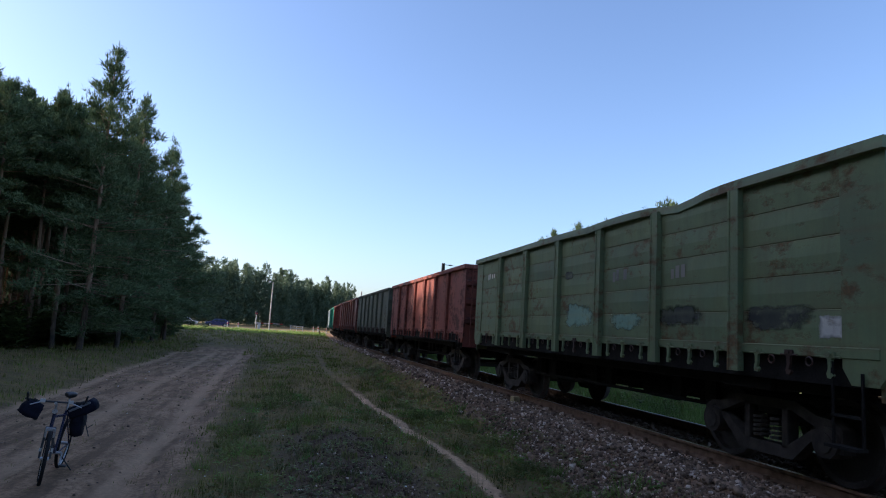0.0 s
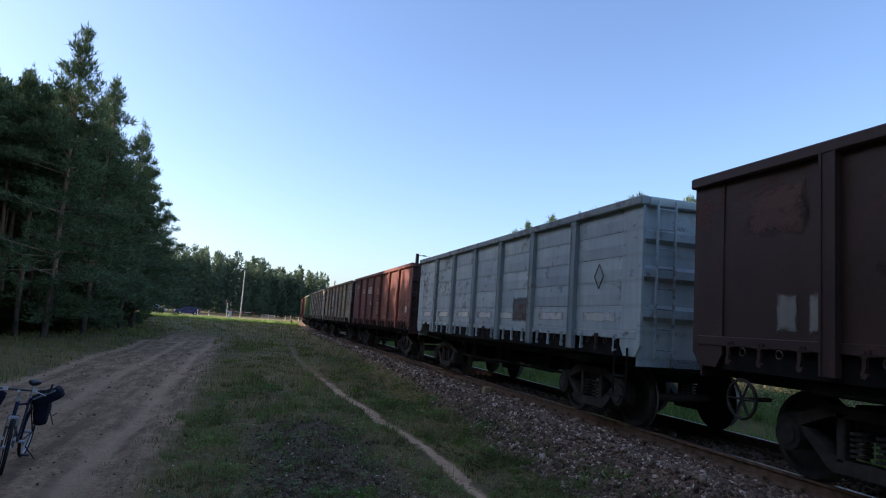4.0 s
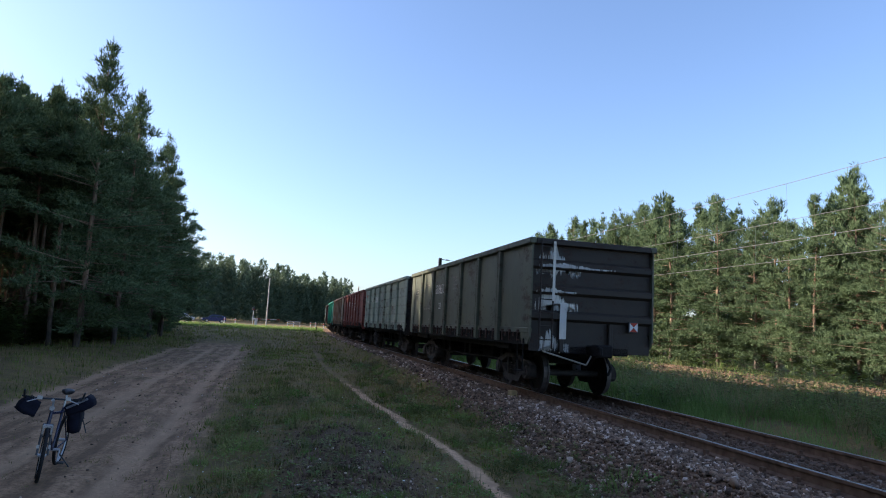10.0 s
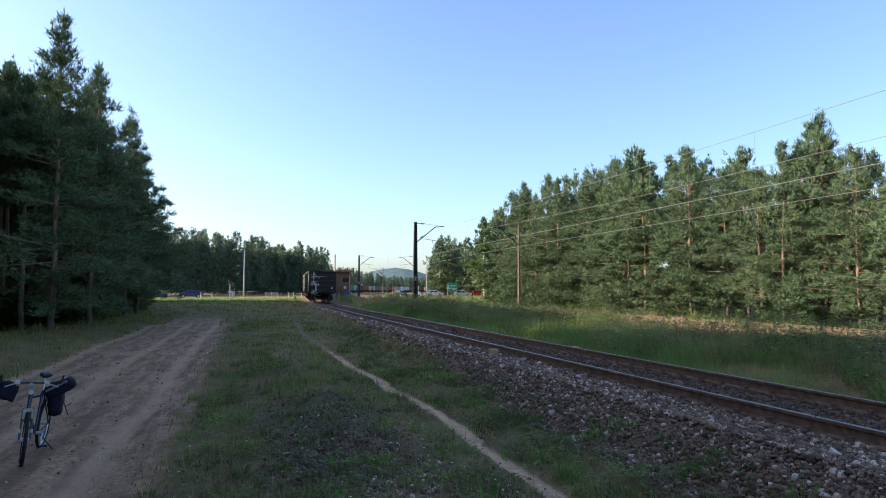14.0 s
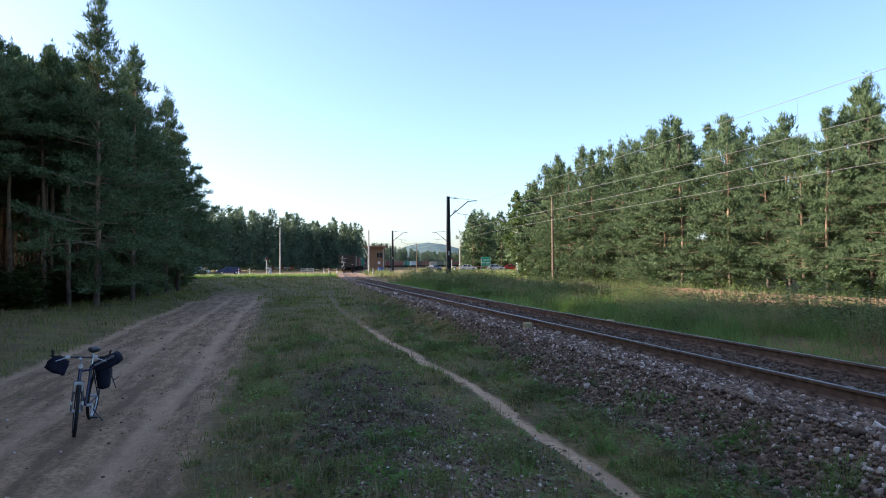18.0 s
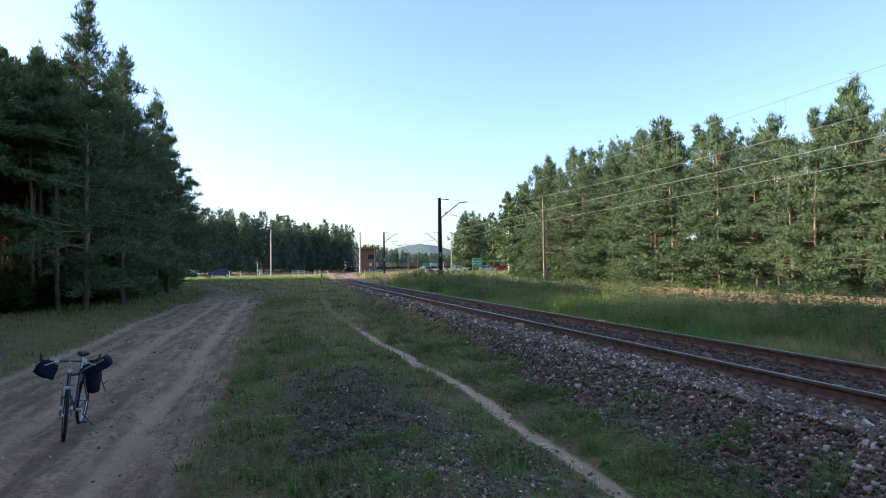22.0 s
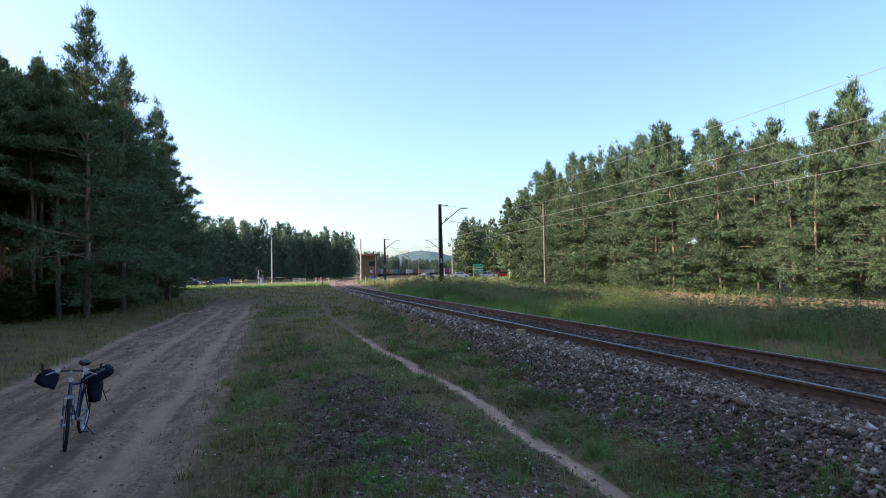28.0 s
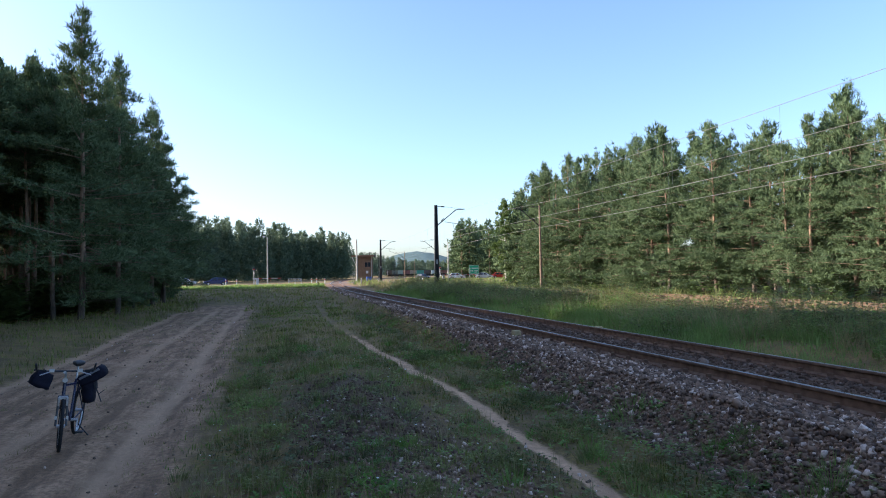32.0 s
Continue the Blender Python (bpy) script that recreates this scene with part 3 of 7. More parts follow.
# ---- freight wagons ----
HALF_L, HALF_W, TOP_Z, SILL_Z = 6.38, 1.50, 3.49, 1.41
POSTS = [-4.35, -2.61, -0.87, 0.87, 2.61, 4.35]


def plank(bm, side, y0, y1, a, z1):
    """One steel plank of a side between two posts, its edges lapped and its middle slightly bowed."""
    x = side * HALF_W
    prof = [(x - side * 0.03, a), (x - side * 0.008, a), (x, a + 0.008), (x + side * 0.011, (a + z1) / 2), (x, z1 - 0.008), (x - side * 0.008, z1), (x - side * 0.03, z1)]
    return prism(bm, prof if side > 0 else prof[::-1], "y", y0, y1)


def wagon_meshes(ribs, turn=24):
    """All the meshes of a four-axle gondola wagon, by part name; x across, +y ahead, z from the rail head."""
    d = {}
    edges = [-HALF_L + 0.16] + POSTS + [HALF_L - 0.16]
    for side, tag in ((-1, "l"), (1, "r")):
        k = ribs if side < 0 else 1
        zs = np.linspace(SILL_Z + 0.08, TOP_Z - 0.1, k + 1)
        if k == 2:
            zs[1] = SILL_Z + 0.66
        for i in range(7):
            for j in range(k):
                d["panel", tag, i, j] = bm_mesh("side_panel" if k == 1 else "plank", plank(bmesh.new(), side, edges[i], edges[i + 1], zs[j], zs[j + 1]), PAINT["dark"])
        x0, x1 = (side * (HALF_W + 0.085), side * (HALF_W - 0.07))
        d["chord", tag] = bm_mesh("top_chord", boxes((x0, x1, -HALF_L - 0.03, HALF_L + 0.03, TOP_Z - 0.135, TOP_Z), bevel=0.018), PAINT["dark"])
        d["sill", tag] = bm_mesh("side_sill", boxes((side * (HALF_W + 0.03), side * (HALF_W - 0.09), -HALF_L + 0.1, HALF_L - 0.1, SILL_Z - 0.03, SILL_Z + 0.085), bevel=0.01), PAINT["dark"])
        for end, e in ((-1, "b"), (1, "f")):
            y0, y1 = end * HALF_L, end * (HALF_L - 0.52)
            bm = bmesh.new()
            prism(bm, [(y0, TOP_Z - 0.1), (y1, TOP_Z - 0.1), (y1, SILL_Z - 0.12), (y1 + end * 0.1, 1.13), (y0 - end * 0.12, 1.13), (y0, 1.3)], "x",
                  side * (HALF_W - 0.02), side * (HALF_W + 0.02))
            d["corner", tag, e] = bm_mesh("corner_plate", bm, PAINT["dark"])
    bm = bmesh.new()
    w = 0.095
    prism(bm, [(-0.085, -w), (0.0, -w), (0.0, w), (-0.085, w), (-0.085, w - 0.03), (-0.075, w - 0.03), (-0.075, -w + 0.03), (-0.085, -w + 0.03)], "z", 1.16, TOP_Z - 0.12)
    d["post"] = bm_mesh("side_post", bm, PAINT["dark"])
    for end, e in ((-1, "b"), (1, "f")):
        y = end * HALF_L
        specs = [(-HALF_W + 0.02, HALF_W - 0.02, y - end * 0.1, y - end * 0.14, 1.0, TOP_Z - 0.1)]
        d["end", e] = bm_mesh("end_wall", boxes(*specs), PAINT["dark"])
        d["endchord", e] = bm_mesh("end_chord", boxes((-HALF_W + 0.07, HALF_W - 0.07, y + end * 0.03, y - end * 0.12, TOP_Z - 0.135, TOP_Z - 0.004), bevel=0.015), PAINT["dark"])
        for i, z in enumerate((1.78, 2.36, 2.92)):
            bm = bmesh.new()
            prism(bm, [(y - end * 0.1, z - 0.12), (y - end * 0.01, z - 0.06), (y - end * 0.01, z + 0.06), (y - end * 0.1, z + 0.12)], "x", -HALF_W + 0.02, HALF_W - 0.02)
            d["endrib", e, i] = bm_mesh("end_rib", bm, PAINT["dark"])
        d["buffer_beam", e] = bm_mesh("end_beam", boxes((-0.95, 0.95, y - end * 0.1, y - end * 0.35, 0.96, 1.14), bevel=0.015), M_UNDER)
        bm = boxes((-0.11, 0.11, y - end * 0.3, y + end * 0.32, 0.95, 1.17), (-0.2, 0.2, y + end * 0.3, y + end * 0.56, 0.93, 1.2), bevel=0.03)
        box(bm, -0.2, -0.08, y + end * 0.5, y + end * 0.66, 0.97, 1.16, 0.03)
        d["coupler", e] = bm_mesh("coupler", bm, M_UNDER)
        side = -1 if end < 0 else 1
        xs = (side * 1.02, side * 1.32)
        bm = rods(*[((x, y + end * 0.07, 1.05), (x, y + end * 0.07, TOP_Z - 0.05), 0.02) for x in xs], n=6)
        for z in np.linspace(1.25, 3.3, 8):
            rod(bm, (xs[0], y + end * 0.07, z), (xs[1], y + end * 0.07, z), 0.013, n=5)
        d["ladder", e] = bm_mesh("end_ladder", bm, PAINT["dark"])
        for tag, sd in ((("l", -1),) if end < 0 else (("r", 1),)):
            x = sd * (HALF_W + 0.04)
            yy = end * (HALF_L - 0.62)
            bm = rods(((x, yy, 1.35), (x, yy, 0.55), 0.017), ((x, yy + end * 0.34, 1.25), (x, yy + end * 0.34, 0.55), 0.017), n=5)
            box(bm, x - 0.1, x + 0.03, yy - 0.02 if end > 0 else yy - 0.36, yy + 0.36 if end > 0 else yy + 0.02, 0.53, 0.56)
            box(bm, x - 0.02, x + 0.01, yy if end > 0 else yy - 0.34, yy + 0.34 if end > 0 else yy, 0.82, 0.85)
            d["step", tag, e] = bm_mesh("foot_step", bm, M_UNDER)
    d["floor"] = bm_mesh("floor", boxes((-HALF_W + 0.04, HALF_W - 0.04, -HALF_L + 0.15, HALF_L - 0.15, SILL_Z - 0.3, SILL_Z)), M_UNDER)
    d["centre_sill"] = bm_mesh("centre_sill", boxes((-0.24, 0.24, -HALF_L + 0.3, HALF_L - 0.3, 0.98, SILL_Z - 0.06),  bevel=0.01), M_UNDER)
    for y in (-4.325, -1.74, 0.0, 1.74, 4.325):
        d["cross", y] = bm_mesh("cross_beam", boxes((-1.3, -0.25, y - 0.12, y + 0.12, 1.08, SILL_Z - 0.064), (0.25, 1.3, y - 0.12, y + 0.12, 1.08, SILL_Z - 0.064)), M_UNDER)
    for end, e in ((-1, "b"), (1, "f")):
        d["body_bolster", e] = bm_mesh("body_bolster", boxes((-1.36, 1.36, end * 4.325 - 0.42, end * 4.325 + 0.42, 0.96, 1.1), bevel=0.02), M_UNDER)
    for side in (-1, 1):
        d["hatch_shaft", side] = bm_mesh("hatch_shaft", boxes((side * 1.2, side * 1.3, -HALF_L + 0.5, HALF_L - 0.5, 0.98, 1.1), bevel=0.012), M_UNDER)
    bm = bmesh.new()
    rod(bm, (0.35, -0.9, 0.82), (0.35, -0.25, 0.82), 0.2, n=12)
    rod(bm, (-0.45, 0.6, 0.85), (-0.45, 1.5, 0.85), 0.16, n=12)
    rod(bm, (-0.6, -3.0, 0.78), (-0.6, 3.0, 0.74), 0.025, n=5)
    rod(bm, (0.15, -3.2, 0.8), (0.15, 3.2, 0.8), 0.025, n=5)
    rod(bm, (-0.62, -1.9, 0.72), (-0.62, -1.1, 0.72), 0.17, n=12)
    for y in (-3.1, -2.3, -0.2, 0.35, 2.2, 3.0):
        box(bm, -0.5, 0.5, y - 0.05, y + 0.05, 0.6 + 0.04 * (y > 0), 0.95)
        box(bm, -0.95, -0.86, y - 0.12, y + 0.12, 0.62, 1.12)
    for x in (-0.95, -0.25, 0.3):
        rod(bm, (x, -3.3, 0.64), (x, 3.3, 0.6), 0.03, n=5)
    box(bm, -0.8, -0.3, 2.3, 2.9, 0.52, 0.98, 0.03)
    box(bm, -0.3, 0.3, -2.9, 2.9, 0.72, 0.98)
    d["brake_gear"] = bm_mesh("brake_gear", bm, M_UNDER)
    bm = bmesh.new()
    ring(bm, (-HALF_W + 0.05, 0, 0), 0.27, 0.022, "x", 20, 6)
    for i in range(3):
        a = math.pi * i / 3
        rod(bm, (-HALF_W + 0.05, 0.27 * math.cos(a), 0.27 * math.sin(a)), (-HALF_W + 0.05, -0.27 * math.cos(a), -0.27 * math.sin(a)), 0.016, n=5)
    rod(bm, (-HALF_W + 0.03, 0, 0), (-HALF_W + 0.45, 0, 0), 0.03, n=6)
    d["handwheel"] = bm_mesh("brake_handwheel", bm, M_BOGIE)
    # hooks of the bottom hatches, hung under the sill
    bm = bmesh.new()
    prism(bm, [(-0.07, 0.03), (0.07, 0.03), (0.08, -0.03), (0.035, -0.08), (0.03, -0.2), (0.055, -0.27), (0.045, -0.33), (-0.02, -0.34), (-0.055, -0.29), (-0.03, -0.26),
               (0.0, -0.27), (-0.03, -0.18), (-0.03, -0.08), (-0.08, -0.03)], "x", -0.028, 0.02)
    rod(bm, (-0.045, 0.0, 0.0), (0.02, 0.0, 0.0), 0.03, n=8)
    rod(bm, (-0.015, -0.16, -0.045), (-0.015, 0.16, -0.045), 0.016, n=5)
    d["hook"] = bm_mesh("hatch_hook", bm, PAINT["dark"])
    bm = bmesh.new()
    ring(bm, (0, 0, -0.08), 0.045, 0.011, "x", 10, 4)
    d["loop"] = bm_mesh("hatch_loop", bm, PAINT["dark"])
    # bogie
    bm = bmesh.new()
    x0, x1 = -0.08, 0.08
    prism(bm, [(-1.12, 0.38), (-1.11, 0.64), (-0.98, 0.72), (-0.78, 0.74), (-0.48, 0.86), (0.48, 0.86), (0.78, 0.74), (0.98, 0.72), (1.11, 0.64), (1.12, 0.38), (1.02, 0.38), (1.0, 0.58),
               (0.8, 0.6), (0.42, 0.75), (-0.42, 0.75), (-0.8, 0.6), (-1.0, 0.58), (-1.02, 0.38)], "x", x0, x1)
    prism(bm, [(-0.86, 0.6), (-0.42, 0.2), (0.42, 0.2), (0.86, 0.6), (0.7, 0.58), (0.34, 0.34), (-0.34, 0.34), (-0.7, 0.58)], "x", x0, x1)
    for s in (-1, 1):
        box(bm, x0, x1, s * 0.26, s * 0.36, 0.3, 0.8, 0.01)
        rod(bm, (-0.13, s * 0.925, 0.48), (0.12, s * 0.925, 0.48), 0.17, n=14)
        rod(bm, (-0.15, s * 0.925, 0.48), (-0.12, s * 0.925, 0.48), 0.11, n=10)
    d["side_frame"] = bm_mesh("side_frame", bm, M_BOGIE)
    bm = bmesh.new()
    coil = []
    for i in range(41):
        t = 2 * math.pi * i / 8
        z = 0.375 + 0.27 * i / 40
        coil.append([bm.verts.new(((0.085 + 0.022 * math.cos(q)) * math.cos(t), (0.085 + 0.022 * math.cos(q)) * math.sin(t), z + 0.022 * math.sin(q))) for q in (0.8, 2.4, 3.9, 5.5)])
    for p, q in zip(coil, coil[1:]):
        for i in range(4):
            bm.faces.new((p[i], p[(i + 1) % 4], q[(i + 1) % 4], q[i]))
    d["spring"] = bm_mesh("spring", bm, M_BOGIE)
    d["bolster"] = bm_mesh("bolster", boxes((-1.05, 1.05, -0.2, 0.2, 0.66, 0.9), (-0.3, 0.3, -0.3, 0.3, 0.88, 1.0), bevel=0.02), M_UNDER)
    bm = bmesh.new()
    r = 0.478
    rod(bm, (-1.1, 0, 0), (1.1, 0, 0), 0.075, n=10)
    me = None
    for s in (-1, 1):
        prof = [(0.71, 0.075), (0.72, 0.12), (0.77, 0.16), (0.77, r - 0.09), (0.725, r - 0.07), (0.725, r + 0.028), (0.757, r + 0.028), (0.765, r), (0.855, r - 0.012),
                (0.855, r - 0.07), (0.8, r - 0.09), (0.8, 0.16), (0.85, 0.12), (0.85, 0.075)]
        n = turn
        grid = [[bm.verts.new((s * u, w * math.cos(2 * math.pi * i / n), w * math.sin(2 * math.pi * i / n))) for u, w in prof] for i in range(n)]
        for i in range(n):
            for j in range(len(prof) - 1):
                f = bm.faces.new((grid[i][j], grid[i][j + 1], grid[(i + 1) % n][j + 1], grid[(i + 1) % n][j]))
                f.material_index = 1 if j in (5, 6, 7) else 0
    bmesh.ops.recalc_face_normals(bm, faces=bm.faces[:])
    d["wheelset"] = bm_mesh("wheelset", bm, M_WHEEL)
    d["wheelset"].materials.append(M_TREAD)
    return d


KIT = {k: wagon_meshes(k) for k in (1, 2, 5)}
KIT[0] = wagon_meshes(1, 12)
WHEELSETS = []


def painted(ob, material):
    """Gives a shared mesh its own paint on this object."""
    for slot in ob.material_slots[:1]:
        slot.link = "OBJECT"
        slot.material = material
    return ob


def dented_chord():
    """A top edge bent inwards and down over two panels."""
    bm = bmesh.new()
    rows = []
    for y in np.linspace(-HALF_L - 0.03, HALF_L + 0.03, 40):
        dz = -0.08 * math.exp(-((y + 3.1) / 0.5) ** 2) - 0.03 * math.exp(-((y + 0.4) / 0.5) ** 2)
        dx = 0.06 * math.exp(-((y + 3.1) / 0.9) ** 2)
        rows.append([bm.verts.new((x + dx, y, z + dz)) for x, z in ((-HALF_W - 0.085, TOP_Z - 0.12), (-HALF_W - 0.07, TOP_Z), (-HALF_W + 0.07, TOP_Z), (-HALF_W + 0.07, TOP_Z - 0.135))])
    for a, b in zip(rows, rows[1:]):
        for i in range(4):
            bm.faces.new((a[i], a[(i + 1) % 4], b[(i + 1) % 4], b[i]))
    bm.faces.new(rows[0])
    bm.faces.new(rows[-1][::-1])
    bmesh.ops.recalc_face_normals(bm, faces=bm.faces[:])
    return bm


def make_wagon(label, paint, ribs, post_paint=None, near=True, dent=False, shaded_end_paint=None):
    kit, mat, pm = KIT[ribs], PAINT[paint], PAINT[post_paint or paint]
    # ends, their ribs and ladders get a darker colour that holds their shade
    em = PAINT[shaded_end_paint or paint]
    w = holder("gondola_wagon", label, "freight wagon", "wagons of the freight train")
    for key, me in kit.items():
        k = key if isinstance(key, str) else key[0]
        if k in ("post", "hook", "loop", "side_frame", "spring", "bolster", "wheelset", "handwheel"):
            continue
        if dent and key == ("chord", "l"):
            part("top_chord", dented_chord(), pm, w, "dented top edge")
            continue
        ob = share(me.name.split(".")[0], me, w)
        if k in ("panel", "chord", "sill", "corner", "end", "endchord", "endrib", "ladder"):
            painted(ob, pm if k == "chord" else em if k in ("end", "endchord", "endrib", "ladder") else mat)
    for side in (-1, 1):
        for y in POSTS:
            painted(share("side_post", kit["post"], w, pose(side * HALF_W, y, 0, 0, 0, 0 if side < 0 else 180)), pm)
    for side in ((-1, 1) if near else (-1,)):
        for i in range(7):
            mid = -5.22 + 1.74 * i
            for o in (-0.52, 0.02, 0.5):
                painted(share("hatch_hook", kit["hook"], w, pose(side * (HALF_W + 0.035), mid + o, SILL_Z + 0.01) @ Matrix.Scale(0.72, 4)), mat if side < 0 and paint != "dark" and (o != 0.02 or i % 3) else PAINT["sooty"])
            if near and side < 0:
                for o in (-0.26, 0.27):
                    painted(share("hatch_loop", kit["loop"], w, pose(side * (HALF_W + 0.05), mid + o, SILL_Z)), PAINT["sooty"])
    if paint in ("sooty", "mint") and near:
        share("brake_handwheel", kit["handwheel"], w, pose(0, 5.6 if paint == "sooty" else 1.95, 0.80) @ Matrix.Diagonal((1.0, 0.8, 0.8, 1.0)))
    for end in (-1, 1):
        b = share("bogie", kit["bolster"], w, pose(0, end * 4.325, 0))
        for side in (-1, 1):
            share("side_frame", kit["side_frame"], b, pose(side * 1.02, 0, 0, 0, 0, 0 if side < 0 else 180))
            for o in ((-0.14, 0.14) if near else ()):
                share("spring", kit["spring"], b, pose(side * 1.02, o, 0))
        for o in (-0.925, 0.925):
            ws = share("wheelset", kit["wheelset"], b, pose(0, o, 0.478))
            if near:
                WHEELSETS.append((w, ws, o))
    return w


def on_side(y, z, lift=0.016):
    """The pose of a sign on the wagon's left side, to be read from outside."""
    return Matrix(((0, 0, -1, -(HALF_W + lift)), (-1, 0, 0, y), (0, 1, 0, z), (0, 0, 0, 1)))


def plate(name, w, y0, y1, z0, z1, material, label="", seed=0):
    """A painted field on the left side with uneven outline."""
    rnd = random.Random(seed + int(y0 * 100) + int(z0 * 10))
    pts = []
    n, m = max(6, int((y1 - y0) / 0.09)), max(4, int((z1 - z0) / 0.09))
    rag = 0.011
    for i in range(n):
        pts.append((y0 + (y1 - y0) * i / n, z0 + rnd.uniform(-rag, rag)))
    for i in range(m):
        pts.append((y1 + rnd.uniform(-rag, rag), z0 + (z1 - z0) * i / m))
    for i in range(n):
        pts.append((y1 + (y0 - y1) * i / n, z1 + rnd.uniform(-rag, rag)))
    for i in range(m):
        pts.append((y0 + rnd.uniform(-rag, rag), z1 + (z0 - z1) * i / m))
    if name == "paint_patch" and material in (M_BLUE, M_TURQ, M_PINK, M_OXIDE, M_BLACKPATCH, M_YELLOWPATCH):
        # faded paint: rounded, with a wavering outline
        ph = [rnd.uniform(0, 6.28) for _ in range(4)]
        pts = []
        for i in range(72):
            a = 2 * math.pi * i / 72
            r = (abs(math.cos(a)) ** 3.5 + abs(math.sin(a)) ** 3.5) ** (-1 / 3.5)
            r *= 0.93 + 0.07 * math.sin(3 * a + ph[0]) + 0.05 * math.sin(7 * a + ph[1]) + 0.035 * math.sin(13 * a + ph[2]) + rnd.uniform(-0.02, 0.02)
            pts.append(((y0 + y1) / 2 + r * math.cos(a) * (y1 - y0) / 2, (z0 + z1) / 2 + r * math.sin(a) * (z1 - z0) / 2))
    return film_of_paint(name, w, pts, material, label, lambda u, v: (-(HALF_W + 0.015), u, v))


def film_of_paint(name, w, pts, material, label, place):
    """A coat of paint with this outline; its rim carries the wear."""
    cu, cv = sum(p[0] for p in pts) / len(pts), sum(p[1] for p in pts) / len(pts)
    rings = ((1.0, 1.0), (0.82, 0.5), (0.55, 0.12), (0.2, 0.0))
    verts = [place(cu + (u - cu) * k, cv + (v - cv) * k) for k, _ in rings for u, v in pts] + [place(cu, cv)]
    n = len(pts)
    faces = [(r * n + i, (r + 1) * n + i, (r + 1) * n + (i + 1) % n, r * n + (i + 1) % n) for r in range(len(rings) - 1) for i in range(n)]
    faces += [((len(rings) - 1) * n + i, len(rings) * n, (len(rings) - 1) * n + (i + 1) % n) for i in range(n)]
    me = mesh_of(name, verts, faces, material)
    at = me.attributes.new("worn", "FLOAT", "POINT")
    at.data.foreach_set("value", np.array([q for _, q in rings for _ in pts] + [0.0], np.float32))
    return part(name, me, None, w, label)


def bars(w, y, z, rows, length, h, material):
    """Writing too small to read, as short bars."""
    rnd = random.Random(int(y * 50) + int(z * 70))
    bm = bmesh.new()
    for i in range(rows):
        u = -length / 2
        zz = z - i * h * 1.7
        u += rnd.uniform(0.0, 0.2) * length
        stop = length / 2 - rnd.uniform(0.0, 0.2) * length
        while u < stop:
            k, top = rnd.uniform(0.25, 0.5) * h, rnd.uniform(0.65, 1.0) * h
            low = rnd.uniform(0.0, 0.15) * h
            if rnd.random() > 0.2:
                box(bm, -(HALF_W + 0.0165), -(HALF_W + 0.018), y - u, y - u - k, zz + low, zz + top)
            u += k + h * rnd.choice((0.14, 0.2, 0.3))
    return tagged(part("marking", bm, material, w, "worn white lettering"), kind="stuff")


def number(w, text, y, z, material, label="white painted number", lift=0.016):
    """A wagon's number in narrow painted figures."""
    return writing("wagon_number", text, 0.46, material, w, on_side(y, z, lift) @ Matrix.Diagonal((0.67, 1.0, 1.0, 1.0)), label)


TRAIN = []
FIRST = 11.2 - HALF_L


def lead(w):
    TRAIN.append(w)
    return w


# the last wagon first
w = lead(make_wagon("last wagon of the train, dark grey-green steel gondola with white-smeared end", "dark", 1, shaded_end_paint="tarry"))
number(w, "63196513", 1.74, 2.66, M_WHITEPAINT)
writing("wagon_code", "22", 0.3, M_WHITEPAINT, w, on_side(1.7, 2.1), "white painted number")
bars(w, 5.3, 2.75, 3, 0.6, 0.06, M_FADEDWHITE)
bars(w, 3.5, 2.85, 1, 0.8, 0.07, M_FADEDWHITE)
bars(w, 3.7, 2.0, 1, 1.2, 0.08, M_FADEDWHITE)
bars(w, -0.1, 2.95, 4, 0.6, 0.07, M_FADEDWHITE)
bars(w, 3.1, 1.62, 1, 0.5, 0.06, M_FADEDWHITE)
rnd = random.Random(77)


def end_smear(x0, x1, z0, z1, y, drip):
    """White paint on the end wall, run down in drips."""
    pts, n = [], 40
    for i in range(n):
        x = x0 + (x1 - x0) * i / n
        pts.append((x, z0 - drip * rnd.random() ** 2))
    for i in range(n):
        x = x1 + (x0 - x1) * i / n
        k = 1 - abs(2 * (x - x0) / (x1 - x0) - 0.7)
        pts.append((x, z0 + (z1 - z0) * max(0.25, k) * rnd.uniform(0.8, 1.1)))
    film_of_paint("paint_smear", w, pts, M_RUNS, "white paint run down in drips", lambda u, v: (u, y, v))


end_smear(-1.4, -0.2, 2.78, 3.42, -HALF_L + 0.095, 0.2)
end_smear(-1.4, -0.3, 1.95, 2.5, -HALF_L + 0.095, 0.25)
end_smear(-1.3, -0.5, 1.05, 1.55, -HALF_L + 0.095, 0.1)
end_smear(-1.4, 0.6, 2.86, 2.98, -HALF_L + 0.006, 0.02)
end_smear(-1.4, -0.4, 2.30, 2.42, -HALF_L + 0.006, 0.02)
part("paint_strip", boxes((-1.05, -0.99, -HALF_L - 0.092, -HALF_L - 0.1, 2.1, 3.42)), M_WHITEPAINT, w, "white painted ladder upright")
part("paint_strip", boxes((-0.82, -0.66, -HALF_L - 0.012, -HALF_L - 0.02, 1.28, 2.08)), M_WHITEPAINT, w, "white painted upright")
part("tail_board", boxes((0.88, 1.12, -HALF_L + 0.02, -HALF_L - 0.02, 1.5, 1.74), bevel=0.004), M_BLACKPLATE, w, "dark tail marker board")
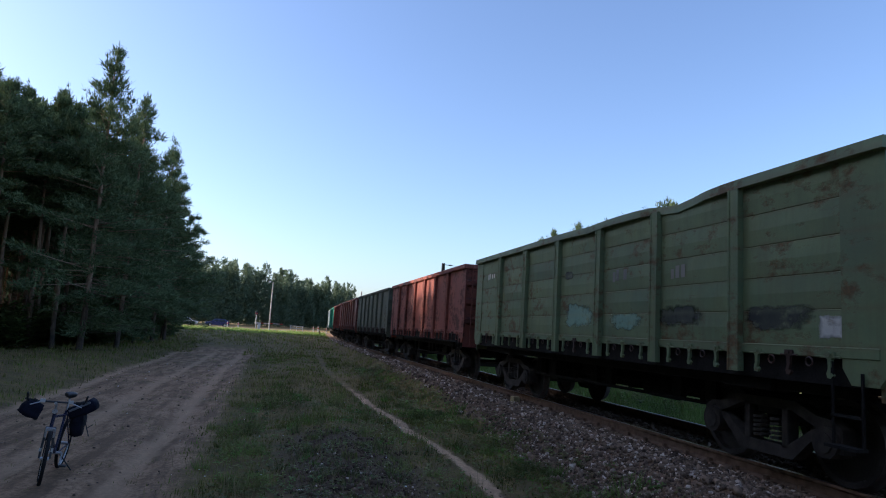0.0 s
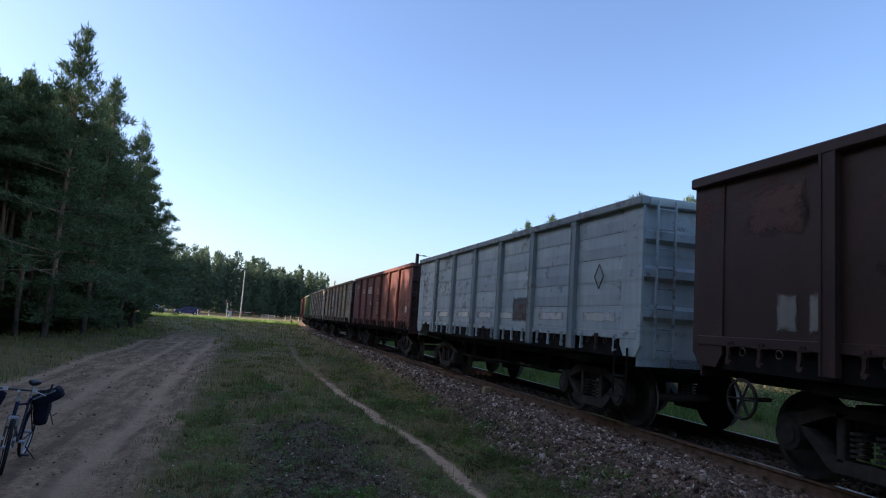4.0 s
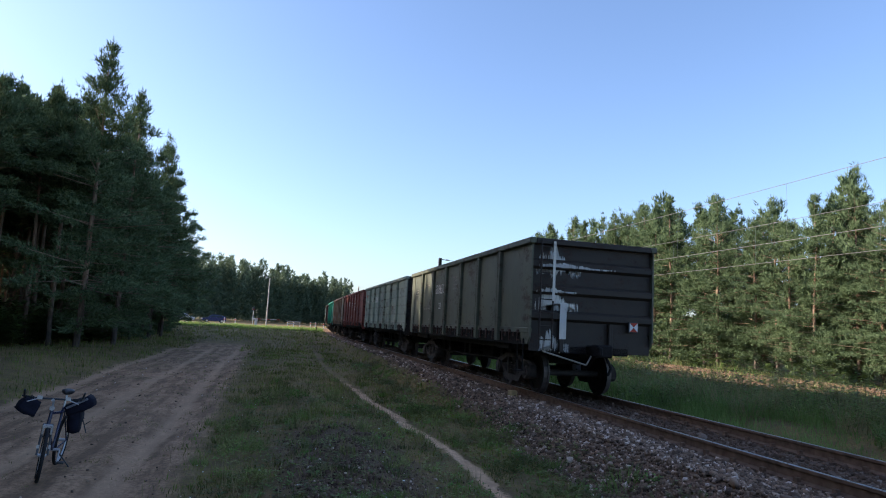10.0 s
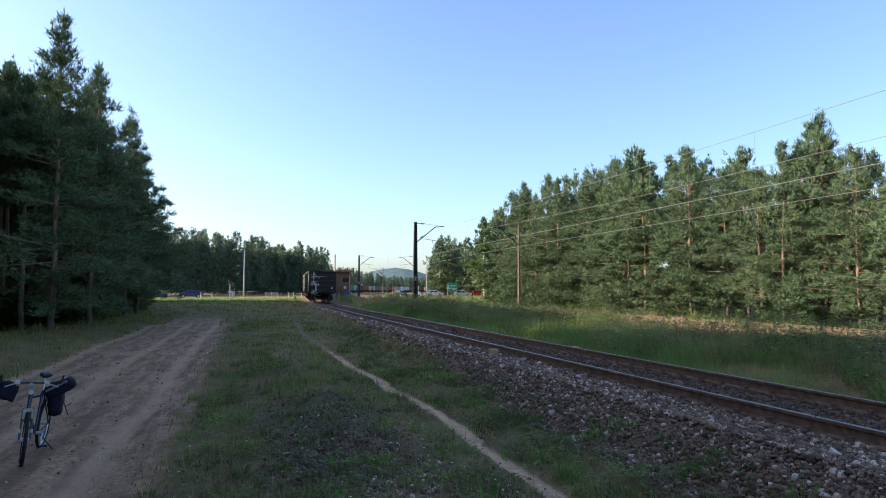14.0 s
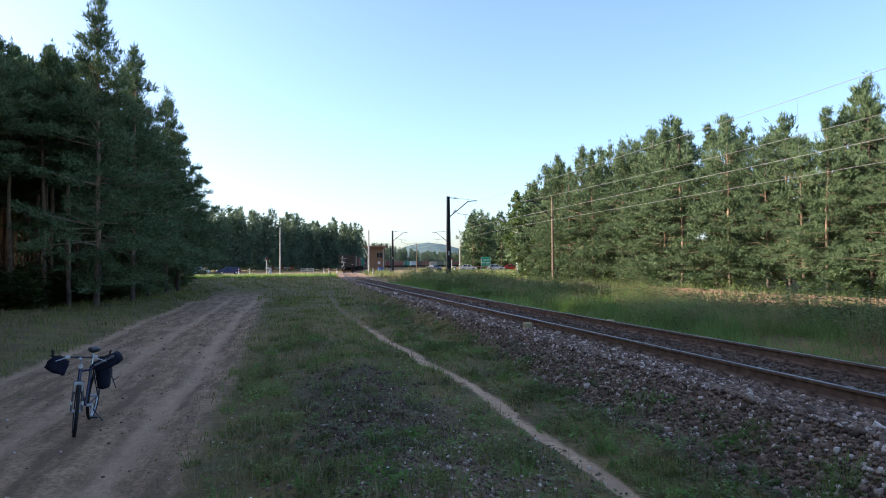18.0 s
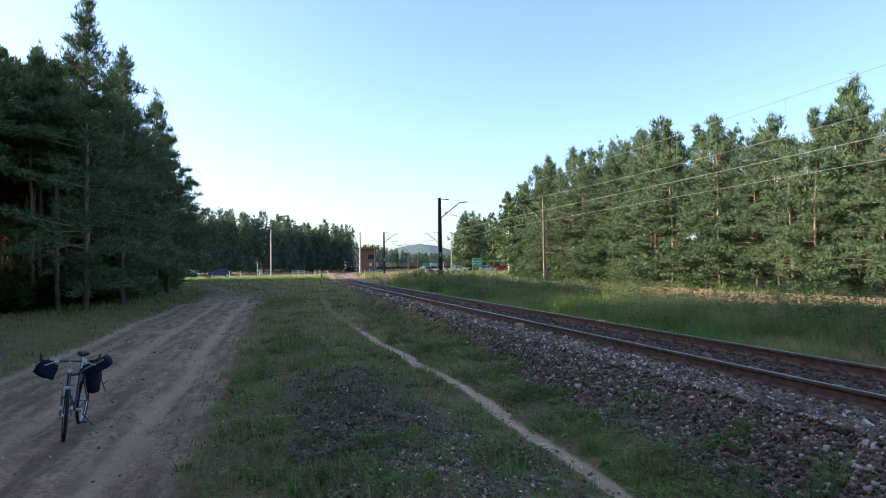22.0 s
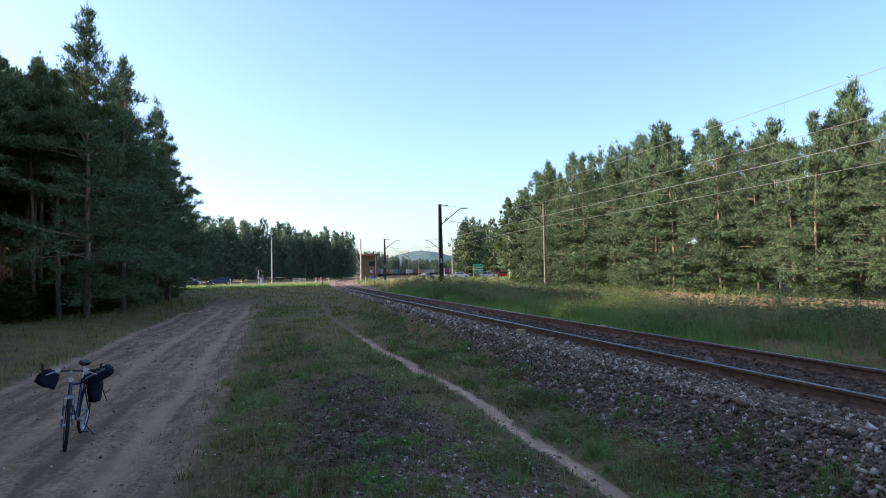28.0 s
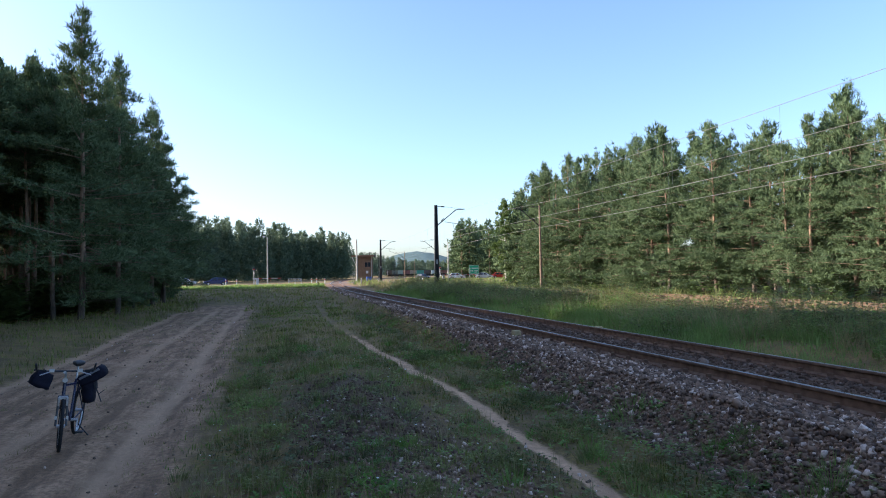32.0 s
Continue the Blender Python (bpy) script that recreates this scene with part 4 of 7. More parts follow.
for sx in (-1, 1):
    bm = bmesh.new()
    prism(bm, [(1.0, 1.62), (1.0 + sx * 0.1, 1.52), (1.0 + sx * 0.1, 1.72)], "y", -HALF_L - 0.022, -HALF_L - 0.03)
    part("tail_mark", bm, M_WHITE_BRIGHT, w, "white field of the tail marker")
for z0, z1 in ((1.52, 1.60), (1.72, 1.64)):
    bm = bmesh.new()
    prism(bm, [(1.0, z1), (0.9, z0), (1.1, z0)], "y", -HALF_L - 0.022, -HALF_L - 0.032)
    part("tail_mark", bm, M_REDMARK, w, "red field of the tail marker")
for x in (-0.75, 0.45):
    part("end_post", boxes((x - 0.05, x + 0.05, -HALF_L + 0.1, -HALF_L + 0.0, 1.0, 1.66), bevel=0.01), PAINT["tarry"], w)
part("air_hose", rods(((0.25, -HALF_L - 0.1, 1.0), (0.3, -HALF_L - 0.3, 0.7), 0.03), ((0.3, -HALF_L - 0.3, 0.7), (0.2, -HALF_L - 0.35, 0.55), 0.03), n=6), M_UNDER, w)
part("uncoupling_rod", rods(((-1.25, -HALF_L - 0.12, 1.0), (-0.3, -HALF_L - 0.3, 0.75), 0.018), ((-0.3, -HALF_L - 0.3, 0.75), (-0.15, -HALF_L - 0.3, 1.0), 0.018), n=5), M_FADEDWHITE, w, "pale bent uncoupling rod")

w = lead(make_wagon("pale grey-green steel gondola with planked sides and red marks", "mint", 5, shaded_end_paint="tarry"))
number(w, "53034187", 1.80, 2.68, M_WHITEPAINT)
writing("wagon_code", "22.4", 0.2, M_WHITEPAINT, w, on_side(2.95, 1.72), "white painted number")
plate("paint_mark", w, 5.45, 6.05, 2.92, 3.06, M_REDMARK, "red paint splash")
plate("paint_mark", w, 0.92, 1.2, 2.52, 2.78, M_REDMARK, "red paint splash")
plate("paint_mark", w, 0.95, 1.02, 1.75, 2.15, M_REDMARK, "red paint drip")
plate("paint_mark", w, 0.45, 0.53, 1.7, 1.95, M_REDMARK, "red paint drip")
bars(w, 3.4, 2.75, 2, 0.6, 0.07, M_WHITEPAINT)
bars(w, 5.3, 2.6, 1, 0.8, 0.1, M_WHITEPAINT)
bars(w, 0.1, 2.8, 1, 0.8, 0.1, M_FADEDWHITE)

w = lead(make_wagon("brick-red steel gondola with smooth sides and worn white lettering", "red", 1))
number(w, "60236284", 1.72, 2.72, M_WHITEPAINT)
writing("wagon_code", "22", 0.24, M_FADEDWHITE, w, on_side(1.56, 2.03), "white painted number")
bars(w, 5.4, 2.85, 3, 0.7, 0.05, M_FADEDWHITE)
bars(w, 3.2, 2.7, 1, 0.8, 0.06, M_FADEDWHITE)
bars(w, 3.2, 1.62, 1, 0.4, 0.07, M_FADEDWHITE)
bars(w, -0.05, 2.7, 3, 0.4, 0.09, M_WHITEPAINT)
bars(w, -0.1, 1.8, 2, 0.75, 0.08, M_WHITEPAINT)
bars(w, -1.72, 2.82, 2, 0.6, 0.1, M_WHITEPAINT)
bars(w, -1.72, 2.42, 2, 0.55, 0.1, M_WHITEPAINT)
part("marking", ring(bmesh.new(), (-(HALF_W + 0.018), -1.75, 3.02), 0.1, 0.014, "x", 16, 4, 0.3), M_WHITEPAINT, w, "white round emblem outline")

w = lead(make_wagon("rusted sand-coloured gondola with faded blue paint patches", "patch", 2, "patchpost", shaded_end_paint="sooty"))
for y0, y1, z0, z1 in ((4.4, 5.6, 1.63, 2.4), (2.7, 4.0, 1.62, 2.35), (0.8, 2.2, 2.45, 2.9), (-0.85, 0.5, 1.68, 2.22), (-0.8, 0.4, 2.55, 2.8), (-2.6, -1.1, 1.62, 2.16), (-4.25, -3.1, 1.62, 2.1), (-6.0, -4.6, 2.44, 2.82), (-5.7, -4.6, 1.62, 1.8)):
    plate("paint_patch", w, y0, y1, z0, z1, M_BLUE, "faded blue paint patch")
bars(w, -5.3, 2.6, 1, 0.9, 0.13, M_FADEDWHITE)

w = lead(make_wagon("bright teal-green steel gondola with a yellow field", "teal", 1))
plate("paint_patch", w, 1.4, 2.1, 2.4, 3.0, M_YELLOWPATCH, "faded yellow paint field")
bars(w, -0.1, 2.7, 1, 0.9, 0.14, M_FADEDWHITE)
w = lead(make_wagon("sooty dark-brown rusted gondola with faint markings", "sooty", 1))
for y0, y1, z0, z1 in ((-0.8, 0.48, 2.12, 3.0), (-2.2, -1.45, 1.9, 2.8), (2.55, 3.85, 1.85, 2.7), (4.55, 5.55, 2.55, 3.2), (1.2, 1.9, 1.9, 2.2)):
    plate("paint_patch", w, y0, y1, z0, z1, M_OXIDE, "faded red-brown paint field")
number(w, "60413233", 1.7, 2.66, M_FADEDWHITE, "faint white painted number")
bars(w, -0.1, 2.8, 3, 0.6, 0.08, M_FADEDWHITE)
bars(w, -1.8, 2.62, 1, 0.75, 0.3, M_FADEDWHITE)
plate("paint_mark", w, 4.75, 5.05, 1.55, 2.0, M_FADEDWHITE, "worn white paint patch")
plate("paint_mark", w, 4.45, 4.62, 1.55, 2.0, M_FADEDWHITE, "worn white paint patch")
plate("paint_mark", w, -4.3, -3.7, 1.6, 1.72, M_FADEDWHITE, "worn white paint patch")

w = lead(make_wagon("pale blue-grey gondola with planked steel sides", "pale", 5, "palepost"))
plate("paint_patch", w, -2.45, -1.6, 1.55, 2.1, M_GREYPATCH, "grey repainted field")
part("marking", rods(*[((-(HALF_W + 0.03), -5.2 + a, 2.35 + b), (-(HALF_W + 0.03), -5.2 + c, 2.35 + e), 0.012) for a, b, c, e in ((0, 0.2, 0.14, 0), (0.14, 0, 0, -0.2), (0, -0.2, -0.14, 0), (-0.14, 0, 0, 0.2))], n=4), M_GREYPATCH, w, "painted diamond outline")
for y in (-5.2, -3.5, -1.2, 0.1, 1.7, 3.5, 5.2):
    plate("paint_mark", w, y - 0.55, y + 0.55, 1.62, 1.78, M_WHITEPAINT, "white stripe of worn paint")

w = lead(make_wagon("dark-red steel gondola with white markings", "brown", 1, shaded_end_paint="sooty"))
number(w, "63866255", 1.72, 2.73, M_WHITEPAINT)
writing("wagon_code", "22", 0.24, M_WHITEPAINT, w, on_side(1.48, 2.14), "white painted number")
plate("paint_patch", w, -0.54, 0.18, 2.4, 2.92, M_PINK, "faded pink-red paint field")
bars(w, -0.18, 2.78, 3, 0.4, 0.06, M_FADEDWHITE)
bars(w, -0.22, 2.12, 2, 0.3, 0.06, M_WHITEPAINT)
bars(w, -0.22, 1.92, 4, 0.6, 0.05, M_WHITEPAINT)
bars(w, 5.3, 3.05, 2, 0.6, 0.06, M_WHITEPAINT)
bars(w, 3.5, 2.78, 2, 0.7, 0.07, M_WHITEPAINT)
plate("paint_patch", w, 2.75, 3.7, 1.62, 1.82, M_PINK, "faded pink paint field")
plate("paint_patch", w, -2.5, -1.95, 1.6, 2.05, M_GREYPATCH, "dark grey repaint patch")
plate("paint_patch", w, -5.9, -5.55, 1.7, 1.98, M_WHITEPAINT, "small white label field")

w = lead(make_wagon("rust-streaked tan gondola with pale blue patches", "tan", 2, "patchpost", shaded_end_paint="sooty"))
for y0, y1, z0, z1 in ((0.9, 2.4, 2.35, 3.05), (-0.75, 0.44, 1.6, 2.1), (-0.5, 0.3, 2.25, 3.0), (0.85, 2.3, 1.62, 2.0), (2.85, 3.3, 1.65, 1.95), (4.9, 5.4, 2.4, 2.9), (-4.0, -3.2, 1.6, 1.78), (-5.9, -4.5, 2.45, 2.85), (2.7, 3.2, 2.5, 3.1)):
    plate("paint_patch", w, y0, y1, z0, z1, M_BLUE, "faded pale blue paint patch")
plate("paint_patch", w, -2.55, -2.0, 1.58, 2.08, M_GREYPATCH, "dark grey repaint patch")
bars(w, 1.6, 2.75, 1, 1.2, 0.24, M_FADEDWHITE)

w = lead(make_wagon("rust-stained sand-grey gondola with planked sides and dark repaint patches", "grey", 5, "greypost", shaded_end_paint="sooty"))
plate("paint_patch", w, 0.95, 2.5, 2.2, 2.82, M_SAGE, "grey-green number field")
number(w, "63252662", 1.72, 2.60, M_WHITEPAINT, lift=0.02)
writing("wagon_code", "22", 0.22, M_WHITEPAINT, w, on_side(1.72, 2.1), "white painted number")
plate("paint_patch", w, -0.7, 0.6, 1.95, 2.45, M_GREENPATCH, "dark green lettered field")
plate("paint_patch", w, -0.3, 0.25, 2.9, 3.25, M_GREENPATCH, "dark green paint patch")
bars(w, -0.05, 2.72, 3, 0.5, 0.08, M_FADEDWHITE)
bars(w, -0.05, 2.12, 2, 1.0, 0.07, M_WHITEPAINT)
plate("paint_patch", w, -5.95, -4.48, 2.55, 2.97, M_GREENPATCH, "dark green owner field")
bm = bmesh.new()
for i in range(8):
    for o in ((0.0, 0.028), (0.06, 0.028)) if i % 3 else ((0.0, 0.085),):
        box(bm, -(HALF_W + 0.0175), -(HALF_W + 0.0195), -4.95 - 0.118 * i - o[0], -4.95 - 0.118 * i - o[0] - o[1], 2.68, 2.84)
tagged(part("marking", bm, M_WHITEPAINT, w, "worn white lettering"), kind="stuff")
part("emblem", ring(bmesh.new(), (-(HALF_W + 0.0185), -4.72, 2.76), 0.075, 0.028, "x", 8, 4, 0.2), M_WHITEPAINT, w, "white emblem outline")
plate("paint_patch", w, -2.42, -1.8, 1.6, 2.06, M_BLACKPLATE, "black repaint patch")
plate("paint_patch", w, 4.9, 6.0, 2.45, 2.85, M_GREENPATCH, "dark green smudged field")
plate("paint_patch", w, 2.9, 3.9, 1.65, 1.9, M_GREYPATCH, "grey smudged field")

w = lead(make_wagon("faded green gondola with a dented top edge", "green", 5, dent=True))
plate("paint_patch", w, -3.75, -2.6, 1.66, 2.0, M_BLACKPATCH, "black smeared paint patch")
plate("paint_patch", w, -5.57, -4.4, 1.64, 1.95, M_BLACKPATCH, "black smeared paint patch")
plate("paint_patch", w, -5.9, -5.57, 1.56, 1.82, M_WHITEPAINT, "white label field")
bars(w, 5.2, 2.85, 1, 1.0, 0.2, M_WHITEPAINT)
plate("paint_patch", w, 0.2, 0.6, 2.55, 2.72, M_BLACKPATCH, "black paint spot")
plate("paint_patch", w, -0.7, 0.6, 1.6, 2.1, M_TURQ, "turquoise faded paint field")
plate("paint_patch", w, -2.3, -1.2, 1.6, 1.9, M_TURQ, "turquoise faded paint field")
bars(w, -1.5, 2.4, 1, 0.6, 0.22, M_FADEDWHITE)
bars(w, -3.2, 2.35, 1, 0.5, 0.2, M_FADEDWHITE)

for label, paint, ribs in (("brick-red steel gondola with smooth sides", "red", 1), ("dark grey-green smooth steel gondola", "dark", 1), ("dark-red smooth steel gondola", "brown", 1),
                           ("brick-red rusty gondola with planked sides", "red", 2), ("teal-green smooth steel gondola", "teal", 1), ("pale blue-grey planked steel gondola", "pale", 5),
                           ("sooty brown smooth steel gondola", "sooty", 1), ("dark-red smooth steel gondola", "brown", 1), ("weathered grey planked gondola", "grey", 2),
                           ("dark grey-green smooth steel gondola", "dark", 1), ("faded green planked steel gondola", "green", 2), ("dark-red smooth steel gondola", "brown", 1)):
    lead(make_wagon(label, paint, 0, near=False))
_again = ["grey", "pale", "dark", "brown", "mint", "tan", "grey", "dark", "pale"]
for paint in _again:
    lead(make_wagon("distant " + {"grey": "weathered grey", "pale": "pale blue-grey", "dark": "dark grey-green", "brown": "dark-red", "mint": "pale grey-green", "tan": "rusty tan"}[paint] + " steel gondola", paint, 0, near=False))
SPEED, PITCH = 14.77, 13.92

# ---- trees ----
def cones(a, b, r0, r1, sides=5):
    """Tapered limbs from points a to points b, as one set of corners and triangles."""
    a, b = np.asarray(a, float), np.asarray(b, float)
    r0, r1 = np.broadcast_to(r0, len(a)), np.broadcast_to(r1, len(a))
    d = b - a
    d /= np.linalg.norm(d, axis=1, keepdims=True) + 1e-9
    ref = np.where(np.abs(d[:, 2:3]) > 0.9, np.array([[1.0, 0, 0]]), np.array([[0, 0, 1.0]]))
    u = np.cross(d, ref)
    u /= np.linalg.norm(u, axis=1, keepdims=True) + 1e-9
    v = np.cross(d, u)
    ang = np.arange(sides) * 2 * np.pi / sides
    circ = u[:, None] * np.cos(ang)[None, :, None] + v[:, None] * np.sin(ang)[None, :, None]
    lo = a[:, None] + circ * r0[:, None, None]
    hi = b[:, None] + circ * r1[:, None, None]
    verts = np.concatenate([lo, hi], 1).reshape(-1, 3)
    base = (np.arange(len(a)) * 2 * sides)[:, None]
    i = np.arange(sides)
    j = (i + 1) % sides
    t1 = np.stack([i, j, sides + j], 1)
    t2 = np.stack([i, sides + j, sides + i], 1)
    one = np.concatenate([t1, t2])
    tris = (base[:, :, None] + one[None]).reshape(-1, 3)
    return verts, tris


def tufts(rs, centre, lean, length, width, k):
    """k flat pointed leaves out of each centre, leaning along lean."""
    n = len(centre)
    d = rs.normal(size=(n, k, 3)) + lean[:, None, :] * 1.1
    d[..., 2] += 0.25
    d /= np.linalg.norm(d, axis=2, keepdims=True) + 1e-9
    side = np.cross(d, rs.normal(size=(n, k, 3)))
    side /= np.linalg.norm(side, axis=2, keepdims=True) + 1e-9
    ln = length * rs.uniform(0.6, 1.3, (n, k, 1))
    w = width * rs.uniform(0.7, 1.3, (n, k, 1))
    c = centre[:, None] + rs.normal(size=(n, k, 3)) * length * 0.25
    p0, p1, p2 = c + side * w * 0.5, c - side * w * 0.5, c + d * ln
    verts = np.stack([p0, p1, p2], 2).reshape(-1, 3)
    tris = np.arange(len(verts)).reshape(-1, 3)
    return verts, tris


def pine_parts(seed, h, base, rad, n, length, width, k=5, power=0.75, whorls=26):
    """Trunk and crown of a pine: tapered bent trunk, whorled limbs, needle tufts along their outer halves."""
    rs = np.random.RandomState(seed)
    zs = np.linspace(0, h * 0.97, 9)
    bend = np.cumsum(rs.normal(0, 0.05, (9, 2)), 0)
    bend[0] = 0
    pts = np.column_stack([bend, zs])
    rr = (0.05 + 0.006 * h) * (1 - zs / h) ** 0.85 + 0.012
    tv, tt = cones(pts[:-1], pts[1:], rr[:-1], rr[1:], 8)
    nb = whorls * 5
    zt = np.repeat(np.linspace(0.0, 0.97, whorls), 5) + rs.uniform(-0.06, 0.06, nb)
    zt = np.clip(zt, 0, 0.985)
    zb = base + (h - base) * zt
    lim = rad * np.clip(1.5 * (1 - zt) ** (power + 0.35), 0.07, 1) * rs.uniform(0.3, 1.3, nb) ** 1.15 * (1 + 0.09 * np.sin(zt * 23 + seed) * (zt < 0.8))
    low = zt < 0.1
    lim = np.where(low, lim * rs.uniform(0.45, 1.0, nb), lim)
    az = rs.uniform(0, 2 * np.pi, nb)
    rise = np.interp(zt, [0, 0.4, 0.8, 1], [-0.12, 0.12, 0.5, 1.3]) + rs.normal(0, 0.1, nb)
    d = np.column_stack([np.cos(az), np.sin(az), rise])
    d /= np.linalg.norm(d, axis=1, keepdims=True)
    cx, cy = np.interp(zb, zs, bend[:, 0]), np.interp(zb, zs, bend[:, 1])
    a = np.column_stack([cx, cy, zb])
    b = a + d * lim[:, None]
    lv, lt = cones(a, b, np.clip(0.006 + lim * 0.007, 0.006, 0.035), 0.004, 3)
    dead = rs.randint(6, 12)
    dz = rs.uniform(min(1.5, base * 0.5), base + 0.5, dead)
    daz = rs.uniform(0, 2 * np.pi, dead)
    da = np.column_stack([np.interp(dz, zs, bend[:, 0]), np.interp(dz, zs, bend[:, 1]), dz])
    db = da + np.column_stack([np.cos(daz), np.sin(daz), rs.uniform(-0.25, 0.15, dead)]) * rs.uniform(0.5, 1.6, (dead, 1))
    dv, dt = cones(da, db, 0.012, 0.005, 3)
    trunk_v = np.concatenate([tv, lv, dv])
    trunk_t = np.concatenate([tt, lt + len(tv), dt + len(tv) + len(lv)])
    # needles in puffs: a few to each limb, the outer ones on upturned shoots
    per = int(np.clip(n // 130, 4, 9))
    m = max(12, n // per)
    pick = rs.choice(nb, m, p=(lim + 0.2) / (lim + 0.2).sum())
    u = 1 - rs.uniform(0, 1, m) ** 1.3 * 0.72
    mid = a[pick] + d[pick] * (lim[pick] * u)[:, None]
    turn = rs.normal(size=(m, 3)) * np.array([1, 1, 0.35]) * (0.05 + 0.2 * lim[pick] * (1.15 - u))[:, None]
    mid = mid + turn
    size = rs.uniform(0.06, 0.19, m) * (0.55 + 1.6 * length)
    off = rs.normal(size=(m, per, 3)) * size[:, None, None]
    up = smooth(0.35, 0.85, zt[pick])[:, None, None]
    off = off * (np.array([1.35, 1.35, 0.4]) * (1 - up) + np.array([0.7, 0.7, 1.25]) * up)
    off[..., 2] += np.abs(off[..., 2]) * 0.6
    c = (mid[:, None] + off).reshape(-1, 3)
    lean = d[pick][:, None] * (1.0 - 0.5 * up) + off / (np.linalg.norm(off, axis=2, keepdims=True) + 1e-6) * 0.55 + np.array([0, 0, 1.0]) * (0.25 + 0.85 * up)
    nv, nt = tufts(rs, c, lean.reshape(-1, 3), length, width, k)
    return trunk_v, trunk_t, nv, nt


def pine_kind(seed, h, base, rad, n, length, width, k=5, power=0.75, needle=None, whorls=26):
    tv, tt, nv, nt = pine_parts(seed, h, base, rad, n, length, width, k, power, whorls)
    return tri_mesh("trunk", tv, tt, M_BARK), tri_mesh("crown", nv, nt, needle or M_NEEDLE)


def joined_wood(name, label, kinds, spots):
    """Many trees that stand close, as one wood; spots are x, y, scale, turn."""
    sets = [[], []]
    rnd = random.Random(len(spots))
    for x, y, s, turn in spots:
        tv, tt, nv, nt = rnd.choice(kinds)
        c, n = math.cos(radians(turn)) * s, math.sin(radians(turn)) * s
        rot = np.array([[c, n, 0], [-n, c, 0], [0, 0, s]])
        base = np.array([x, y, float(ground_z(x, y)) - 0.05])
        for k, (v, t) in enumerate(((tv, tt), (nv, nt))):
            sets[k].append((v @ rot + base, t))
    root = holder(name, label, "forest")
    root["kind"] = "stuff"
    for nm, st, mat in (("trunks", sets[0], M_BARK), ("crowns", sets[1], M_NEEDLE)):
        off, vs, ts = 0, [], []
        for v, t in st:
            vs.append(v)
            ts.append(t + off)
            off += len(v)
        ob = new(nm, tri_mesh(nm, np.concatenate(vs), np.concatenate(ts), mat))
        ob.parent = root
        tagged(ob, "", kind="stuff")
    return root


def plant_tree(kind, x, y, s=1.0, turn=0.0, label="", group="", name="pine_tree", lean=0.0):
    z = float(ground_z(x, y)) - 0.05
    t = holder(name, label, "tree", group, pose(x, y, z, lean, 0, turn) @ Matrix.Scale(s, 4))
    share("trunk", kind[0], t)
    share("crown", kind[1], t)
    return t


RT = random.Random(7)
BIRCH_BARK = plain("birch_bark", (0.5, 0.48, 0.44), 0.8, 0, 0.5, 3)
EDGE = [pine_kind(11 + i, 15.0, b, r, 5400, 0.27, 0.05, 6, p, whorls=38) for i, (b, r, p) in enumerate(((1.3, 3.4, 0.72), (0.8, 3.9, 0.62), (1.6, 3.0, 0.8), (1.8, 3.3, 0.7)))]
SUNNY_YOUNG = pine_kind(61, 13.5, 0.4, 5.5, 1500, 0.6, 0.2, 5, 0.4, whorls=16)
INNER = [pine_kind(31 + i, 14.5, b, r, 430, 0.4, 0.12, 6, 0.5, whorls=18) for i, (b, r) in enumerate(((7.6, 2.4), (6.4, 2.6), (8.4, 2.2)))]
BARE = [pine_kind(41 + i, 15.2, b, r, 3000, 0.27, 0.055, 6, 0.55, whorls=20) for i, (b, r) in enumerate(((7.8, 2.7), (8.8, 2.4)))]
SUNNY = [pine_kind(51 + i, 13.5, b, r, 3900, 0.27, 0.046, 7, p, whorls=30) for i, (b, r, p) in enumerate(((0.3, 3.3, 0.35), (1.3, 2.9, 0.45), (0.3, 3.6, 0.4), (1.6, 3.1, 0.3), (0.5, 2.7, 0.55), (1.7, 3.3, 0.3)))]
BACK = [pine_kind(71 + i, 14.0, b, r, 800, 0.36, 0.09, 6, 0.3, whorls=20) for i, (b, r) in enumerate(((1.5, 2.5), (2.5, 2.3), (0.9, 2.7)))]

# the dark wood beside the sand road
LEFT = [(-9.7, 35.2, 0, 1.02, 20), (-9.3, 52.0, 3, 1.01, 140), (-10.6, 44.5, 0, 1.0, 75), (-13.9, 37.6, 5, 0.88, 200), (-16.2, 40.0, 4, 0.9, 300), (-12.9, 33.2, 4, 0.82, 66), (-13.2, 41.0, 5, 0.95, 12), (-17.3, 43.5, 5, 0.9, 122), (-14.8, 44.0, 4, 0.92, 222), (-11.9, 39.5, 5, 0.88, 15),
        (-10.8, 36.4, 5, 0.80, 110), (-9.6, 58.0, 3, 0.90, 10), (-11.4, 61.0, 2, 0.9, 70), (-9.6, 47.0, 1, 0.72, 250), (-15.0, 35.0, 5, 0.92, 30), (-9.2, 40.6, 0, 0.99, 160), (-9.0, 55.2, 3, 0.88, 90), (-12.0, 36.6, 4, 0.86, 310), (-14.6, 50.5, 0, 1.0, 35), (-13.2, 54.5, 2, 1.0, 215), (-15.8, 57.0, 0, 1.02, 285), (-14.9, 46.8, 2, 0.95, 125)]
for x, y, k, s, turn in LEFT:
    plant_tree((EDGE + BARE)[k], x + (0.45 if k < 4 else 0.0), y, s, turn, "tall bare-trunked Scots pine at the edge of the shaded wood" if k > 3 else "tall dark Scots pine at the edge of the shaded wood", "pines of the dark wood")
